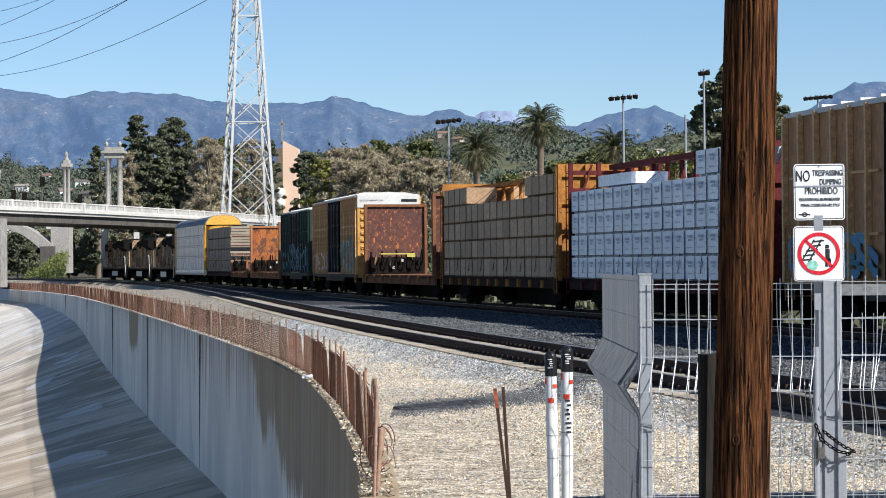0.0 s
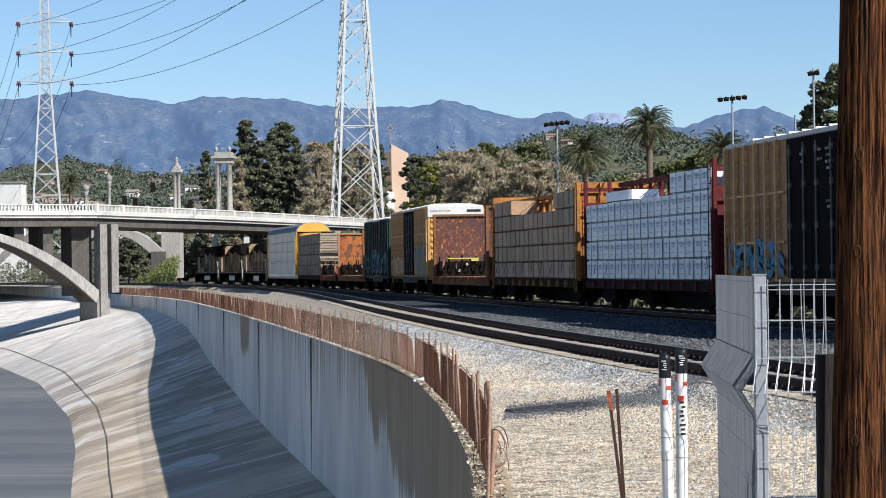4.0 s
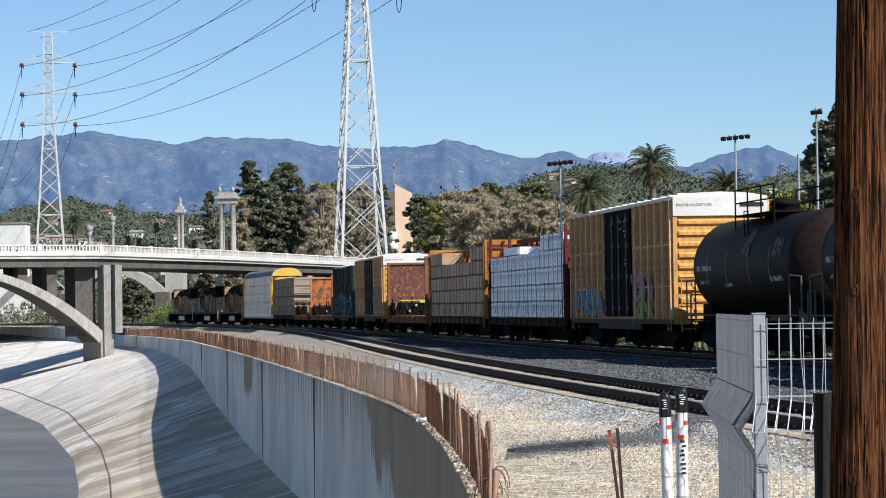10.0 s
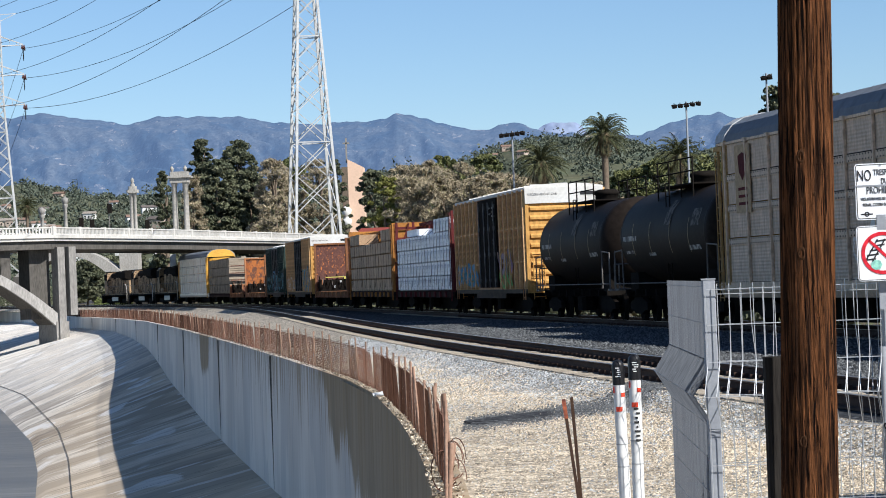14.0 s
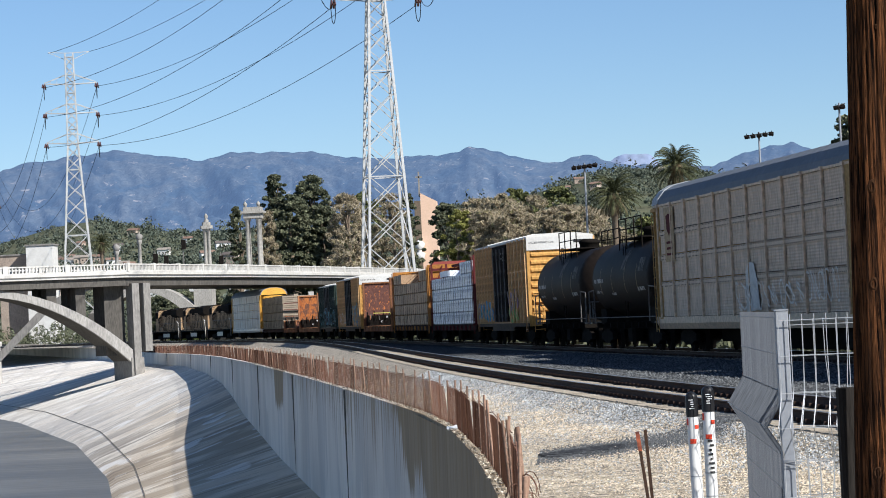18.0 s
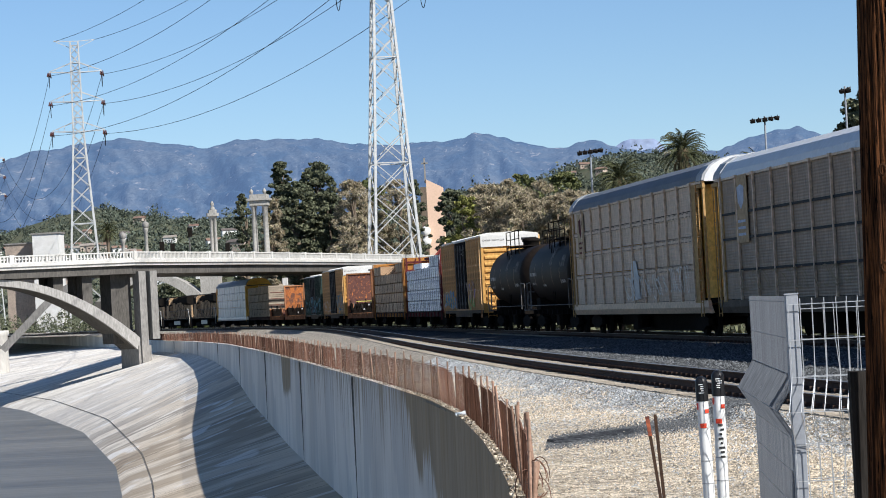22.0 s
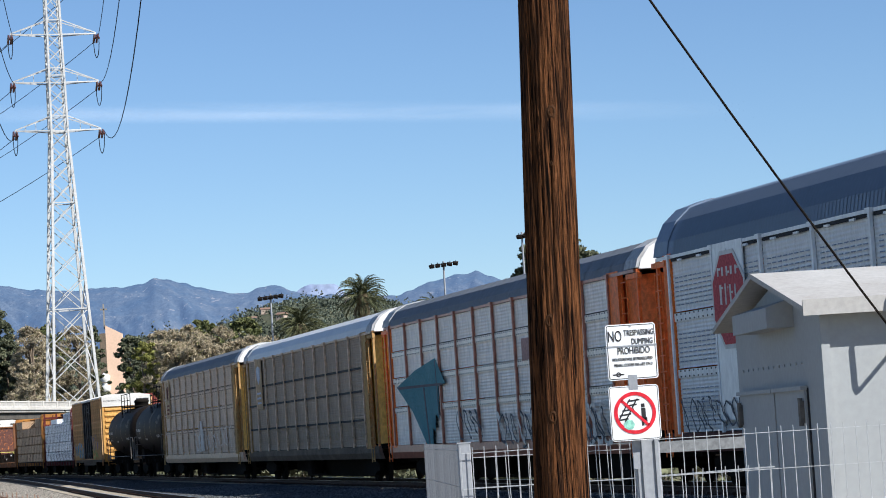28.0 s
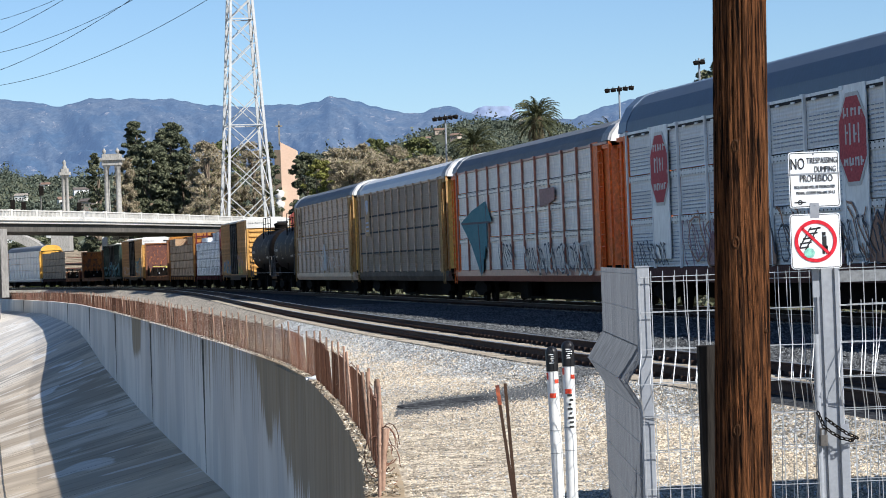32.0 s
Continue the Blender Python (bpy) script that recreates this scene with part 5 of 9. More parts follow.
    for sx in (-1, 1):
        part("end_rail", Solid().tube([(sx * 1.5, -L / 2 + 0.1, 0.5), (sx * 1.5, -L / 2 - 0.02, 1.6), (sx * 1.5, -L / 2 + 0.5, 2.6), (sx * 1.5, -L / 2 + 1.4, 2.7)], 0.045, 6), M["pale_rail"], car)
        part("side_intake", Solid().box(sx * 0.98, 2.2, 3.75, 0.08, 1.6, 0.6), k, car)
        part("side_vent", Solid().box(sx * 0.98, -3.6, 3.7, 0.08, 1.2, 0.7), k, car)
        part("battery_box", Solid().box(sx * 1.2, L / 2 - 7.0, 1.75, 0.5, 2.4, 0.5, ch=0.05), y, car)
        part("tank_band", Solid().box(sx * 1.36, 0, 0.78, 0.03, 5.0, 0.5), M["pale_rail"], car)
    for sx in (-1, 1):
        for e in (-1, 1):
            part("step_well", Solid().box(sx * 1.35, e * (L / 2 - 0.6), 0.7, 0.35, 0.7, 0.9), k, car)
    for i in range(7):
        part("hood_door", Solid().box(-0.965, -L / 2 + 6.4 + i * 1.25, 2.6, 0.04, 0.95, 1.7), y, car)
        part("door_gap", Solid().box(-0.97, -L / 2 + 5.8 + i * 1.25, 2.6, 0.05, 0.16 + 0.1 * (i % 2), 1.9), k, car)
    part("dynamic_brake", Solid().box(0, -1.5, 4.2, 2.3, 2.6, 0.5, ch=0.1), k, car)
    part("end_window", Solid().box(0, -L / 2 + 0.97, 4.0, 1.9, 0.05, 0.4), k, car)
    part("side_stripe", Solid().box(-1.505, 0, 1.4, 0.02, L - 1.5, 0.1).box(1.505, 0, 1.4, 0.02, L - 1.5, 0.1), y, car)
    for e in (-1, 1):
        part("coupler", Solid().box(0, e * (L / 2 + 0.3), 0.84, 0.3, 0.7, 0.3, ch=0.06), k, car)
        add_truck(car, e * (L / 2 - 3.2), WHEELS)
        add_truck(car, e * (L / 2 - 4.9), WHEELS)
    return car


M["steel_dull"] = surf("steel_dull", (0.17, 0.16, 0.15), (0.12, 0.11, 0.1), 0.6, 0.3, scale=2, bump=0.05)
M["box_yellow_dull"] = surf("box_yellow_dull", (0.42, 0.19, 0.045), (0.26, 0.115, 0.04), 0.7, scale=1, bump=0.1, third=(0.12, 0.05, 0.03), third_scale=3, third_cut=0.62)
M["pale_steel"] = surf("pale_steel", (0.5, 0.5, 0.5), (0.4, 0.4, 0.4), 0.5, scale=4, bump=0)
M["strap_yellow"] = surf("strap_yellow", (0.55, 0.50, 0.12), (0.38, 0.35, 0.10), 0.6, scale=3, bump=0.1)
M["stencil"] = surf("stencil", (0.42, 0.41, 0.38), (0.10, 0.095, 0.09), 0.6, scale=3.5, contrast=2.0, bump=0)
M["stencil_dim"] = surf("stencil_dim", (0.13, 0.115, 0.10), (0.03, 0.026, 0.022), 0.6, scale=5.0, contrast=2.0, bump=0)
M["stencil_tan"] = surf("stencil_tan", (0.36, 0.28, 0.18), (0.25, 0.2, 0.13), 0.7, scale=4, bump=0)

M["rack_ochre"] = surf("rack_ochre", (0.44, 0.28, 0.12), (0.34, 0.215, 0.095), 0.65, scale=0.6, fine=12, bump=0.05, third=(0.2, 0.13, 0.07), third_scale=2, third_cut=0.64)
M["rack_sill"] = surf("rack_sill", (0.15, 0.075, 0.062), (0.10, 0.055, 0.048), 0.75, scale=0.8, fine=14, bump=0.1, third=(0.24, 0.15, 0.10), third_scale=2.0, third_cut=0.66)
M["rack_cap"] = surf("rack_cap", (0.42, 0.43, 0.44), (0.34, 0.35, 0.36), 0.65, scale=0.5, bump=0.05)
M["rack_silver"] = surf("rack_silver", (0.80, 0.80, 0.785), (0.70, 0.70, 0.68), 0.42, 0.0, scale=0.35, fine=20, bump=0.1, stretch=(1, 1, 0.35), third=(0.52, 0.48, 0.42), third_scale=1.4, third_cut=0.67, grain=0.14, spec=0.6)
M["rack_tan_grey"] = surf("rack_tan_grey", (0.66, 0.49, 0.34), (0.54, 0.40, 0.28), 0.5, scale=0.6, fine=12, bump=0.05, spec=0.12)
M["rack_roof_blue"] = surf("rack_roof_blue", (0.15, 0.19, 0.255), (0.11, 0.145, 0.20), 0.42, 0.0, scale=0.3, fine=20, bump=0.05, grain=0.08)
M["rack_mesh"] = surf("rack_mesh", (0.76, 0.755, 0.73), (0.64, 0.635, 0.61), 0.5, 0.0, scale=0.5, fine=20, bump=0.05, stretch=(1, 1, 0.35), third=(0.40, 0.37, 0.32), third_scale=1.4, third_cut=0.62, grain=0.14, spec=0.5)
M["vent_blue"] = surf("vent_blue", (0.27, 0.32, 0.40), (0.36, 0.40, 0.45), 0.6, scale=1, bump=0)
M["grime"] = surf("grime", (0.17, 0.135, 0.105), (0.09, 0.075, 0.06), 0.7, scale=1.5, bump=0.1)
M["faded_red"] = surf("faded_red", (0.42, 0.26, 0.23), (0.36, 0.25, 0.23), 0.7, scale=1.0, fine=12, bump=0)

CONSIST = []     # (car, run of its middle behind the reference point, coupled length)


def couple(car, middle, length):
    CONSIST.append((car, middle, length))


for k in range(3):
    couple(locomotive("yellow and grey diesel locomotive, grimy and backlit"), 268.5 - 22.8 * k, 22.8)
couple(auto_rack("silver autorack with a golden yellow end, behind the locomotives", M["rack_pale"], M["rack_pale"], M["rack_roof"], M["rack_gold"], M["rack_gold"], arched=True), 197.0, 28.4)
couple(center_beam("lumber car stacked with greyish sawn timber", M["lumber"], M["lumber"], 4, (2, 2), 21.0, boards=True), 172.5, 21.0)
couple(bulkhead_flat("empty flat car with low rusty ends", M["rust_panel"], 14.0, 1.9), 156.3, 14.0)
couple(bulkhead_flat("empty flat car with bright orange rusty bulkheads", M["orange_panel"], 21.0), 138.5, 21.0)
green = box_car("dark green boxcar with blue scrawls along its foot", M["box_green"], M["box_green"], M["white_paint"], 17.0, stripe=False, z1=4.8)
couple(green, 119.5, 17.0)
scrawl(green, -6.8, 6.5, 1.2, 2.6, M["teal_paint"], 3, 9, 0.22)
scrawl(green, -6.5, 3.0, 1.2, 2.9, M["blue_paint"], 4, 6, 0.12)
first_box = box_car("brown and yellow high boxcar with a white roof band", M["box_brown"], M["box_yellow"], M["white_paint"], post_mat=M["box_post"])
couple(first_box, 100.6, 20.6)
scrawl(first_box, -8.8, -3.0, 1.2, 3.0, M["teal_paint"], 5, 6, 0.24)
scrawl(first_box, -8.5, -3.5, 1.2, 2.8, M["blue_paint"], 6, 5, 0.14)
scrawl(first_box, 3.0, 8.5, 1.2, 2.3, M["grey_scrawl"], 7, 5, 0.10)
couple(bulkhead_flat("empty flat car with dark rust-red bulkheads and yellow straps", M["rust_panel"], 23.6, 4.5, straps=True), 78.4, 23.6)
couple(center_beam("lumber car stacked with tan paper-wrapped bundles", M["box_yellow_dull"], M["tan_wrap"], 5, (0.2, 0.74), 24.0, bulk=M["box_yellow_dull"]), 54.4, 24.0)
white_load = center_beam("maroon lumber car stacked with white-wrapped printed bundles", M["maroon"], M["white_wrap"], 5, (0.27, 1.0), 23.0, printed=True, unit=1.12)
couple(white_load, 31.0, 23.0)
part("loose_pack", Solid().box(-0.75, 5.4, 4.12, 1.1, 4.4, 0.34, ch=0.1), M["white_wrap"], white_load, "loosely wrapped white pack lying on top")
last_box = box_car("brown and yellow high boxcar with white roof band and scrawls", M["box_brown"], M["box_yellow"], M["white_paint"], post_mat=M["box_post"])
couple(last_box, 9.2, 20.6)
scrawl(last_box, 3.0, 8.9, 1.25, 2.25, M["blue_paint"], 11, 6, 0.22)
for k, (y, z, w) in enumerate(((-1.7, 4.55, 0.7), (-1.7, 4.38, 0.55), (-1.7, 4.21, 0.65), (-1.7, 4.04, 0.4), (-0.75, 4.55, 0.5), (-0.75, 4.3, 0.6), (0.8, 4.5, 0.5), (0.8, 4.3, 0.35), (-1.7, 3.2, 0.5), (-1.7, 3.05, 0.4))):
    part("stencil", Solid().box(-CAR_HALF - 0.066, y, z, 0.006, w, 0.07), M["stencil"], last_box)
scrawl(last_box, 3.4, 8.2, 1.3, 1.9, M["teal_paint"], 12, 3, 0.12, off=0.09)
scrawl(last_box, -6.2, -2.9, 1.6, 2.7, M["pink_paint"], 13, 5, 0.24)
scrawl(last_box, -6.0, -3.0, 1.15, 1.8, M["green_scrawl"], 14, 5, 0.16, off=0.085)
couple(tank_car("black tank car with stained sides"), -8.4, 14.9)
couple(tank_car("black tank car with white stencils"), -23.1, 14.9)


def octagon(parent, y, z, r):
    """A plain red eight-sided emblem with pale bars."""
    ring = [(y + r * 1.0 * math.cos(radians(22.5 + 45 * k)), z + r * 1.06 * math.sin(radians(22.5 + 45 * k))) for k in range(8)]
    ed = [(y + (a - y) * 1.1, z + (b - z) * 1.1) for a, b in ring]
    part("emblem_edge", Solid().prism(ed, -1.592, -1.58, "x"), M["white_paint"], parent)
    part("emblem", Solid().prism(ring, -1.60, -1.592, "x"), M["red_sign"], parent)
    rnd = random.Random(int(y * 10))
    for dz, n, hh in ((0.62, 5, 0.22), (0.12, 4, 0.46), (-0.52, 7, 0.20)):
        for k in range(n):
            yy = y + r * (0.68 if n > 4 else 0.6) * (1 - 2 * (k + 0.5) / n)
            part("emblem_bar", Solid().box(-1.604, yy, z + dz * r, 0.006, r * rnd.uniform(0.07, 0.12), hh * r * rnd.uniform(0.8, 1.1)), M["white_paint"], parent)
            if k % 2 == 0:
                part("emblem_bar", Solid().box(-1.605, yy - 0.06 * r, z + (dz + hh * rnd.uniform(-0.4, 0.4)) * r, 0.006, r * 0.2, 0.05), M["white_paint"], parent)


def badge(parent, y, z0, z1, w, plate_mat, mark):
    """A narrow painted panel with a plain emblem."""
    part("badge_panel", Solid().box(-1.555, y, (z0 + z1) / 2, 0.02, w, z1 - z0), plate_mat, parent)
    zc = z0 + (z1 - z0) * 0.68
    part("badge_mark", Solid().prism([(y - w * 0.28, zc + 0.3), (y, zc + 0.38), (y + w * 0.28, zc + 0.3), (y + w * 0.22, zc - 0.15), (y, zc - 0.38), (y - w * 0.22, zc - 0.15)], -1.572, -1.565, "x"), mark, parent)
    for k in range(3):
        part("badge_bar", Solid().box(-1.569, y, z0 + 0.25 + 0.2 * k, 0.006, w * 0.6, 0.08), mark, parent)


rack_a = auto_rack("silver autorack with tan posts and yellow end doors", M["rack_panel"], M["rack_tan_grey"], M["rack_roof"], M["rack_gold"], M["rack_roof_white"], z1=5.88, posts=11, column_mat=M["rack_ochre"], sill_mat=M["rack_tan_grey"], tail=1.8)
couple(rack_a, -44.0, 28.5)
badge(rack_a, 10.6, 3.1, 4.95, 1.5, M["rack_tan"], M["maroon"])
scrawl(rack_a, -7.0, 1.0, 1.35, 2.2, M["grey_scrawl"], 21, 12, 0.07, off=0.04)
part("ghost_patch", Solid().prism([(-0.2, 1.3), (-0.25, 2.5), (-0.6, 2.8), (-1.3, 2.75), (-1.7, 2.2), (-1.9, 1.35)], -1.562, -1.556, "x"), M["white_paint"], rack_a, "pale painted-over patch")
scrawl(rack_a, -11.0, -7.5, 1.5, 2.4, M["grey_scrawl"], 22, 8, 0.06, off=0.04)
rack_b = auto_rack("dull brownish silver autorack with a white roof and yellow end", M["rack_panel_dark"], M["rack_tan_grey"], M["rack_roof_white"], M["rack_gold"], M["rack_roof_white"], posts=11, fold=True, column_mat=M["rack_ochre"], bands=(3.88, 3.10, 2.12), sill_mat=M["grime"], tail=1.8)
couple(rack_b, -72.6, 28.5)
badge(rack_b, 9.7, 2.95, 5.0, 1.6, M["rack_tan"], M["print_grey"])
for k in range(5):
    scrawl(rack_b, 10.5 - k * 4.6, 6.6 - k * 4.6, 1.5, 2.1, M["stencil_tan"], 30 + k, 6, 0.05, off=0.05)
rack_c = auto_rack("silver autorack with rust-red posts and orange end doors", M["rack_pale"], M["rack_red"], M["rack_roof"], M["rack_orange"], M["rack_roof_white"], posts=11, tail=2.2)
couple(rack_c, -101.2, 28.5)
# teal painted arrow: broad head, jagged tail
part("painted_arrow", Solid().prism([(11.6, 3.05), (9.0, 3.5), (6.3, 3.78), (5.2, 3.0), (6.1, 2.96), (6.15, 1.95), (6.6, 2.12), (6.75, 1.62), (7.05, 1.72), (7.1, 1.2), (7.6, 1.0), (8.3, 1.45), (9.6, 2.25)], -1.60, -1.592, "x"), M["teal_paint"], rack_c, "teal sprayed arrow shape")
part("arrow_line", Solid().prism([(11.5, 3.06), (5.6, 3.02), (5.6, 2.95), (11.2, 2.97)], -1.606, -1.60, "x"), M["dark_scrawl"], rack_c)
part("arrow_line", Solid().prism([(8.0, 2.95), (7.85, 2.95), (7.45, 1.1), (7.58, 1.05)], -1.606, -1.60, "x"), M["dark_scrawl"], rack_c)
part("arrow_line", Solid().prism([(6.35, 3.7), (6.28, 3.7), (6.12, 2.0), (6.2, 2.0)], -1.606, -1.60, "x"), M["dark_scrawl"], rack_c)
scrawl(rack_c, 4.0, 1.0, 1.3, 2.2, M["dark_scrawl"], 41, 4, 0.07, off=0.05)
scrawl(rack_c, -0.7, -11.0, 1.0, 2.1, M["dark_scrawl"], 42, 16, 0.07, off=0.05)
scrawl(rack_c, -0.7, -11.0, 1.0, 2.1, M["grey_scrawl"], 43, 12, 0.12, off=0.045)
part("faded_patch", Solid().prism([(-3.4, 3.9), (-5.8, 3.9), (-5.8, 3.5), (-4.6, 3.35), (-3.4, 3.3)], -1.585, -1.58, "x"), M["faded_red"], rack_c)
rack_d = auto_rack("pale silver autorack with red octagonal signs and blue-grey roof", M["rack_mesh"], M["rack_silver"], M["rack_roof_blue"], M["rack_orange"], M["rack_roof_white"], posts=9, z1=6.35, crown=1.22, bands=(3.86, 2.62), rib_gap=0.19, slots=True, sill_mat=M["rack_sill"])
couple(rack_d, -129.4, 28.5)
for y in (8.75, -7.6):
    part("plain_panel", Solid().box(-1.56, y, 3.3, 0.03, 1.75, 3.7), M["rack_silver"], rack_d)
    octagon(rack_d, y, 3.95, 0.95)
# sprayed pieces with flame-like tops along the foot
rnd = random.Random(77)
for ya, yb, zt, mat, ink in ((4.2, 1.7, 2.25, "faded_red", "mauve_scrawl"), (2.2, -1.7, 2.4, "orange_scrawl", "dark_scrawl"), (-4.5, -6.7, 2.35, "mauve_scrawl", "dark_scrawl"), (-8.4, -11.2, 2.6, "orange_scrawl", "dark_scrawl")):
    n = 9
    tops = [(ya + (yb - ya) * k / n, zt * (0.62 if k in (0, n) else rnd.uniform(0.74, 0.86) if k % 2 else rnd.uniform(0.9, 1.05))) for k in range(n + 1)]
    part("sprayed_piece", Solid().prism([(ya, 1.25), *tops, (yb, 1.25)], -1.584, -1.578, "x"), M[mat], rack_d, "faded sprayed lettering in dull red")
    for (a, b), (c, d) in zip(tops, tops[1:]):
        part("spray_line", Solid().bar((-1.588, a, b), (-1.588, c, d), 0.022, 4), M[ink], rack_d)
        part("spray_line", Solid().bar((-1.588, a, b - 0.1), (-1.588, c + rnd.uniform(-0.1, 0.1), rnd.uniform(1.3, 1.7)), 0.018, 4), M[ink], rack_d)
scrawl(rack_d, 6.5, 1.5, 1.2, 2.5, M["mauve_scrawl"], 51, 10, 0.06, off=0.05)
scrawl(rack_d, 6.0, 0.5, 1.2, 2.7, M["orange_scrawl"], 52, 5, 0.06, off=0.06)
scrawl(rack_d, -2.0, -11.0, 1.2, 2.7, M["orange_scrawl"], 53, 7, 0.06, off=0.05)
scrawl(rack_d, -2.0, -11.0, 1.2, 2.3, M["dark_scrawl"], 54, 14, 0.06, off=0.065)
scrawl(rack_d, 12.0, 8.0, 1.2, 2.0, M["dark_scrawl"], 55, 9, 0.05, off=0.05)
couple(auto_rack("silver autorack following close behind", M["rack_mesh"], M["rack_silver"], M["rack_roof_blue"], M["rack_orange"], M["rack_roof_white"], posts=9, z1=6.35, crown=1.22, bands=(3.86, 2.62), rib_gap=0.19, slots=True, sill_mat=M["rack_sill"]), -158.0, 28.5)

# run of the reference point (the rear of the boxcar ahead of the tank cars)
TRAIN_RUN = [(0.0, -33.79), (4.0, -17.24), (8.0, 0.13), (12.0, 18.27), (16.0, 37.33), (20.0, 56.92), (24.0, 76.72), (28.0, 96.8), (32.0, 116.61)]


# ---- near things: pole, fence, signs, cabinet, markers ----
M["pole_wood"] = surf("pole_wood", (0.15, 0.062, 0.026), (0.030, 0.015, 0.009), 0.9, scale=60.0, fine=3.0, bump=1.0, stretch=(1, 1, 0.045), contrast=1.5, third=(0.005, 0.0035, 0.003), third_scale=52.0, third_cut=0.54, grain=0.5, spec=0.03, warp=0.5)
M["knot"] = surf("knot", (0.02, 0.011, 0.007), (0.06, 0.03, 0.015), 0.85, scale=30, bump=0.4)
M["knot_rim"] = surf("knot_rim", (0.085, 0.042, 0.022), (0.035, 0.018, 0.010), 0.9, scale=60, bump=0.4)
# near black: the pole's shade is put into this timber's colour
M["shaded_timber"] = surf("shaded_timber", (0.035, 0.031, 0.028), (0.02, 0.018, 0.016), 0.9, scale=5, fine=6, bump=0.5, stretch=(1, 1, 0.15))
M["galv"] = surf("galv", (0.31, 0.325, 0.35), (0.25, 0.265, 0.29), 0.55, 0.1, scale=1.5, fine=20, bump=0.03, grain=0.1)
# darker copy of the galvanised grey: shade among close wires put into it
M["galv_shaded"] = surf("galv_shaded", (0.155, 0.167, 0.187), (0.09, 0.098, 0.112), 0.5, 0.15, scale=12.0, fine=4, bump=0, stretch=(1, 1, 0.04), contrast=0.9, grain=0.2, spec=0.35)
M["galv_rail"] = surf("galv_rail", (0.22, 0.23, 0.235), (0.17, 0.175, 0.18), 0.6, scale=3, bump=0.02)
M["wire"] = surf("wire", (0.50, 0.51, 0.52), (0.38, 0.39, 0.40), 0.42, 0.45, scale=4, fine=8, bump=0, grain=0.2)
M["sign_white"] = surf("sign_white", (0.80, 0.81, 0.82), (0.74, 0.75, 0.76), 0.4, scale=3, fine=10, bump=0, grain=0.03)
M["sign_red"] = surf("sign_red", (0.60, 0.02, 0.035), (0.52, 0.02, 0.035), 0.4, scale=3, bump=0)
M["sticker_green"] = surf("sticker_green", (0.30, 0.62, 0.50), (0.20, 0.45, 0.38), 0.5, scale=30, contrast=1.5, bump=0)
M["cabinet"] = surf("cabinet", (0.36, 0.375, 0.38), (0.32, 0.335, 0.34), 0.6, 0.0, scale=0.9, fine=20, bump=0.02, third=(0.30, 0.30, 0.285), third_scale=1.2, third_cut=0.70, grain=0.05)
M["cabinet_roof"] = surf("cabinet_roof", (0.44, 0.435, 0.42), (0.36, 0.345, 0.325), 0.6, scale=1.5, fine=14, bump=0.03, third=(0.30, 0.27, 0.235), third_scale=3, third_cut=0.64, grain=0.1)
M["pvc_white"] = surf("pvc_white", (0.76, 0.76, 0.75), (0.70, 0.70, 0.68), 0.4, scale=4, fine=10, bump=0, grain=0.04)
M["pvc_black"] = surf("pvc_black", (0.012, 0.012, 0.013), (0.02, 0.02, 0.022), 0.4, scale=4, bump=0)
M["marker_ink"] = surf("marker_ink", (0.03, 0.03, 0.03), (0.05, 0.05, 0.05), 0.6, scale=4, bump=0)
M["red_tape"] = surf("red_tape", (0.7, 0.07, 0.03), (0.6, 0.06, 0.03), 0.5, scale=4, bump=0)
GROUND = -0.50


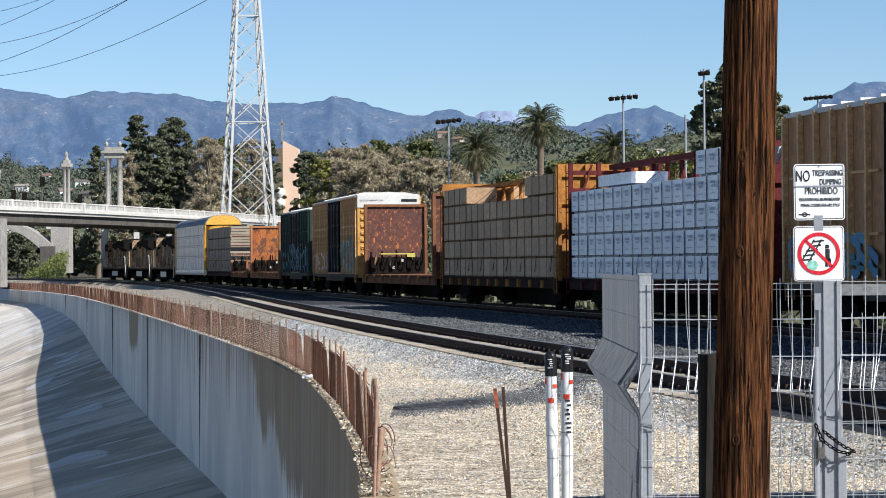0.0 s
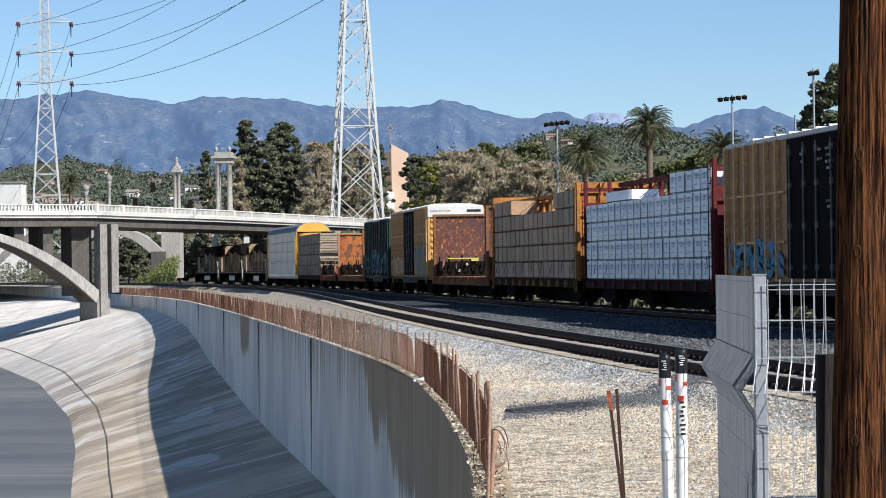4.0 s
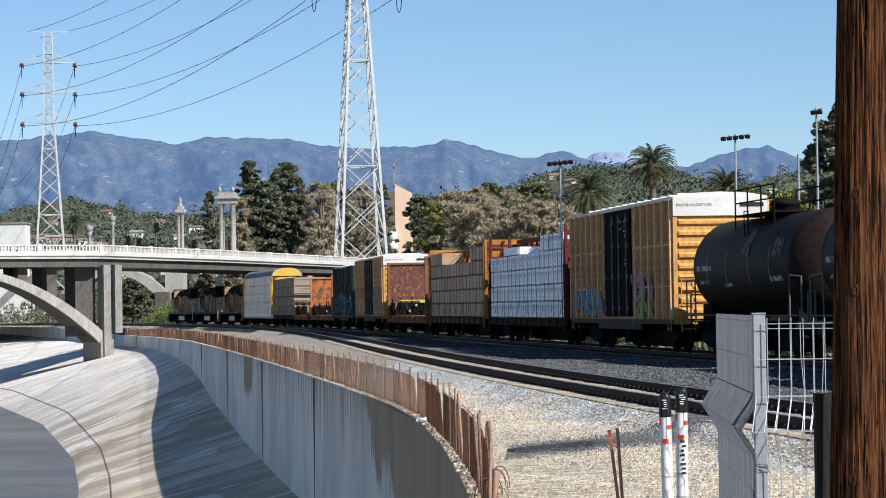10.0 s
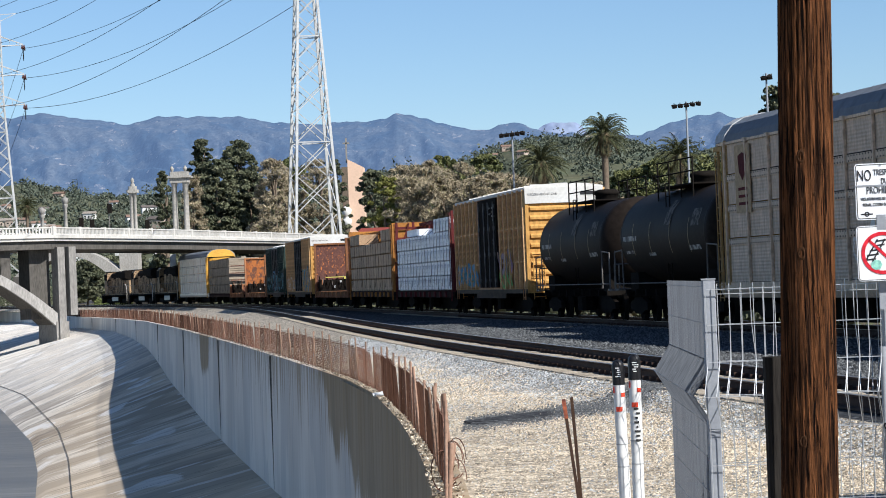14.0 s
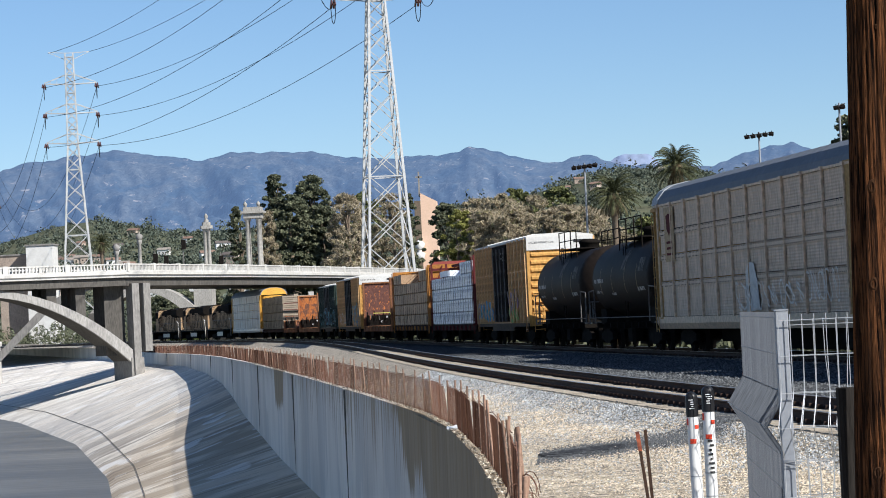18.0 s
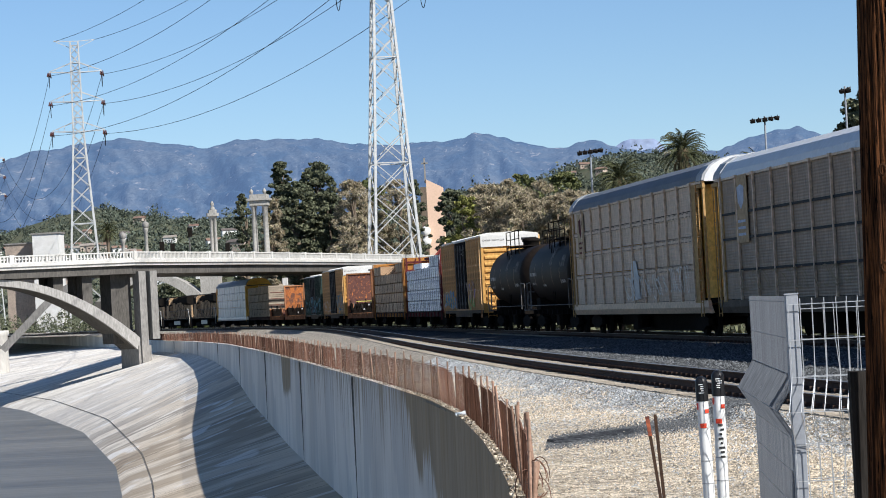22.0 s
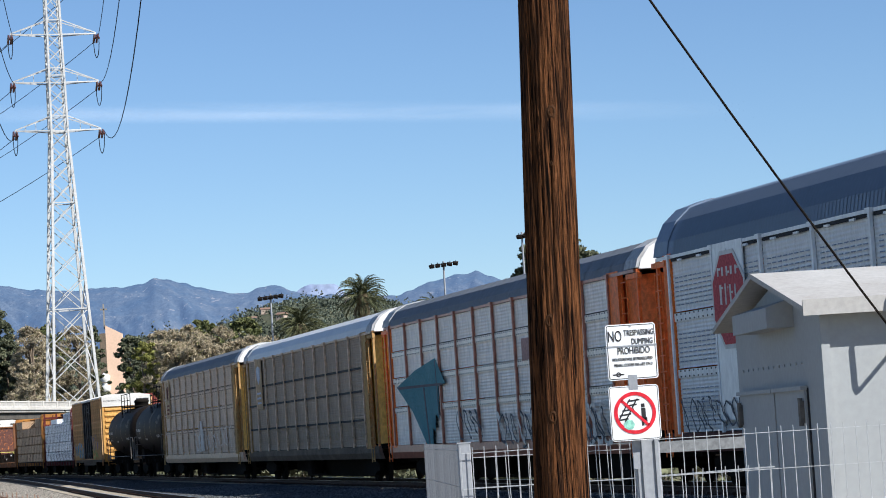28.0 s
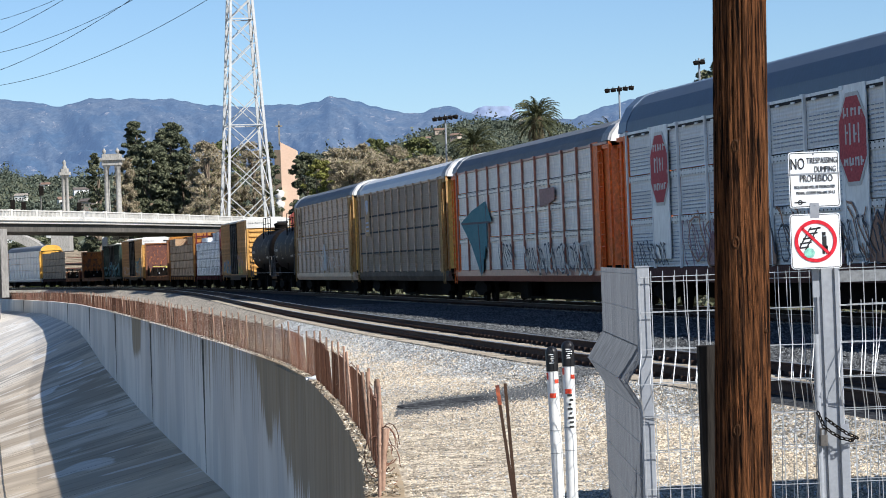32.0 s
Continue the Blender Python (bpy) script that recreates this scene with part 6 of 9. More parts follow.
def build_pole():
    t = thing("utility_pole", pose(1.265, 12.0, GROUND), "weathered brown wooden utility pole with knots and deep checks", "utility pole")
    n, hgt = 150, 7.2
    rows = []
    for k in range(121):
        z = hgt * k / 120
        r = 0.1255 - 0.0036 * z
        cx = 0.030 * z
        row = []
        for i in range(n + 1):
            a = 2 * math.pi * (i % n) / n
            q = noise.noise((math.cos(a) * 2.4, math.sin(a) * 2.4, z * 0.35)) * 0.008 + noise.noise((math.cos(a) * 9, math.sin(a) * 9, z * 0.5)) * 0.006 - 0.016 * max(0, noise.noise((math.cos(a) * 17, math.sin(a) * 17, z * 0.8 + 5)) - 0.12)
            row.append((cx + (r + q) * math.cos(a), (r + q) * math.sin(a), z))
        rows.append(row)
    s = Solid().sheet(rows)
    s.add([p for p in rows[-1][:n]], [tuple(range(n))])
    part("shaft", s, M["pole_wood"], t)
    for z, a in ((1.34, -109), (2.16, -109), (2.585, -109), (3.51, -88), (3.02, -142), (0.90, -110), (1.77, -35), (2.42, -80), (3.28, -92), (2.93, -140), (4.1, -97)):
        r = 0.1255 - 0.0036 * z
        big = 0.0145 if z in (1.34, 2.16, 2.585, 3.51) else 0.005
        an = radians(a)
        d = Vector((math.cos(an), math.sin(an), 0))
        c = Vector((0.030 * z, 0, z)) + d * (r - 0.006)
        side = Vector((-d.y, d.x, 0))

        def swirl(prof, wide, tall, bend):
            rows = [[c + d * depth + side * (rr * wide * math.cos(w)) + Vector((0, 0, rr * tall * math.sin(w) * (1 + bend * math.cos(w)))) for w in [2 * math.pi * q / 16 for q in range(17)]] for depth, rr in prof]
            return Solid().sheet(rows)
        kn = part("knot", swirl([(0, big * 1.9), (0.005, big * 1.6), (0.010, big * 1.15), (0.010, big * 0.9), (0.004, big * 0.7), (0.004, 0.0005)], 0.85, 1.45, 0.18), M["knot_rim"], t)
        part("knot_heart", swirl([(0.0045, big * 0.8), (0.0075, big * 0.5), (0.0070, 0.0005)], 0.8, 1.0, 0.0), M["knot"], kn)
    g = thing("guy_wire", None, "dark steel guy wire slanting down from the pole", "wire")
    p, q = Vector((1.36, 11.9, 4.30)), Vector((4.6, 12.0, GROUND))
    pts = [p.lerp(q, k / 12) + Vector((0, 0, -0.16 * 4 * (k / 12) * (1 - k / 12))) for k in range(13)]
    part("strand", Solid().tube(pts, 0.0055, 6), M["black"], g)
    b = thing("timber_post", pose(1.298, 12.35, GROUND), "greyed square timber standing close behind the pole", "post")
    part("baulk", Solid().box(0, 0, 0.85, 0.295, 0.16, 1.7, ch=0.015), M["shaded_timber"], b)


def fold(z):
    """How far a fence wire is bent out at this height."""
    d = abs(z - 0.84) / 0.20
    return 0.125 * (1 - d) if d < 1 else 0.0


def mesh_panel(length, step, top, seed, bend=0.0, r=0.0031, skew=0.3):
    """A welded wire panel with a v-fold, along x from 0, folded towards -y."""
    rnd = random.Random(seed)
    s = Solid()
    zs = [GROUND + 0.05, 0.1, 0.40, 0.61, 0.65, 0.72, 0.82, 0.84, 0.86, 0.96, 1.02, 1.06, 1.27, top]
    n = int(length / step)
    for i in range(n + 1):
        x = min(i * step, length)
        j = rnd.uniform(-0.006, 0.006)
        k = rnd.uniform(-bend, bend) if rnd.random() < 0.5 else 0
        pts = []
        for z in zs:
            b = k * max(0, 1 - abs(z - 0.8) / 0.5)
            pts.append((x + j + b - skew * fold(z), -fold(z) + abs(b) * 0.4, z))
        s.tube(pts, r, 4)
    for z in (-0.39, -0.2, -0.01, 0.20, 0.42, 0.635, 0.84, 1.045, 1.27, top - 0.035):
        s.bar((-skew * fold(z), -fold(z) - 0.004, z), (length - skew * fold(z), -fold(z) - 0.004, z + rnd.uniform(-bend, bend) * 0.2), r, 4)
    return s


def square_post(name, x, y, w, d, top, parent, mat):
    s = Solid().box(x, y, (GROUND - 0.05 + top) / 2, w, d, top - GROUND + 0.05, ch=0.006)
    s.box(x, y, top + 0.004, w + 0.008, d + 0.008, 0.008)
    return part(name, s, mat, parent)


def build_fence():
    f = thing("mesh_fence", None, "galvanised welded-wire security fence with a folded profile", "fence")
    square_post("corner_post", 1.212, 16.5, 0.078, 0.078, 1.545, f, M["galv"])
    p = part("wire_panel", mesh_panel(1.055, 0.0695, 1.52, 3, 0.014), M["wire"], f)
    p.matrix_basis = pose(1.19, 16.43, 0)
    p = part("wire_panel", mesh_panel(0.98, 0.0695, 1.49, 5, 0.05), M["wire"], f, "bent, loosened wire panel")
    p.matrix_basis = pose(1.27, 16.62, 0)
    p = part("wire_panel", mesh_panel(1.72, 0.0762, 1.53, 7, 0.012), M["wire"], f)
    p.matrix_basis = pose(2.40, 16.47, 0)
    square_post("post", 4.125, 16.5, 0.088, 0.088, 1.64, f, M["galv"])
    p = part("wire_panel", mesh_panel(2.4, 0.0762, 1.53, 9, 0.01), M["wire"], f)
    p.matrix_basis = pose(4.25, 16.47, 0)
    p = part("wire_panel", mesh_panel(0.72, 0.0695, 1.30, 11, 0.06), M["wire"], f, "bent, loosened wire panel")
    p.matrix_basis = pose(2.42, 16.66, 0)
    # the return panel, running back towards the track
    p = part("wire_panel", mesh_panel(4.55, 0.0508, 1.535, 13, 0.0, 0.0029, 0.0), M["galv_shaded"], f, "close-set upright wires seen edge-on")
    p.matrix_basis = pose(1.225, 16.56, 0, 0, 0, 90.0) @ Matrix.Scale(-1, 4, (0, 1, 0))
    part("top_rail", Solid().box(2.70, 16.9, 1.44, 0.60, 0.05, 0.07), M["galv_rail"], f)
    # gate post with a welded flange, chain and lock
    g = thing("sign_post", None, "wide galvanised steel post carrying two signs", "sign post")
    s = Solid().box(2.333, 16.52, 0.5, 0.15, 0.10, 2.0, ch=0.008).box(2.30, 16.465, 0.5, 0.012, 0.016, 2.0).box(2.385, 16.465, 0.5, 0.02, 0.016, 2.0)
    part("channel", s, M["galv"], g)
    part("sleeve", Solid().box(2.40, 16.46, 0.0, 0.055, 0.02, 1.1, ch=0.004), M["galv"], g)
    part("bracket", Solid().box(2.253, 16.36, 1.85, 0.055, 0.03, 0.09).box(2.253, 16.42, 1.7, 0.04, 0.03, 0.75), M["galv"], g)
    part("hinge_pipe", Solid().bar((2.245, 16.45, GROUND), (2.245, 16.45, 1.1), 0.02, 10), M["galv"], g)
    c = thing("chain", None, "dark chain with a padlock looped round the gate post", "chain")
    pts = [(2.24, 16.42, 0.62), (2.27, 16.40, 0.54), (2.32, 16.385, 0.50), (2.37, 16.385, 0.47), (2.43, 16.395, 0.455), (2.46, 16.41, 0.47), (2.40, 16.39, 0.50), (2.33, 16.38, 0.55), (2.27, 16.39, 0.60)]
    k = 0
    for a, b in zip(pts, pts[1:]):
        a, b = Vector(a), Vector(b)
        m = max(2, int((b - a).length / 0.026))
        for i in range(m):
            o, d = a.lerp(b, i / m), (b - a).normalized()
            u = d.orthogonal().normalized() if k % 2 else d.cross(d.orthogonal()).normalized()
            ring = [o + d * (0.019 * math.cos(w)) + u * (0.010 * math.sin(w)) for w in [2 * math.pi * q / 8 for q in range(9)]]
            part("link", Solid().tube(ring, 0.0042, 5), M["black"], c)
            k += 1
    part("padlock", Solid().box(2.262, 16.40, 0.46, 0.05, 0.03, 0.065, ch=0.008).tube([(2.247, 16.40, 0.49), (2.247, 16.40, 0.53), (2.277, 16.40, 0.53), (2.277, 16.40, 0.49)], 0.006), M["steel_dull"], c)


def plate(w, h, r, th=0.004):
    pts = []
    for cx, cz, a0 in ((w / 2 - r, h / 2 - r, 0), (-w / 2 + r, h / 2 - r, 90), (-w / 2 + r, -h / 2 + r, 180), (w / 2 - r, -h / 2 + r, 270)):
        for k in range(5):
            a = radians(a0 + 22.5 * k)
            pts.append((cx + r * math.cos(a), cz + r * math.sin(a)))
    return pts


def ring_plate(r0, r1, y0, y1, n=48):
    s = Solid()
    rows = [[(r0 * math.cos(2 * math.pi * i / n), y0, r0 * math.sin(2 * math.pi * i / n)) for i in range(n + 1)], [(r0 * math.cos(2 * math.pi * i / n), y1, r0 * math.sin(2 * math.pi * i / n)) for i in range(n + 1)], [(r1 * math.cos(2 * math.pi * i / n), y1, r1 * math.sin(2 * math.pi * i / n)) for i in range(n + 1)], [(r1 * math.cos(2 * math.pi * i / n), y0, r1 * math.sin(2 * math.pi * i / n)) for i in range(n + 1)]]
    return s.sheet(rows + rows[:1], smooth=False)


def border(w, h, r, line, y0, y1):
    a, b = plate(w, h, r), plate(w - 2 * line, h - 2 * line, max(r - line, 0.004))
    a, b = a + a[:1], b + b[:1]
    return Solid().sheet([[(x, y0, z) for x, z in b], [(x, y1, z) for x, z in b], [(x, y1, z) for x, z in a], [(x, y0, z) for x, z in a], [(x, y0, z) for x, z in b]], smooth=False)


def build_signs():
    w, h = 0.306, 0.338
    s = thing("warning_sign", pose(2.2585, 16.35, 2.036, 0, -0.3, 0), "white metal no trespassing sign with black lettering", "sign")
    part("plate", Solid().prism(plate(w, h, 0.018), -0.003, 0.003), M["sign_white"], s)
    part("border_line", border(w - 0.012, h - 0.012, 0.014, 0.004, -0.0045, -0.003), M["print_black"], s)

    def line(text, size, x, z, wid=None):
        o = writing(s, text, size, Matrix.Translation((x, -0.0045, z)) @ REAR, M["print_black"])
        if wid:
            o.matrix_basis = o.matrix_basis @ Matrix.Diagonal((wid / max(o.dimensions.x, 0.001), 1, 1, 1))
        return o

    line("NO", 0.094, -0.142, 0.066, 0.082)
    line("TRESPASSING", 0.05, -0.042, 0.098, 0.182)
    line("DUMPING", 0.05, 0.002, 0.045, 0.128)
    line("PROHIBIDO", 0.058, -0.088, -0.012, 0.196)
    line("VIOLATORS WILL BE PROSECUTED", 0.025, -0.122, -0.052, 0.246)
    line("PENAL CODES 555-602 374.3", 0.025, -0.112, -0.087, 0.232)
    part("strap_line", Solid().box(0, -0.0055, 0.036, w + 0.006, 0.003, 0.008), M["galv"], s)
    part("emblem", ring_plate(0.008, 0.015, -0.0045, -0.003, 20).box(0, -0.0038, 0, 0.07, 0.0015, 0.008), M["print_black"], s).matrix_basis = pose(-0.09, 0, -0.135)
    for x, z in ((0, 0.155), (0, -0.155)):
        part("bolt", Solid().lathe([(0, 0.006), (0.004, 0.005)], (x, -0.003, z), (x, -0.01, z), 8), M["galv"], s)
    w2, h2 = 0.305, 0.332
    q = thing("warning_sign", pose(2.2535, 16.35, 1.665, 0, -0.3, 0), "white metal prohibition sign, red ring over a track symbol", "sign")
    part("plate", Solid().prism(plate(w2, h2, 0.022), -0.003, 0.003), M["sign_white"], q)
    part("border_line", border(w2 - 0.01, h2 - 0.01, 0.018, 0.003, -0.0045, -0.003), M["print_black"], q)
    part("ring", ring_plate(0.106, 0.128, -0.0062, -0.003), M["sign_red"], q)
    part("slash", Solid().box(0, -0.0056, 0, 0.222, 0.0012, 0.017), M["sign_red"], q).matrix_basis = pose(0, 0, 0, 0, 45, 0)
    tr = Solid()
    for off in (-0.022, 0.022):
        tr.add([(-0.09 + off, -0.0045, -0.05), (-0.08 + off, -0.0045, -0.05), (0.0 + off, -0.0045, 0.085), (-0.01 + off, -0.0045, 0.085)], [(0, 1, 2, 3)])
    for k in range(5):
        z = -0.04 + k * 0.028
        x = -0.085 + 0.09 * (z + 0.05) / 0.135
        tr.add([(x - 0.036, -0.0047, z - 0.006), (x + 0.036, -0.0047, z + 0.002), (x + 0.036, -0.0047, z + 0.012), (x - 0.036, -0.0047, z + 0.004)], [(0, 1, 2, 3)])
    part("track_symbol", tr, M["print_black"], q)
    part("symbol_bar", Solid().box(0.052, -0.0042, -0.01, 0.026, 0.0014, 0.075, ch=0).box(0.045, -0.0042, -0.055, 0.014, 0.0014, 0.05).box(0.065, -0.0042, -0.055, 0.014, 0.0014, 0.05).box(0.05, -0.0042, 0.042, 0.022, 0.0014, 0.022), M["print_black"], q)
    part("sticker", Solid().prism([(0.035 * math.cos(a) - 0.04, 0.032 * math.sin(a) - 0.07) for a in [2 * math.pi * k / 7 for k in range(7)]], -0.007, -0.0062), M["sticker_green"], q)


def build_cabinet():
    x0, x1, y0, y1, ze, zp = 3.88, 6.6, 18.5, 22.0, 2.31, 2.62
    c = thing("signal_cabinet", None, "pale grey metal railway equipment shed with a gabled roof", "equipment shed")
    yr = (y0 + y1) / 2
    part("body", Solid().prism([(y0, GROUND - 0.05), (y0, ze - 0.02), (yr, zp - 0.06), (y1, ze - 0.02), (y1, GROUND - 0.05)], x0, x1, "x"), M["cabinet"], c)
    o = 0.16
    rf = Solid()
    for ys, ye in ((y0 - 0.16, yr), (y1 + 0.16, yr)):
        zs = ze - 0.03
        rf.add([(x0 - o, ys, zs), (x1 + o, ys, zs), (x1 + o, ye, zp), (x0 - o, ye, zp), (x0 - o, ys, zs + 0.04), (x1 + o, ys, zs + 0.04), (x1 + o, ye, zp + 0.04), (x0 - o, ye, zp + 0.04)], [(0, 1, 2, 3), (4, 5, 6, 7), (0, 1, 5, 4), (1, 2, 6, 5), (2, 3, 7, 6), (3, 0, 4, 7)])
    part("roof", rf, M["cabinet_roof"], c)
    part("fascia", Solid().box((x0 + x1) / 2, y0 - 0.165, ze + 0.0, x1 - x0 + 2 * o, 0.02, 0.11), M["cabinet_roof"], c)
    part("corner_trim", Solid().box(x0 + 0.01, y0 + 0.01, 0.9, 0.06, 0.06, 2.85), M["cabinet"], c)
    # double doors on the gable side
    for ya, yb in ((19.15, 20.32), (20.34, 21.85)):
        d = part("door", Solid().box(x0 - 0.012, (ya + yb) / 2, 0.68, 0.03, yb - ya - 0.03, 2.15), M["cabinet"], c)
        for q in (ya, yb):
            part("door_gap", Solid().box(x0 - 0.004, q, 0.68, 0.012, 0.03, 2.18), M["print_black"], d)
        part("door_lip", Solid().box(x0 - 0.03, (ya + yb) / 2, 1.77, 0.05, yb - ya, 0.03), M["cabinet"], d)
        for z in (1.6, 0.1):
            ye = ya + 0.08 if ya < 20 else yb - 0.08
            part("hinge", Solid().box(x0 - 0.035, ye, z, 0.05, 0.06, 0.16).bar((x0 - 0.05, ye, z - 0.1), (x0 - 0.05, ye, z + 0.1), 0.018, 8), M["steel_dull"], d)
        yh = yb - 0.18 if ya < 20 else ya + 0.18
        hd = Solid()
        hd.tube([(x0 - 0.03, yh, 0.58), (x0 - 0.09, yh, 0.55), (x0 - 0.10, yh, 0.38), (x0 - 0.08, yh, 0.2), (x0 - 0.03, yh + 0.02, 0.12)], 0.018, 8)
        hd.box(x0 - 0.035, yh, 0.42, 0.04, 0.14, 0.3)
        part("door_handle", hd, M["steel_dull"], d)
    part("vent_hood", Solid().add([(x0, 19.5, 2.22), (x0, 20.95, 2.22), (x0, 20.95, 2.43), (x0, 19.5, 2.43), (x0 - 0.2, 19.5, 2.22), (x0 - 0.2, 20.95, 2.22), (x0 - 0.2, 20.95, 2.37), (x0 - 0.2, 19.5, 2.37)], [(0, 1, 2, 3), (4, 5, 6, 7), (0, 1, 5, 4), (1, 2, 6, 5), (2, 3, 7, 6), (3, 0, 4, 7)]), M["cabinet"], c)
    seam = Solid()
    for x in (4.34, 5.6):
        seam.box(x, y0 - 0.006, 0.9, 0.012, 0.014, 2.8)
    part("panel_seam", seam, M["steel_dull"], c)
    # bracket of white pipe on the sunny side
    part("pipe_bracket", Solid().tube([(4.335, y0, 2.34), (4.335, y0 - 0.2, 2.36), (4.355, y0 - 0.23, 2.30), (4.36, y0 - 0.23, 2.04), (4.34, y0 - 0.2, 1.97), (4.335, y0, 1.96)], 0.014, 8), M["pvc_white"], c)
    rv = Solid()
    for k in range(12):
        rv.box(x0 - 0.004, 19.3 + k * 0.22, 1.95, 0.008, 0.02, 0.02)
    part("rivet_row", rv, M["cabinet"], c)


def build_markers():
    for x, y, top, blk, lean in ((0.817, 20.5, 0.955, 0.19, -0.9), (0.890, 20.0, 1.008, 0.19, 0.3)):
        m = thing("marker_post", pose(x, y, GROUND, 0, lean, 0), "white plastic pipe marker with a black domed cap", "marker post", "pipe markers")
        h = top - GROUND
        r = 0.0435
        part("pipe", Solid().lathe([(0, r), (h - blk + 0.11, r)], (0, 0, -0.1), (0, 0, 1), 24), M["pvc_white"], m)
        dome = [(h - blk, r + 0.003), (h - 0.05, r + 0.003)] + [(h - 0.05 + 0.05 * math.sin(a), (r + 0.003) * math.cos(a)) for a in [k * math.pi / 12 for k in range(1, 6)]] + [(h, 0.003)]
        part("cap", Solid().lathe(dome, (0, 0, 0), (0, 0, 1), 24), M["pvc_black"], m, "black domed cap with scribbles")
        rnd = random.Random(int(x * 1000))

        def band(z, a0, a1, hh, mat, nm):
            st = Solid().sheet([[((r + 0.0045) * math.cos(a0 + (a1 - a0) * k / 5), (r + 0.0045) * math.sin(a0 + (a1 - a0) * k / 5), z + q) for k in range(6)] for q in (0, hh)])
            part(nm, st, mat, m)
        zt = h - blk
        band(zt - 0.09, radians(-75), radians(-30), 0.03, M["red_tape"], "tape")
        band(zt - 0.20, radians(-130), radians(-70), 0.035, M["red_tape"], "tape")
        band(zt - 0.06, radians(-165), radians(-140), 0.05, M["red_tape"], "tape")
        if x > 0.85:
            for k in range(8):
                band(zt - 0.22 - k * 0.033, radians(-95 + rnd.uniform(-18, 6)), radians(-70 + rnd.uniform(-5, 20)), 0.016, M["marker_ink"], "ink_mark")
        for k in range(5):
            band(h - 0.13 + k * 0.016, radians(-100 + rnd.uniform(-25, 10)), radians(-75 + rnd.uniform(-5, 25)), 0.007, M["pvc_white"], "scribble")
        for z in (zt - 0.45, zt - 0.62):
            band(z, radians(-170), radians(-10), 0.006, M["cabinet"], "joint_line")
    s = thing("steel_stake", None, "pair of thin rusty steel stakes leaning apart", "stake")
    for a, b, tip in (((0.525, 22, GROUND), (0.402, 22, 0.60), 1), ((0.528, 22.05, GROUND), (0.468, 22.05, 0.615), 0)):
        a, b = Vector(a), Vector(b)
        part("bar", Solid().rod(a, b, 0.026), M["rail_dark"], s)
        if tip:
            part("painted_tip", Solid().rod(a.lerp(b, 0.86), a.lerp(b, 1.004), 0.031), M["red_tape_old"], s)


M["rail_dark"] = surf("rail_dark", (0.045, 0.03, 0.025), (0.075, 0.045, 0.03), 0.8, scale=6, bump=0.1)
M["red_tape_old"] = surf("red_tape_old", (0.42, 0.12, 0.06), (0.12, 0.05, 0.04), 0.7, scale=12, contrast=1.2, bump=0.1)
build_pole()
build_fence()
build_signs()
build_cabinet()
build_markers()


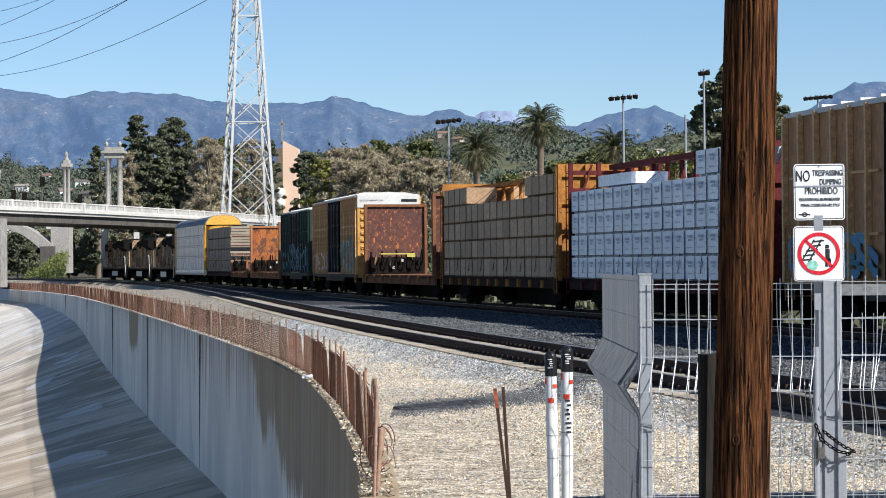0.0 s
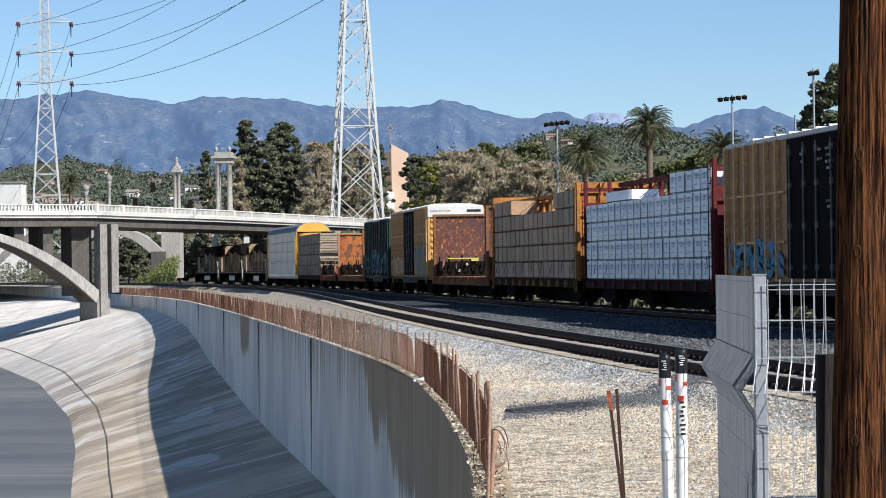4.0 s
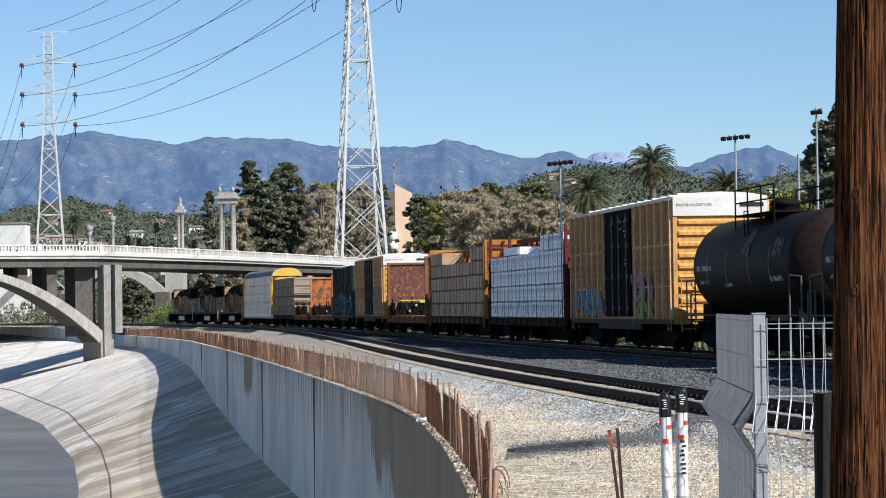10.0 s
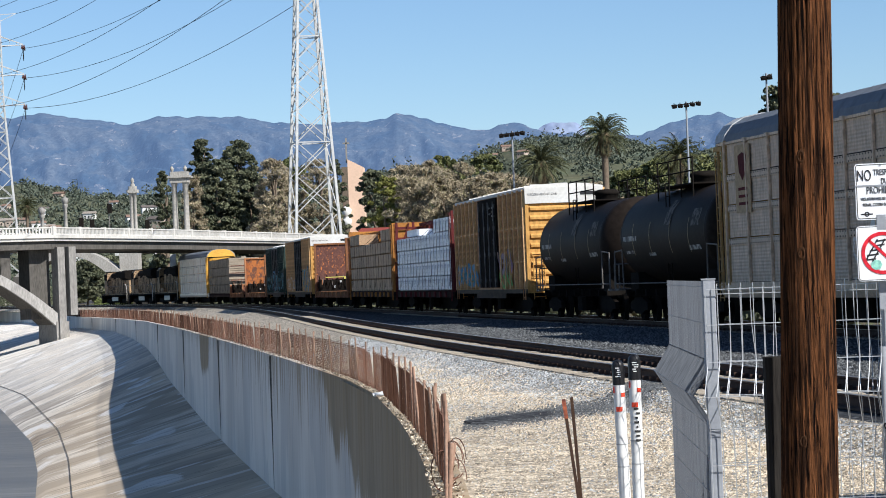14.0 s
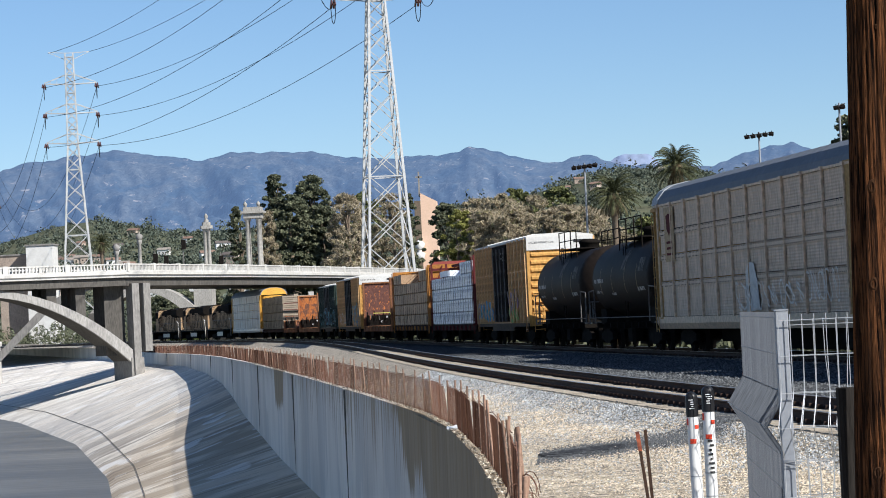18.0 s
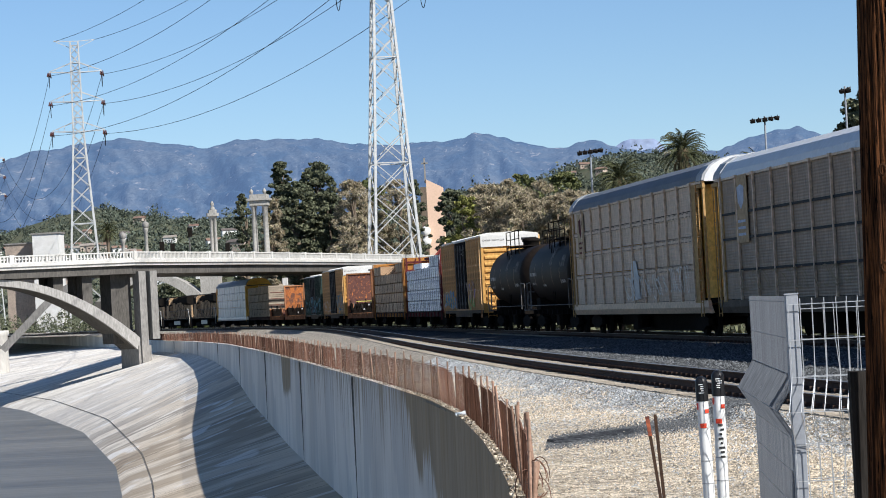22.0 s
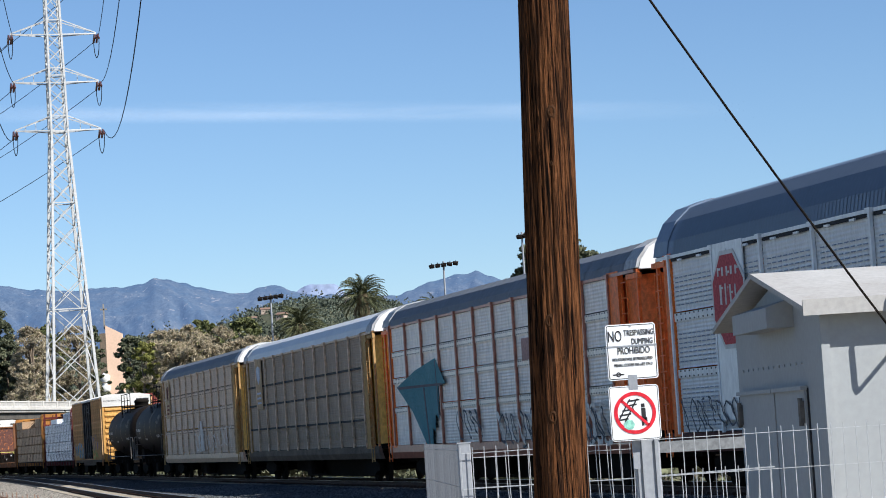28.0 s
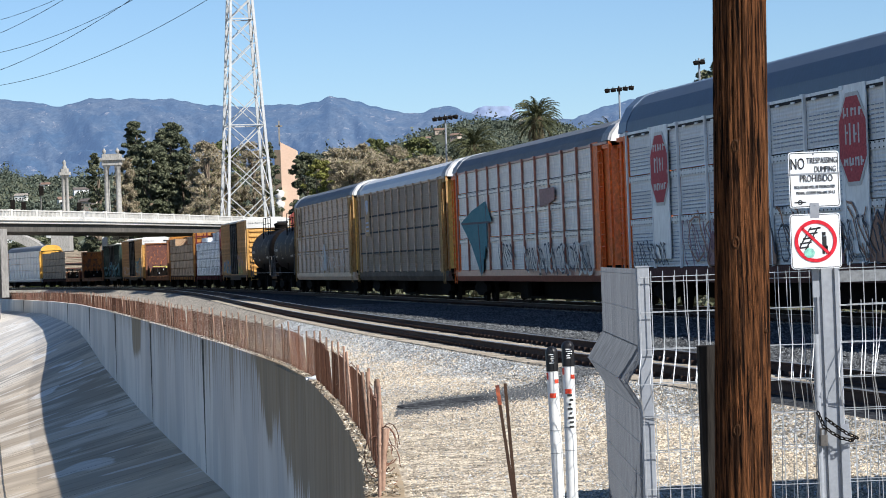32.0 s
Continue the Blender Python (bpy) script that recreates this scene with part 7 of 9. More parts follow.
# ---- rusty fence on the river wall ----
def build_wall_fence():
    f = thing("chain_link_fence", None, "low rusty chain-link fence with leaning posts on the wall", "fence")
    rnd = random.Random(5)
    ys, y = [], 24.0
    while y < 330:
        ys.append(y)
        x0, x1 = wall_x(y), wall_x(y + 1)
        y += 2.3 / math.hypot(1, x1 - x0)
    L, st = 2.3, 0.085
    bays = []
    for v in range(3):
        bay = Solid()
        hgt = (0.72, 0.70, 0.73)[v]
        n = int(L / st)
        for i in range(-int(hgt / st), n + 1):
            for sg in (1, -1):
                a = i * st
                lo, hi = max(0.0, a), min(L, a + hgt)
                if hi <= lo:
                    continue
                z0, z1 = lo - a, hi - a
                p, q = ((lo, 0, z0), (hi, 0, z1)) if sg > 0 else ((L - lo, 0.004, z0), (L - hi, 0.004, z1))
                bay.bar(p, q, 0.0023, 3, caps=False)
        sag = 0.02 + 0.02 * v
        pts = [(L * k / 6, 0, hgt + 0.05 - sag * 4 * k / 6 * (1 - k / 6)) for k in range(7)]
        bay.tube(pts, 0.006, 3)
        bay.bar((0, 0, 0.03), (L, 0, 0.03), 0.006, 3, caps=False)
        bays.append(bay.mesh("chain_link", M["rust_wire"]))
    posts = []
    for v, hgt in enumerate((0.88, 0.83, 0.93)):
        post = Solid().bar((0, 0, -0.1), (0, 0, hgt), 0.0165, 7)
        for z in (0.22, 0.46, 0.7):
            post.bar((0, 0, z), (0, 0, z + 0.02), 0.022, 7)
        posts.append(post.mesh("post", M["rust_post"]))
    for a, b in zip(ys, ys[1:]):
        p, q = Vector((wall_x(a) + 0.13, a, wall_top(a))), Vector((wall_x(b) + 0.13, b, wall_top(b)))
        ang = math.degrees(math.atan2(q.y - p.y, q.x - p.x))
        o = part("post", rnd.choice(posts), None, f)
        o.matrix_basis = pose(*p, rnd.uniform(-3, 3), rnd.uniform(-3, 3), rnd.uniform(0, 360))
        if rnd.random() < 0.22:
            o = part("post", posts[0], None, f)
            o.matrix_basis = pose(*p.lerp(q, 0.5), rnd.uniform(-5, 5), rnd.uniform(-5, 5), rnd.uniform(0, 360))
        o = part("chain_link", rnd.choice(bays), None, f)
        o.matrix_basis = pose(p.x, p.y, p.z + 0.02, 0 if rnd.random() > 0.25 else rnd.uniform(-6, 6), 0, ang)
    # the broken end: stout leaning posts and a tangle of loose wire
    for x, y, lean, h in ((-0.66, 25.2, 9, 0.55), (-0.64, 26.6, -3, 0.95), (-0.62, 24.3, 4, 0.6)):
        part("end_post", Solid().bar((0, 0, -0.1), (0, 0, h), 0.024, 9), M["rust_post"], f).matrix_basis = pose(x, y, WALL_TOP, 3, lean, 0)
    for k in range(7):
        r, c = rnd.uniform(0.10, 0.26), Vector((-0.65 + rnd.uniform(-0.05, 0.1), 25.4 + rnd.uniform(-0.5, 0.5), WALL_TOP + rnd.uniform(0.15, 0.45)))
        ring = [c + Vector((r * 0.5 * math.cos(w), r * 0.8 * math.sin(w * 1.3 + k), r * math.sin(w))) for w in [5.4 * q / 14 for q in range(15)]]
        part("loose_wire", Solid().tube(ring, 0.0055, 4), M["rust_wire"], f)
    # crumbling mortar and pale debris along the coping
    deb = Solid()
    for k in range(3200):
        y = 24 + 126 * rnd.random() ** 1.5
        c = Vector((wall_x(y) + 0.3 * rnd.random() ** 1.6, y, wall_top(y) + 0.015))
        r = rnd.uniform(0.012, 0.05)
        deb.add([c + Vector((rnd.uniform(-r, r), rnd.uniform(-r, r), rnd.uniform(-0.3 * r, r))) for _ in range(4)], [(0, 1, 2), (0, 2, 3), (0, 1, 3), (1, 2, 3)])
    tagged(part("coping_rubble", deb, M["gravel"]), "broken mortar crumbs along the wall's coping", "rubble", kind="stuff")
    bag = thing("litter", pose(wall_x(49) + 0.12, 49, WALL_TOP), "crumpled white plastic bag caught on the wall's coping", "litter")
    rows = []
    for i in range(9):
        a = math.pi * i / 8
        rows.append([(0.16 * math.cos(a) + noise.noise((i * 0.7, j * 0.9, 6)) * 0.07, 0.2 * math.sin(a) * math.cos(b) + noise.noise((i * 0.7, j * 0.9, 0.5)) * 0.1, 0.04 + 0.05 * math.sin(a) * math.sin(b) + noise.noise((i * 0.7, j * 0.9, 3)) * 0.06) for j, b in enumerate([2 * math.pi * k / 10 for k in range(11)])])
    part("bag", Solid().sheet(rows), M["sign_white"], bag)


build_wall_fence()


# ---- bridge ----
# darker copies of the bridge concrete: shade under the deck put into the colour
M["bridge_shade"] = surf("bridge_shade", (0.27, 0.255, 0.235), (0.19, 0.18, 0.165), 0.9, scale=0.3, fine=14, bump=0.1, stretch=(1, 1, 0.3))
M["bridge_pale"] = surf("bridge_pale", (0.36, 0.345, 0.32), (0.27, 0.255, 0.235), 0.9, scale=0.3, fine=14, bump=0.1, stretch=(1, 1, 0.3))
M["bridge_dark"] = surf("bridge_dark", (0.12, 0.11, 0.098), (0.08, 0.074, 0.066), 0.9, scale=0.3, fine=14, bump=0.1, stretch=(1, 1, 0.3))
M["old_stone"] = surf("old_stone", (0.38, 0.36, 0.325), (0.27, 0.255, 0.23), 0.9, scale=0.6, fine=10, bump=0.1, stretch=(1, 1, 0.4))
BEND = [(-150.0, 301.3), (-62.5, 370.7), (-51.4, 414.4), (-37.8, 485.5), (-20.0, 590.0)]   # face of the deck
RAIL_TOP, DECK_Z, SOFFIT = 11.0, 9.9, 7.95
BD = Vector((0.784, 0.621, 0))       # along the arch span
BN = Vector((-0.621, 0.784, 0))      # away from the viewer


def span_point(u, v, z):
    """A point u along the arch span from its left end of the face, v behind the face."""
    return Vector((-81.8, 355.4, z)) + BD * u + BN * v


def build_bridge():
    near = Matrix.Translation((0, 0, 1.62)) @ Matrix.Scale(0.73, 4) @ Matrix.Translation((0, 0, -1.62))
    b = thing("road_bridge", near, "white concrete arch bridge with balustrade over river and tracks", "bridge", kind="structure")
    # deck: face line offset backwards by its width
    def offset(i, v):
        p = Vector((*BEND[i], 0))
        d0 = (Vector((*BEND[i], 0)) - Vector((*BEND[max(i - 1, 0)], 0)))
        d1 = (Vector((*BEND[min(i + 1, len(BEND) - 1)], 0)) - Vector((*BEND[i], 0)))
        d = (d0.normalized() if d0.length else d1.normalized()) + (d1.normalized() if d1.length else d0.normalized())
        d.normalize()
        return p + Vector((-d.y, d.x, 0)) * v
    n = len(BEND)
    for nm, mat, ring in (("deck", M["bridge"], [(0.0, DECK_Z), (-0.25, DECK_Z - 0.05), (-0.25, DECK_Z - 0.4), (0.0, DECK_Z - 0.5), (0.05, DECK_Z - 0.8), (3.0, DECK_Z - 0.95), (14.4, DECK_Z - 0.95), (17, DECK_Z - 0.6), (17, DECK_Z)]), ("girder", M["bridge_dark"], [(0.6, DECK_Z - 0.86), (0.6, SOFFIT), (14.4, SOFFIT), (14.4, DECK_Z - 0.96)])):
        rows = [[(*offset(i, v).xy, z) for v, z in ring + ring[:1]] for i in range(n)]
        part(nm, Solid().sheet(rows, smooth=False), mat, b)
    # balustrades: rails, piers and balusters
    for v in (0.15, 16.8):
        for i in range(n - 1):
            p, q = offset(i, v), offset(i + 1, v)
            d = (q - p).normalized()
            ang = math.degrees(math.atan2(d.y, d.x))
            L = (q - p).length
            m = pose(p.x, p.y, 0, 0, 0, ang)
            part("rail", Solid().box(L / 2, 0, RAIL_TOP - 0.09, L, 0.34, 0.18), M["bridge"], b).matrix_basis = m
            part("plinth", Solid().box(L / 2, 0, DECK_Z + 0.1, L, 0.36, 0.2), M["bridge"], b).matrix_basis = m
            k = max(1, round(L / 9.0))
            bal = Solid()
            for j in range(k + 1):
                x = j * L / k
                part("rail_pier", Solid().box(x, 0, (DECK_Z + RAIL_TOP) / 2 + 0.04, 0.7, 0.46, RAIL_TOP - DECK_Z + 0.1), M["bridge"], b).matrix_basis = m
                if j < k and v < 1:
                    for c in range(17):
                        bal.box(x + 0.6 + c * (L / k - 1.2) / 16, 0, DECK_Z + 0.55, 0.2, 0.2, 0.75)
            if v < 1:
                tagged(part("baluster_row", bal, M["bridge"], b), kind="stuff").matrix_basis = m
    # the arch vaults, each with a deep soffit, and their spandrel columns
    uc, zc, N = 2.0, 8.0, 40
    outer = [(uc + 24.9 * q, zc - 10.2 * abs(q) ** 2.15) for q in [-1 + 2 * k / N for k in range(N + 1)]]
    inner = [(uc + 23.7 * q, zc - 0.85 - 10.35 * abs(q) ** 2.08) for q in [-1 + 2 * k / N for k in range(N + 1)]]
    for shift in (0, -52):
        # lit face and shaded vault use two copies of one concrete
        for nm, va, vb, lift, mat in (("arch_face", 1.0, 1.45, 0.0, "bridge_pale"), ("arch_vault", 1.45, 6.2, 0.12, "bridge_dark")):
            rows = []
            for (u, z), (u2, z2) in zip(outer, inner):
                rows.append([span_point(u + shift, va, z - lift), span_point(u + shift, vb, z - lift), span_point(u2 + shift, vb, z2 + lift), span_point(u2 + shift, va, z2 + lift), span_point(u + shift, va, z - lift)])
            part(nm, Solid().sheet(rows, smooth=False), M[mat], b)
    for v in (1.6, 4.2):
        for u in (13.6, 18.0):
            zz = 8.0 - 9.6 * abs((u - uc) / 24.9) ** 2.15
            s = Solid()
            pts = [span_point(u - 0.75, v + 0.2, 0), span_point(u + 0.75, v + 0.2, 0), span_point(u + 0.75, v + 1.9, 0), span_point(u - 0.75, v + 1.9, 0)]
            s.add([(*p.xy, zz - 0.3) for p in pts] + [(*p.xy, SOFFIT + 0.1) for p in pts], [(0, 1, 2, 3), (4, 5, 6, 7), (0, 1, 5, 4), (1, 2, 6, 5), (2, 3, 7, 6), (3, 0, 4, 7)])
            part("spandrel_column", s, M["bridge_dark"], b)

    def block(name, u0, u1, v0, v1, z0, z1, mat):
        pts = [span_point(u0, v0, 0), span_point(u1, v0, 0), span_point(u1, v1, 0), span_point(u0, v1, 0)]
        s = Solid().add([(*p.xy, z0) for p in pts] + [(*p.xy, z1) for p in pts], [(0, 1, 2, 3), (4, 5, 6, 7), (0, 1, 5, 4), (1, 2, 6, 5), (2, 3, 7, 6), (3, 0, 4, 7)])
        part(name, s, mat, b)
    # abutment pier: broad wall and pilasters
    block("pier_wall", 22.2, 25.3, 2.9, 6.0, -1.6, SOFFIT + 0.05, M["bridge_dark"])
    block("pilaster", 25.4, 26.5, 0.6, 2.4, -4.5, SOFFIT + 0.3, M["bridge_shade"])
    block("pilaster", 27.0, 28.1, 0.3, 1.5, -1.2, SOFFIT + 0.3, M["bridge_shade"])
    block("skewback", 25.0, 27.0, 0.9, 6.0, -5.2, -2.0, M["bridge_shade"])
    # river pier, rounded, with a slim column above
    c = span_point(4.1, 2.6, 0)
    back = near.inverted()
    part("river_pier", Solid().lathe([(0, 1.9), (9.0, 1.75), (9.15, 1.95), (9.7, 1.95)], (c.x, c.y, -8.6), (c.x, c.y, 2), 20), M["bridge"], b).matrix_basis = back
    part("river_column", Solid().box(c.x, c.y, 4.5, 1.5, 1.2, 7.0, ch=0.1), M["bridge"], b).matrix_basis = back
    for p, q in (((-92.3, 420, -2.0), (-83.6, 420, 6.2)), ((-83.6, 420, 6.2), (-74.5, 420, 10.2)), ((-93.0, 420, -2.0), (-98.8, 420, 5.0)), ((-98.8, 420, 5.0), (-107.5, 420, 9.6))):
        part("arch_rib", Solid().rod(p, q, 1.15), M["bridge_shade"], b)
    # columns by the tracks
    for bear, yy, w in ((-0.1247, 476, 1.0), (-0.1130, 515, 1.0), (-0.1010, 553, 1.0)):
        part("column", Solid().box(bear * yy, yy, (SOFFIT - 0.5) / 2, w, w, SOFFIT + 0.6, ch=0.05), M["bridge"], b)
    # monuments on the deck
    def column(x, y, z0, z1, r, cap):
        s = Solid().lathe([(0, r * 1.5), (0.5, r * 1.5), (0.55, r * 1.1), (1.0, r), (z1 - z0 - 0.6, r * 0.85), (z1 - z0 - 0.5, r * 1.25), (z1 - z0, r * 1.3)], (x, y, z0), (x, y, z1), 16)
        return s
    for bear, zt, yy, r, nm in ((-0.1394, 0.0405, 432, 0.30, 1), (-0.1380, 0.0405, 432, 0.30, 0), (-0.164, 0.037, 420, 0.32, 2), (-0.1727, 0.0334, 415, 0.32, 3)):
        z1 = 1.62 + zt * yy
        t = thing("lamp_column", near @ pose(bear * yy, yy, DECK_Z - 0.2), "pale stone lamp column on the bridge", "column", "bridge columns")
        part("shaft", column(0, 0, 0, z1 - DECK_Z - 1.2, r, 0), M["old_stone"], t)
        if nm == 1:
            part("capital", Solid().box(0.3, 0, z1 - DECK_Z - 1.2, 1.9, 1.3, 0.5, ch=0.2).box(0.3, 0, z1 - DECK_Z - 0.7, 1.3, 1.0, 0.6, ch=0.2), M["old_stone"], t)
            part("finial", Solid().lathe([(0, 0.35), (0.4, 0.4), (0.6, 0.2), (1.1, 0.32), (1.5, 0.06)], (0.3, 0, z1 - DECK_Z - 0.5), (0.3, 0, z1), 12), M["old_stone"], t)
        elif nm:
            part("lantern", Solid().lathe([(0, 0.3), (0.2, 0.5), (0.8, 0.55), (1.0, 0.2), (1.2, 0.05)], (0, 0, z1 - DECK_Z - 1.2), (0, 0, z1), 10), M["bridge_shade"], t)
    g = thing("gateway_monument", near @ pose(-0.1214 * 450, 450, DECK_Z - 0.2), "stone gateway of paired columns with an urn-topped lintel", "monument")
    zt = 1.62 + 0.0412 * 450 - DECK_Z
    for x in (-0.95, 0.95):
        for y in (0, 2.0):
            part("column", column(0, 0, 0, zt - 1.2, 0.35, 0), M["old_stone"], g).matrix_basis = pose(x, y, 0.9)
    part("base", Solid().box(0, 1.0, 0.45, 3.4, 3.6, 0.9, ch=0.15), M["old_stone"], g)
    part("lintel", Solid().box(0, 1.0, zt, 3.1, 3.2, 0.9, ch=0.1).box(0, 1.0, zt + 0.55, 3.9, 4.0, 0.35, ch=0.1).box(0, 1.0, zt + 1.0, 3.0, 3.1, 0.8, ch=0.1), M["old_stone"], g)
    for x in (-1.1, 1.1):
        part("urn", Solid().lathe([(0, 0.15), (0.3, 0.3), (0.6, 0.34), (0.8, 0.15), (1.0, 0.06)], (x, -0.1, zt + 1.4), (x, -0.1, zt + 3.3), 10), M["old_stone"], g)
    for bear, yy, h in ((-0.1585, 418, 4.2), (-0.1545, 425, 4.0), (-0.134, 440, 4.0), (-0.1478, 428, 6.5)):
        s = thing("traffic_signal", near @ pose(bear * yy, yy, DECK_Z - 0.1), "dark traffic signal on a thin post on the bridge", "traffic signal", "traffic signals")
        part("mast", Solid().bar((0, 0, 0), (0, 0, h), 0.1, 8), M["steel_dull"], s)
        part("signal_head", Solid().box(0.15, -0.2, h - 1.3, 0.7, 0.5, 1.5, ch=0.05), M["black"], s)


build_bridge()


# ---- power line ----
def lattice(name, x, y, z0, arms, top, w0, w1, zk, yaw, label, span):
    """A lattice tower: legs from half-width w0 to w1 at height zk, straight above."""
    t = thing(name, pose(x, y, 0, 0, 0, yaw), label, "transmission tower", "power line")

    def half(z):
        return w0 + (w1 - w0) * (z - z0) / (zk - z0) if z < zk else w1 + (0.75 * w1 - w1) * (z - zk) / (top - zk)
    legs = [(sx, sy) for sx in (-1, 1) for sy in (-1, 1)]
    for sx, sy in legs:
        s = Solid()
        for a, b in ((z0, zk), (zk, top)):
            s.rod((sx * half(a), sy * half(a), a), (sx * half(b), sy * half(b), b), 0.34 if a == z0 else 0.26)
        part("leg", s, M["tower_steel"], t)
    zs, z = [z0], z0
    while z < top - 1.0:
        z += max(1.9, half(z) * 1.75)
        zs.append(min(z, top))
    for lev, (a, b) in enumerate(zip(zs, zs[1:])):
        s = Solid()
        for k in range(4):
            p, q = legs[[0, 1, 3, 2][k]], legs[[1, 3, 2, 0][k]]
            s.rod((p[0] * half(a), p[1] * half(a), a), (q[0] * half(b), q[1] * half(b), b), 0.12)
            s.rod((q[0] * half(a), q[1] * half(a), a), (p[0] * half(b), p[1] * half(b), b), 0.12)
            if lev % 4 == 3:
                s.rod((p[0] * half(b), p[1] * half(b), b), (q[0] * half(b), q[1] * half(b), b), 0.16)
        part("bracing", s, M["tower_steel"], t)
    for za in arms:
        for zz in (za, za + 2.0):
            s = Solid()
            for k in range(4):
                p, q = legs[[0, 1, 3, 2][k]], legs[[1, 3, 2, 0][k]]
                s.rod((p[0] * half(zz), p[1] * half(zz), zz), (q[0] * half(zz), q[1] * half(zz), zz), 0.14)
            part("belt", s, M["tower_steel"], t)
    for za in arms:
        for sx in (-1, 1):
            s = Solid()
            for sy in (-1, 1):
                s.rod((sx * half(za), sy * half(za), za), (sx * span, 0, za + 0.2), 0.16)
                s.rod((sx * half(za), sy * half(za), za + 2.0), (sx * span, 0, za + 0.3), 0.13)
            for f in (0.4, 0.7):
                xx = half(za) + (span - half(za)) * f
                s.rod((sx * xx, 0, za + 0.1), (sx * xx, 0, za + 2.0 * (1 - f) + 0.3 * f), 0.08)
            part("cross_arm", s, M["tower_steel"], t)
            for e in (-1, 1):
                ins = Solid()
                for k in range(2):
                    o = (k - 0.5) * 0.4
                    ins.bar((sx * span + o, 0, za + 0.05), (sx * span + o + e * 0.2, e * 2.0, za - 0.75), 0.15, 8)
                part("insulator", ins, M["insulator"], t)
            jl = [(sx * span + 0.2 * math.cos(a) * 0, 2.0 * math.cos(a), za - 0.75 - 2.4 * math.sin(a)) for a in [math.pi * k / 10 for k in range(11)]]
            part("jumper", Solid().tube(jl, 0.055, 5), M["black"], t)
    s = Solid()
    for sx in (-1, 1):
        s.rod((sx * half(top), 0, top), (sx * (span - 1.2), 0, top + 0.2), 0.14)
        s.rod((sx * half(top), 0, top - 1.4), (sx * (span - 1.2), 0, top + 0.2), 0.12)
    s.rod((-half(top), 0, top), (half(top), 0, top), 0.14)
    part("peak_arm", s, M["tower_steel"], t)
    return t


M["insulator"] = surf("insulator", (0.11, 0.04, 0.03), (0.08, 0.035, 0.03), 0.35, scale=3, bump=0)
SPAN = 5.9
NEAR_ARMS, FAR_ARMS, LAST_ARMS = (45.4, 52.0, 58.6), (41.7, 48.0, 54.2), (46.0, 52.3, 58.2)
lattice("transmission_tower", -26.6, 370, -0.5, NEAR_ARMS, 65.8, 3.55, 1.15, 44, 14, "white galvanised lattice transmission tower beside the tracks", SPAN)
lattice("transmission_tower", -105.8, 565, -0.5, FAR_ARMS, 60.8, 3.9, 1.1, 41, 12, "white lattice transmission tower beyond the bridge", SPAN - 0.4)
lattice("transmission_tower", -201.0, 905, 2.0, LAST_ARMS, 63.6, 3.4, 1.0, 45, 12, "distant pale lattice transmission tower", SPAN - 0.4)


def build_lines():
    def tip(x, y, yaw, sx, z, e, span=SPAN):
        a = radians(yaw)
        lx, ly = sx * span, e * 2.0
        return Vector((x + lx * math.cos(a) - ly * math.sin(a), y + lx * math.sin(a) + ly * math.cos(a), z - 0.75))
    ends = []
    for lev in range(3):
        for sx in (-1, 1):
            ends.append((tip(-26.6, 370, 14, sx, NEAR_ARMS[lev], 1), tip(-105.8, 565, 12, sx, FAR_ARMS[lev], -1, 5.5), 4.4))
            ends.append((tip(-105.8, 565, 12, sx, FAR_ARMS[lev], 1, 5.5), tip(-201, 905, 12, sx, LAST_ARMS[lev], -1, 5.5), 19.0))
            ends.append((tip(-26.6, 370, 14, sx, NEAR_ARMS[lev] + 0.5, -1), Vector((6 + sx * 6, -80, 76 + 2 * lev)), 26 - 5.5 * lev))
            ends.append((tip(-201, 905, 12, sx, LAST_ARMS[lev], 1, 5.5), Vector((-330 + sx * 6, 1330, 40 + 6.2 * lev)), 15.0))
    for sx in (-1, 1):
        ends.append((Vector((-26.6 + sx * 4.6, 370, 65.8)), Vector((-105.8 + sx * 4.4, 565, 60.9)), 4.0))
    for p, q, sag in ends:
        w = thing("power_cable", None, "dark sagging overhead power cable", "cable", "power line")
        n = 26
        pts = [p.lerp(q, k / n) - Vector((0, 0, 4 * sag * (k / n) * (1 - k / n))) for k in range(n + 1)]
        part("conductor", Solid().tube(pts, 0.045, 5), M["black"], w)


build_lines()


def flood_mast(x, y, top, n, wide, label):
    t = thing("floodlight_mast", pose(x, y, -0.5), label, "light mast", "floodlight masts")
    h = top + 0.5
    part("pole", Solid().bar((0, 0, 0), (0, 0, h), 0.16, 10, 0.1), M["galv"], t)
    part("crossbar", Solid().bar((-wide / 2, 0, h - 0.4), (wide / 2, 0, h - 0.1), 0.06, 6), M["steel_dull"], t)
    for k in range(n):
        xx = -wide / 2 + (k + 0.5) * wide / n
        l = Solid().box(0, 0, 0, 0.55, 0.5, 0.28, ch=0.1)
        l.bar((0, 0, 0.1), (0, 0.1, 0.35), 0.04, 5)
        part("lamp_head", l, M["black"], t).matrix_basis = pose(xx, -0.25, h - 0.5 + 0.05 * k, 25, 12 if k > n / 2 else -6, 0)


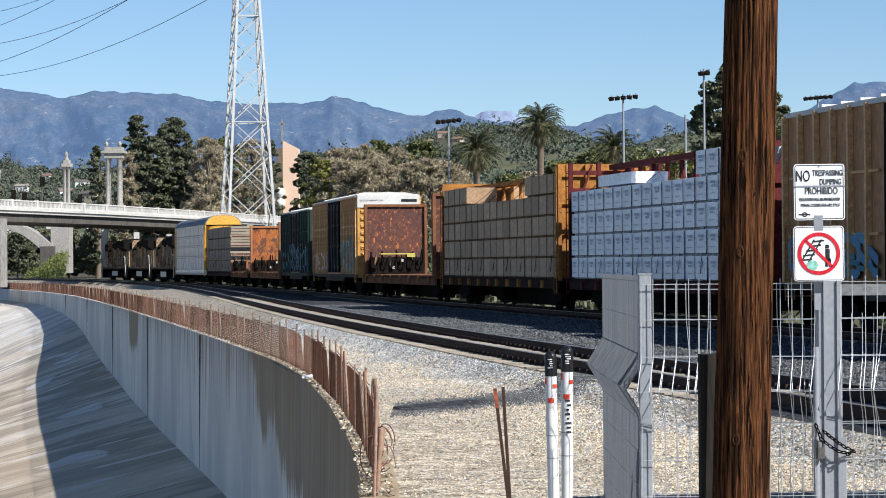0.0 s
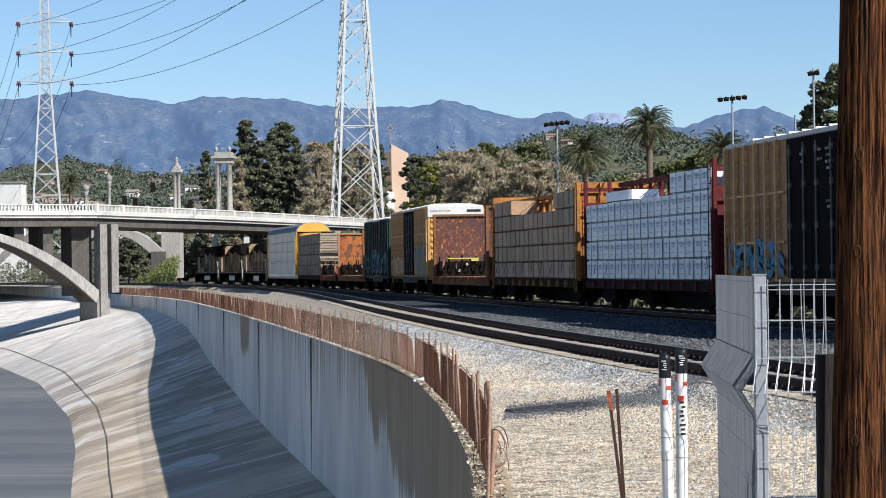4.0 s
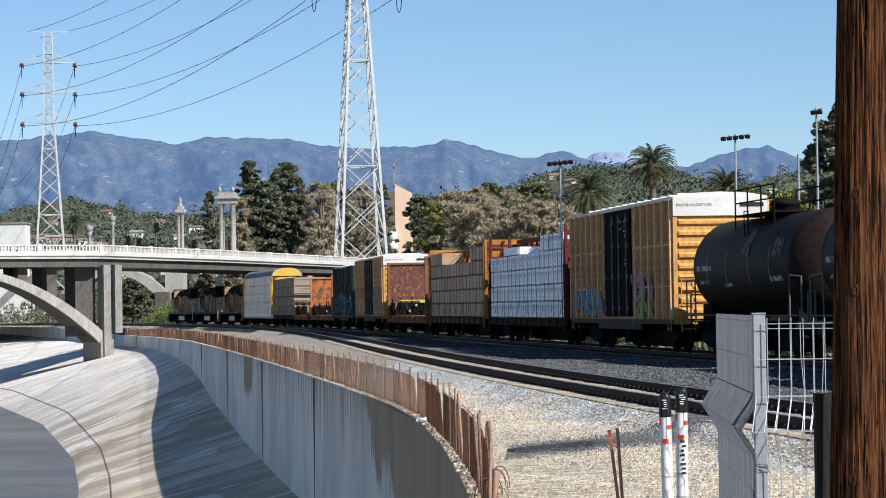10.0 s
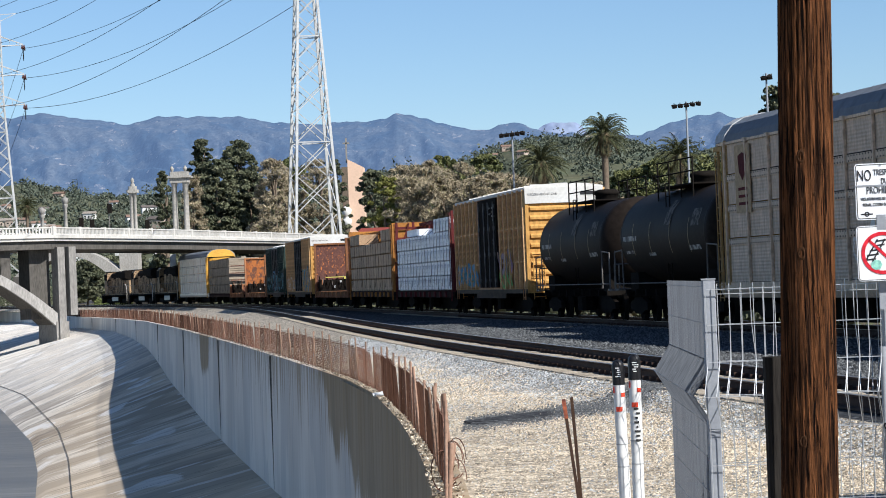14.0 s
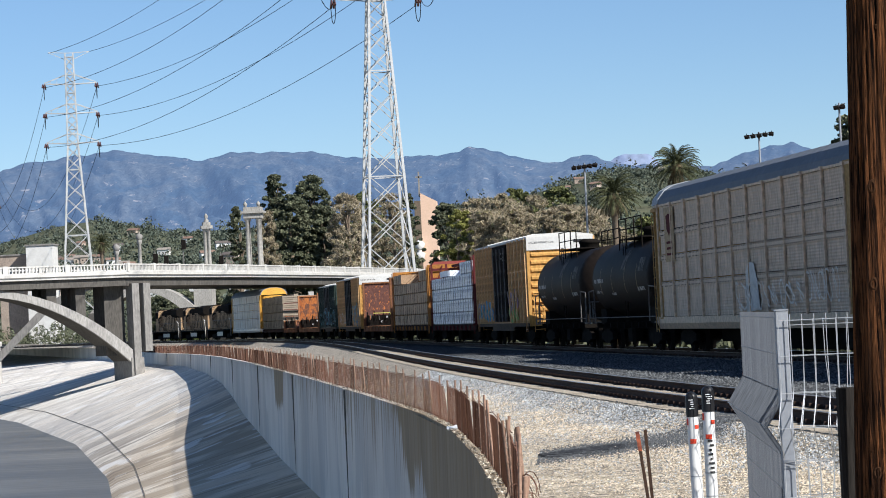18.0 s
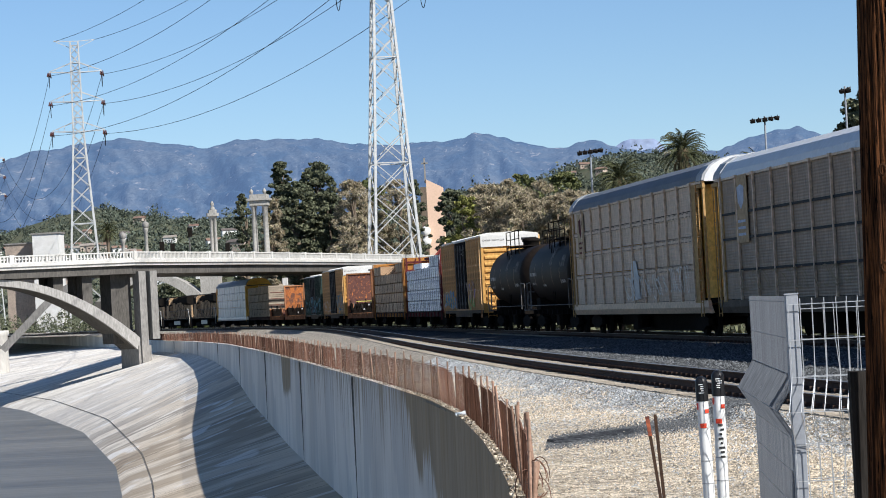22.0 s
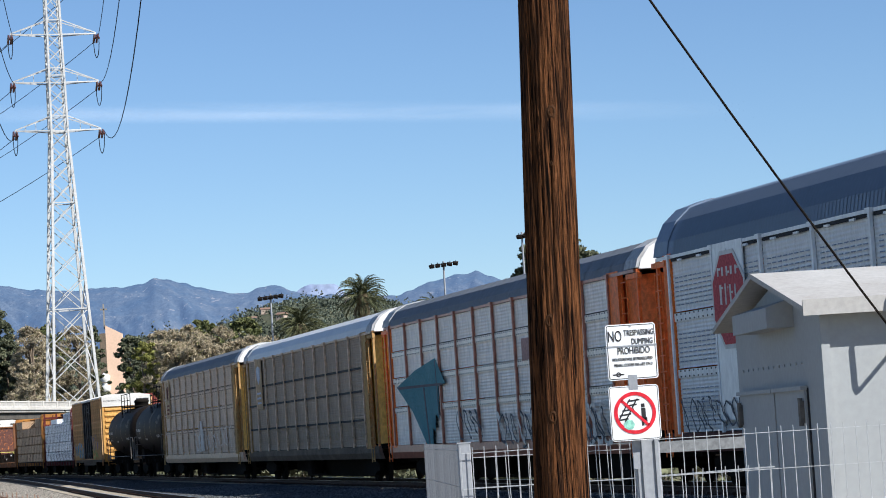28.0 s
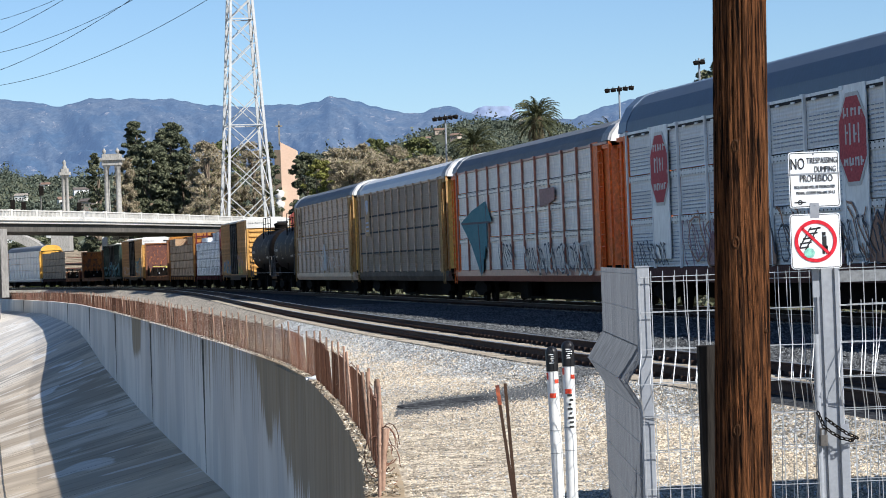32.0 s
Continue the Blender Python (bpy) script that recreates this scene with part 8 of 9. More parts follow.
flood_mast(0.0023 * 300, 300, 1.62 + 0.0538 * 300, 5, 2.9, "tall floodlight mast with a row of dark lamps")
flood_mast(0.0668 * 290, 290, 1.62 + 0.0620 * 290, 5, 3.2, "tall floodlight mast with a row of dark lamps")
flood_mast(0.0966 * 270, 270, 1.62 + 0.0712 * 270, 2, 1.2, "tall floodlight mast seen end-on beside a dark tree")
flood_mast(0.1386 * 330, 330, 1.62 + 0.0613 * 330, 6, 3.6, "distant floodlight mast behind the train")
_m = thing("mast", pose(0.0897 * 320, 320, -0.5), "slim grey pole among the trees", "pole")
part("pole", Solid().bar((0, 0, 0), (0, 0, 19.5), 0.16, 8, 0.12), M["galv"], _m)
for _x, _y, _h in ((-0.0757, 395, 10), (-0.0835, 420, 9)):
    _m = thing("mast", pose(_x * _y, _y, -0.5), "pale grey pole by the bridge approach", "pole")
    part("pole", Solid().bar((0, 0, 0), (0, 0, _h), 0.2, 8, 0.16), M["bridge_shade"], _m)


# ---- vegetation, hills and mountains ----
def leafy(name, base, other, rough=0.75, k=0.45):
    return surf(name, base, other, rough, scale=0.25, fine=8, bump=0, contrast=0.8, island=k)


M["leaf_dark"] = leafy("leaf_dark", (0.092, 0.104, 0.066), (0.145, 0.150, 0.092), k=0.3)
M["leaf_green"] = leafy("leaf_green", (0.115, 0.13, 0.055), (0.165, 0.17, 0.072))
M["leaf_olive"] = leafy("leaf_olive", (0.16, 0.155, 0.075), (0.205, 0.19, 0.095))
M["leaf_lime"] = leafy("leaf_lime", (0.17, 0.18, 0.05), (0.22, 0.21, 0.07))
M["twig"] = leafy("twig", (0.30, 0.25, 0.17), (0.36, 0.305, 0.21))
M["palm_leaf"] = leafy("palm_leaf", (0.055, 0.062, 0.032), (0.095, 0.098, 0.05))
M["palm_dry"] = leafy("palm_dry", (0.13, 0.10, 0.06), (0.19, 0.15, 0.09))
M["bark"] = surf("bark", (0.13, 0.10, 0.075), (0.19, 0.15, 0.11), 0.9, scale=1.0, fine=10, bump=0.5, stretch=(1, 1, 0.3))
M["scrub"] = leafy("scrub", (0.070, 0.088, 0.070), (0.115, 0.125, 0.092))
M["hill_soil"] = surf("hill_soil", (0.13, 0.125, 0.08), (0.09, 0.105, 0.065), 0.95, scale=0.02, fine=12, bump=0.3)
M["grass"] = leafy("grass", (0.11, 0.13, 0.045), (0.16, 0.18, 0.06))


def quads(name, c, u, w, mat):
    """Many leaf quads from centres and half-axes."""
    n = len(c)
    v = np.stack([c - u - w * 0.3, c - w, c + u - w * 0.2, c + w], 1).reshape(-1, 3)
    me = bpy.data.meshes.new(name)
    me.vertices.add(4 * n)
    me.vertices.foreach_set("co", v.astype(np.float32).ravel())
    me.loops.add(4 * n)
    me.loops.foreach_set("vertex_index", np.arange(4 * n, dtype=np.int32))
    me.polygons.add(n)
    me.polygons.foreach_set("loop_start", np.arange(0, 4 * n, 4, dtype=np.int32))
    me.materials.append(mat)
    me.update(calc_edges=True)
    me.validate()
    return me


def rand_axes(rng, n, size):
    a = rng.normal(size=(n, 3))
    a /= np.linalg.norm(a, axis=1)[:, None]
    b = np.cross(a, rng.normal(size=(n, 3)))
    b /= np.linalg.norm(b, axis=1)[:, None] + 1e-9
    s = size * rng.uniform(0.5, 1.3, (n, 1))
    return a * s, b * s * rng.uniform(0.4, 0.9, (n, 1))


def tree(x, y, z0, height, width, mat, seed, label, clumps=26, leaves=120, leaf=0.34, crown_from=0.25, shape="round", bare=False, name="tree"):
    rng = np.random.default_rng(seed)
    t = thing(name, pose(x, y, z0), label, "tree", "trees")
    s = Solid()
    lean = rng.uniform(-0.04, 0.04, 2)
    pts = [Vector((lean[0] * height * k, lean[1] * height * k, height * k)) for k in (0, 0.3, 0.6, 0.85)]
    r0 = max(0.18, height * 0.022)
    for k in range(3):
        s.bar(pts[k], pts[k + 1], r0 * (1 - 0.28 * k), 8, r0 * (1 - 0.28 * (k + 1)))
    cen = []
    for k in range(clumps):
        f = rng.uniform(0, 1)
        zc = height * (crown_from + (0.97 - crown_from) * f)
        if shape == "cone":
            rad = width / 2 * (0.95 - 0.72 * f) * rng.uniform(0.35, 1)
        else:
            rad = width / 2 * math.sqrt(max(0.05, 1 - (2 * f - 0.85) ** 2 / 1.4)) * rng.uniform(0.3, 1)
        a = rng.uniform(0, 2 * math.pi)
        cen.append((rad * math.cos(a), rad * math.sin(a), zc))
        if k < 16:
            b = Vector(pts[1]).lerp(pts[3], max(0, min(1, f - 0.2)))
            mid = b.lerp(Vector(cen[-1]), 0.5) + Vector((0, 0, 0.04 * height))
            s.bar(b, mid, r0 * 0.35, 5, r0 * 0.22)
            s.bar(mid, cen[-1], r0 * 0.22, 5, r0 * 0.08)
    part("trunk", s, M["bark"], t)
    cen = np.array(cen)
    n = clumps * leaves
    idx = rng.integers(0, clumps, n)
    sz = width * rng.uniform(0.05, 0.21, clumps) * (26 / max(clumps, 26)) ** 0.25
    d = rng.normal(size=(n, 3))
    d /= np.linalg.norm(d, axis=1)[:, None]
    d *= (rng.uniform(0.25, 1, (n, 1)) ** 0.45) * sz[idx][:, None]
    d[:, 2] *= 0.55
    c = cen[idx] + d
    if bare:
        # fine twigs: long thin slivers
        u, w = rand_axes(rng, n, leaf * 1.5)
        u[:, 2] += 0.1
        w *= 0.16
    else:
        u, w = rand_axes(rng, n, leaf)
    part("crown", quads("crown", c, u, w, mat), mat, t)
    if bare:
        k = rng.random(n) < 0.12
        u, w = rand_axes(rng, int(k.sum()), 0.22)
        part("new_leaf", quads("new_leaf", c[k], u, w, M["leaf_olive"]), None, t)
    return t


def palm(x, y, z0, height, r, seed, label):
    rng = np.random.default_rng(seed)
    t = thing("palm_tree", pose(x, y, z0), label, "palm tree", "palm trees")
    part("trunk", Solid().lathe([(0, 0.45), (height * 0.5, 0.36), (height * 0.9, 0.40), (height - 0.4, 0.62), (height + 0.2, 0.4)], (0, 0, 0), (0, 0, 1), 12), M["bark"], t)
    part("boot", Solid().lathe([(0, 0.3), (0.5, 0.75), (1.2, 0.85), (1.7, 0.5)], (0, 0, height - 1.3), (0, 0, height), 12), M["palm_dry"], t)
    n = 120
    for k in range(n):
        dry = k < 26
        a = 2 * math.pi * (k * 0.381966) + rng.uniform(-0.25, 0.25)
        up = radians(rng.uniform(-75, -35)) if dry else radians(-32 + 116 * (k - 26) / (n - 26) + rng.uniform(-9, 9))
        L = r * rng.uniform(0.95, 1.2) * (0.78 if dry else 1)
        d = Vector((math.cos(a), math.sin(a), 0))
        m = 10
        droop = 0.95 if up > 0.3 else 0.55
        p, el, pts = Vector((0, 0, height + 0.25 * math.sin(max(up, 0)))), up, []
        for i in range(m + 1):
            pts.append(p.copy())
            p += (d * math.cos(el) + Vector((0, 0, math.sin(el)))) * (L / m)
            el -= droop * (i + 1) / m * 0.34
        s = Solid()
        side = Vector((-d.y, d.x, 0))
        for i in range(1, m):
            p, q = pts[i], pts[i + 1]
            wl = r * 0.17 * (math.sin(math.pi * min(1, (i + 1.2) / (m + 1))) * 0.75 + 0.25)
            ax = (q - p).normalized()
            for sg in (-1, 1):
                for h in (0.0, 0.25, 0.5, 0.75):
                    o = p.lerp(q, h)
                    s.add([o, o + (q - p) * 0.16, o + ax * wl * 0.9 + side * sg * wl * 0.8 + Vector((0, 0, -wl * 0.45))], [(0, 1, 2)])
        s.tube(pts, 0.035, 3)
        part("frond", s, M["palm_dry"] if dry else M["palm_leaf"], t)
    return t


def grove(spec):
    for i, (b, top, y, wpx, mat, lab, kw) in enumerate(spec):
        h = 1.62 + top * y + 0.6
        tree(b * y, y, -0.6, h, wpx * y * (1.5 if y < 480 or kw.get("bare") else 1.15), M[mat], 100 + i, lab, **kw)


big = dict(clumps=340, leaves=150, leaf=0.27, crown_from=0.03)
mid = dict(clumps=170, leaves=120, leaf=0.25, crown_from=0.08)
bar = dict(clumps=150, leaves=170, leaf=0.30, crown_from=0.06, bare=True)
grove([
    (-0.0995, 0.0560, 540, 0.0180, "leaf_dark", "tall dark evergreen with clumped branches behind the bridge", big),
    (-0.1125, 0.0570, 545, 0.0120, "leaf_dark", "tall dark evergreen with clumped branches behind the bridge", big),
    (-0.0945, 0.0440, 530, 0.0150, "leaf_dark", "dark evergreen behind the bridge", big),
    (-0.1070, 0.0490, 528, 0.0170, "leaf_dark", "dark evergreen behind the bridge", big),
    (-0.1272, 0.0461, 500, 0.0075, "leaf_dark", "small dark tree beside the stone gateway", mid),
    (-0.1170, 0.0440, 510, 0.0080, "twig", "leafless brown tree beside the stone gateway", bar),
    (-0.0870, 0.0486, 500, 0.0125, "twig", "leafless brown tree beyond the bridge", bar),
    (-0.0790, 0.0500, 520, 0.0130, "leaf_green", "rounded green tree behind the tower", mid),
    (-0.0700, 0.0470, 510, 0.0125, "twig", "leafless brown tree behind the tower", bar),
    (-0.0640, 0.0475, 525, 0.0100, "leaf_dark", "dark green tree beside the church", mid),
    (-0.0500, 0.0435, 470, 0.0100, "leaf_dark", "dark green tree beside the church", mid),
    (-0.0450, 0.0400, 430, 0.0110, "leaf_lime", "yellow-green tree in new leaf", mid),
    (-0.0385, 0.0440, 450, 0.0120, "twig", "leafless brown tree behind the train", bar),
    (-0.0300, 0.0450, 440, 0.0130, "twig", "leafless brown tree behind the train", bar),
    (-0.0230, 0.0470, 470, 0.0130, "leaf_green", "olive green tree behind the train", mid),
    (-0.0170, 0.0440, 430, 0.0130, "twig", "leafless brown tree behind the train", bar),
    (-0.0080, 0.0465, 460, 0.0130, "leaf_green", "olive green tree behind the train", mid),
    (-0.0420, 0.0400, 480, 0.0150, "twig", "leafless brown tree behind the train", bar),
    (-0.0340, 0.0385, 425, 0.0150, "twig", "leafless brown tree behind the train", bar),
    (-0.0250, 0.0400, 420, 0.0150, "twig", "leafless brown tree behind the train", bar),
    (-0.0120, 0.0385, 415, 0.0150, "twig", "leafless brown tree behind the train", bar),
    (0.0010, 0.0385, 425, 0.0150, "twig", "leafless brown tree behind the train", bar),
    (-0.0830, 0.0440, 512, 0.0150, "twig", "leafless brown tree beyond the bridge", bar),
    (-0.0050, 0.0400, 410, 0.0120, "twig", "leafless brown tree behind the train", bar),
    (0.0060, 0.0370, 430, 0.0120, "twig", "leafless brown tree behind the train", bar),
    (0.0120, 0.0300, 400, 0.0140, "twig", "leafless brown tree behind the train", bar),
    (0.0245, 0.0330, 420, 0.0150, "leaf_green", "dense rounded green tree behind the train", mid),
    (0.0330, 0.0345, 430, 0.0150, "twig", "dense rounded green tree behind the train", mid),
    (0.0440, 0.0380, 440, 0.0170, "leaf_green", "dense rounded green tree behind the train", mid),
    (0.0540, 0.0425, 440, 0.0170, "leaf_green", "dense rounded green tree behind the train", mid),
    (0.0650, 0.0380, 430, 0.0160, "leaf_dark", "dense rounded green tree behind the train", mid),
    (0.0750, 0.0430, 430, 0.0160, "leaf_green", "dense rounded green tree behind the train", mid),
    (0.0870, 0.0420, 420, 0.0160, "leaf_lime", "yellow-green tree behind the train", mid),
    (-0.1570, 0.0130, 500, 0.0130, "leaf_dark", "dark shrubby tree in the shade beyond the bridge", mid),
    (-0.1480, 0.0140, 505, 0.0130, "leaf_dark", "dark shrubby tree in the shade beyond the bridge", mid),
    (-0.1380, 0.0135, 510, 0.0140, "leaf_dark", "dark shrubby tree in the shade beyond the bridge", mid),
    (-0.1270, 0.0150, 505, 0.0140, "leaf_dark", "dark shrubby tree in the shade beyond the bridge", mid),
    (0.1070, 0.0740, 330, 0.0230, "leaf_dark", "tall dark pine rising above the train", big),
    (0.1190, 0.0640, 335, 0.0210, "leaf_dark", "tall dark pine rising above the train", big),
    (0.1350, 0.0480, 330, 0.0200, "leaf_green", "green tree behind the train", mid),
    (0.1500, 0.0460, 330, 0.0200, "leaf_dark", "dark tree behind the train", mid),
])
palm(0.0126 * 300, 300, -0.6, 1.62 + 0.0410 * 300 + 0.6, 0.0098 * 300, 7, "squat date palm with a dense drooping crown")
palm(0.0362 * 310, 310, -0.6, 1.62 + 0.0506 * 310 + 0.6, 0.0100 * 310, 8, "tall date palm with a spreading crown")
palm(0.0630 * 320, 320, -0.6, 1.62 + 0.0415 * 320 + 0.6, 0.0095 * 320, 9, "date palm partly hidden by the train")
palm(0.1290 * 330, 330, -0.6, 1.62 + 0.0440 * 330 + 0.6, 0.0075 * 330, 10, "date palm beyond the dark pine")
palm(-0.1783 * 620, 620, -0.6, 1.62 + 0.0330 * 620 + 0.6, 0.0045 * 620, 11, "shaggy palm beyond the bridge")


def ridge_z(table, b):
    return lerp_table(table, b)[0]


HILL_L = [(-0.3, 0.0285), (-0.2302, 0.0285), (-0.2176, 0.035), (-0.2086, 0.037), (-0.1962, 0.0403), (-0.1852, 0.0415), (-0.1792, 0.0423), (-0.1661, 0.0395), (-0.1577, 0.037), (-0.145, 0.0345), (-0.1344, 0.0335), (-0.11, 0.0345), (-0.0818, 0.0365), (-0.0608, 0.0377), (-0.0465, 0.041), (-0.032, 0.042), (-0.0193, 0.043), (-0.01, 0.0457), (-0.0026, 0.0482), (0.0119, 0.0502), (0.0309, 0.0472), (0.0512, 0.0477), (0.0639, 0.047), (0.0841, 0.0477), (0.0927, 0.0477), (0.13, 0.0475), (0.2, 0.0435), (0.3, 0.0385)]


def hill_height(b, f):
    """Height of the hillside at bearing b, f from its foot (0) to its crest (1)."""
    y = 1100 + 1100 * f
    crest = ridge_z(HILL_L, b) * 2200
    k = f ** 0.8 * (0.82 + 0.18 * math.sin(f * 2.2 + b * 40))
    w = noise.noise((b * 45, f * 3.0, 0)) * 6 * f * (1 - f) * 3
    return 1.0 + crest * min(k, 1) / max(0.82 + 0.18 * math.sin(2.2 + b * 40), 0.7) * 1.0 + w


def build_hills():
    rows = []
    bs = [-0.30 + 0.6 * k / 120 for k in range(121)]
    for f in [0, 0.1, 0.2, 0.3, 0.4, 0.5, 0.6, 0.7, 0.8, 0.9, 1.0]:
        y = 1100 + 1100 * f
        rows.append([(b * y, y, min(hill_height(b, f), 1.6 + ridge_z(HILL_L, b) * 2200)) for b in bs])
    rows.append([(b * 2400, 2400, -5) for b in bs])
    structure("hillside", Solid().sheet(rows), M["hill_soil"], "scrubby brown and green hillside dotted with houses", "hill")
    rng = np.random.default_rng(3)
    cs, us, ws = [], [], []
    for k in range(4200):
        b = rng.uniform(-0.245, 0.16)
        f = rng.uniform(0.02, 1.0)
        y = 1100 + 1100 * f
        h = min(hill_height(b, f), 1.6 + ridge_z(HILL_L, b) * 2200)
        sz = rng.uniform(2.0, 5.2) * (1.3 if rng.random() < 0.15 else 1)
        n = 44
        d = rng.normal(size=(n, 3))
        d /= np.linalg.norm(d, axis=1)[:, None]
        d *= sz * rng.uniform(0.5, 1, (n, 1))
        d[:, 2] = np.abs(d[:, 2]) * (1.0 if rng.random() > 0.12 else 2.4)
        u, w = rand_axes(rng, n, sz * 0.21)
        cs.append(np.array([b * y, y, h]) + d), us.append(u), ws.append(w)
    me = quads("hill_scrub", np.concatenate(cs), np.concatenate(us), np.concatenate(ws), M["scrub"])
    tagged(part("hill_scrub", me, None), "dense dark green scrub and trees covering the hills", "scrub", kind="stuff")
    # low planting that closes the view under the trees
    cs, us, ws = [], [], []
    for k in range(900):
        y = rng.uniform(335, 480)
        b = rng.uniform(-0.075, 0.17)
        sz = rng.uniform(1.0, 2.6)
        n = 22
        d = rng.normal(size=(n, 3))
        d /= np.linalg.norm(d, axis=1)[:, None]
        d *= sz * rng.uniform(0.5, 1, (n, 1))
        u, w = rand_axes(rng, n, sz * 0.3)
        cs.append(np.array([b * y, y, rng.uniform(0.3, 5.5)]) + d), us.append(u), ws.append(w)
    for k in range(260):
        y = rng.uniform(520, 552)
        b = rng.uniform(-0.24, -0.165)
        sz = rng.uniform(0.5, 1.3)
        n = 46
        d = rng.normal(size=(n, 3))
        d /= np.linalg.norm(d, axis=1)[:, None]
        d *= sz * rng.uniform(0.5, 1, (n, 1))
        u, w = rand_axes(rng, n, sz * 0.2)
        cs.append(np.array([b * y, y, 0.2 + 3.2 * rng.random() ** 2]) + d), us.append(u), ws.append(w)
    # strip added beside the far track so the view under the cars stays dark
    for k in range(1500):
        y = rng.uniform(45, 345)
        sz = rng.uniform(0.35, 0.9)
        n = 16
        d = rng.normal(size=(n, 3))
        d /= np.linalg.norm(d, axis=1)[:, None]
        d *= sz * rng.uniform(0.5, 1, (n, 1))
        u, w = rand_axes(rng, n, sz * 0.32)
        cs.append(np.array([far_x(y) + rng.uniform(4.5, 8), y, rng.uniform(-0.4, 1.1)]) + d), us.append(u), ws.append(w)
    me = quads("undergrowth", np.concatenate(cs), np.concatenate(us), np.concatenate(ws), M["leaf_dark"])
    tagged(part("undergrowth", me, None), "dense undergrowth below the trees behind the tracks", "undergrowth", kind="stuff")
    # houses
    cols = [(0.72, 0.70, 0.66), (0.50, 0.42, 0.34), (0.66, 0.60, 0.50), (0.75, 0.74, 0.72), (0.42, 0.34, 0.28)]
    mats = [surf("house_wall_" + "abcde"[i], c, tuple(v * 0.9 for v in c), 0.8, scale=0.3, bump=0) for i, c in enumerate(cols)]
    roofs = [surf("house_roof_" + "abc"[i], c, tuple(v * 0.8 for v in c), 0.85, scale=0.5, bump=0.1) for i, c in enumerate([(0.24, 0.16, 0.125), (0.14, 0.12, 0.11), (0.32, 0.28, 0.24)])]
    r = random.Random(8)
    spots = [(-0.224, 0.55), (-0.215, 0.3), (-0.209, 0.62), (-0.203, 0.45), (-0.196, 0.22), (-0.186, 0.7), (-0.18, 0.35), (-0.172, 0.55), (-0.166, 0.75), (-0.161, 0.3), (-0.155, 0.52), (-0.150, 0.25), (-0.146, 0.62), (-0.139, 0.35), (-0.133, 0.5), (-0.13, 0.28), (-0.04, 0.75), (-0.018, 0.8), (-0.012, 0.7), (-0.005, 0.74), (0.000, 0.82), (0.006, 0.6), (0.03, 0.8), (0.08, 0.75), (0.086, 0.66), (0.09, 0.72), (-0.175, 0.18), (-0.157, 0.15), (-0.143, 0.15), (-0.19, 0.5)] + [(-0.235 + 0.108 * ((k * 0.618) % 1), 0.10 + 0.75 * ((k * 0.381) % 1)) for k in range(34)]
    for b, f in spots:
        y = 1100 + 1100 * f - 8
        z = min(hill_height(b, f), 1.6 + ridge_z(HILL_L, b) * 2200)
        w, d, h = r.uniform(4.5, 9), r.uniform(4.5, 7), r.uniform(1.6, 3.2)
        hs = thing("house", pose(b * y, y, z, 0, 0, r.uniform(-30, 30)), "small pale hillside house with a pitched roof", "house", "hill houses")
        part("wall", Solid().box(0, 0, h / 2, w, d, h + 2), r.choice(mats), hs)
        part("roof", Solid().prism([(-d / 2 - 0.5, h + 0.9), (0, h + 2.4), (d / 2 + 0.5, h + 0.9)], -w / 2 - 0.5, w / 2 + 0.5, "x"), r.choice(roofs), hs)
        for k in (-0.28, 0.05, 0.3):
            part("window", Solid().box(k * w, -d / 2 - 0.03, h * 0.62, w * 0.12, 0.1, h * 0.3), M["black"], hs)


build_hills()

RIDGE = [(-0.32, 0.045), (-0.2302, 0.0560), (-0.2169, 0.0618), (-0.2044, 0.0647), (-0.1874, 0.0669), (-0.1763, 0.0677), (-0.1661, 0.0673), (-0.1560, 0.0652), (-0.1418, 0.0628), (-0.134, 0.0640), (-0.1238, 0.0649), (-0.1024, 0.0640), (-0.0986, 0.0633), (-0.0898, 0.0618), (-0.0818, 0.0607), (-0.0689, 0.0596), (-0.0483, 0.0602), (-0.0396, 0.0620), (-0.0358, 0.0620), (-0.0275, 0.0600), (-0.0171, 0.0563), (-0.0105, 0.0550), (-0.0022, 0.0568), (0.0041, 0.0567), (0.0082, 0.0553), (0.02, 0.0528), (0.0495, 0.051), (0.0595, 0.0543), (0.0702, 0.0571), (0.0784, 0.0580), (0.0845, 0.0558), (0.0968, 0.0506), (0.125, 0.050), (0.142, 0.061), (0.152, 0.066), (0.165, 0.066), (0.2, 0.062), (0.32, 0.05)]


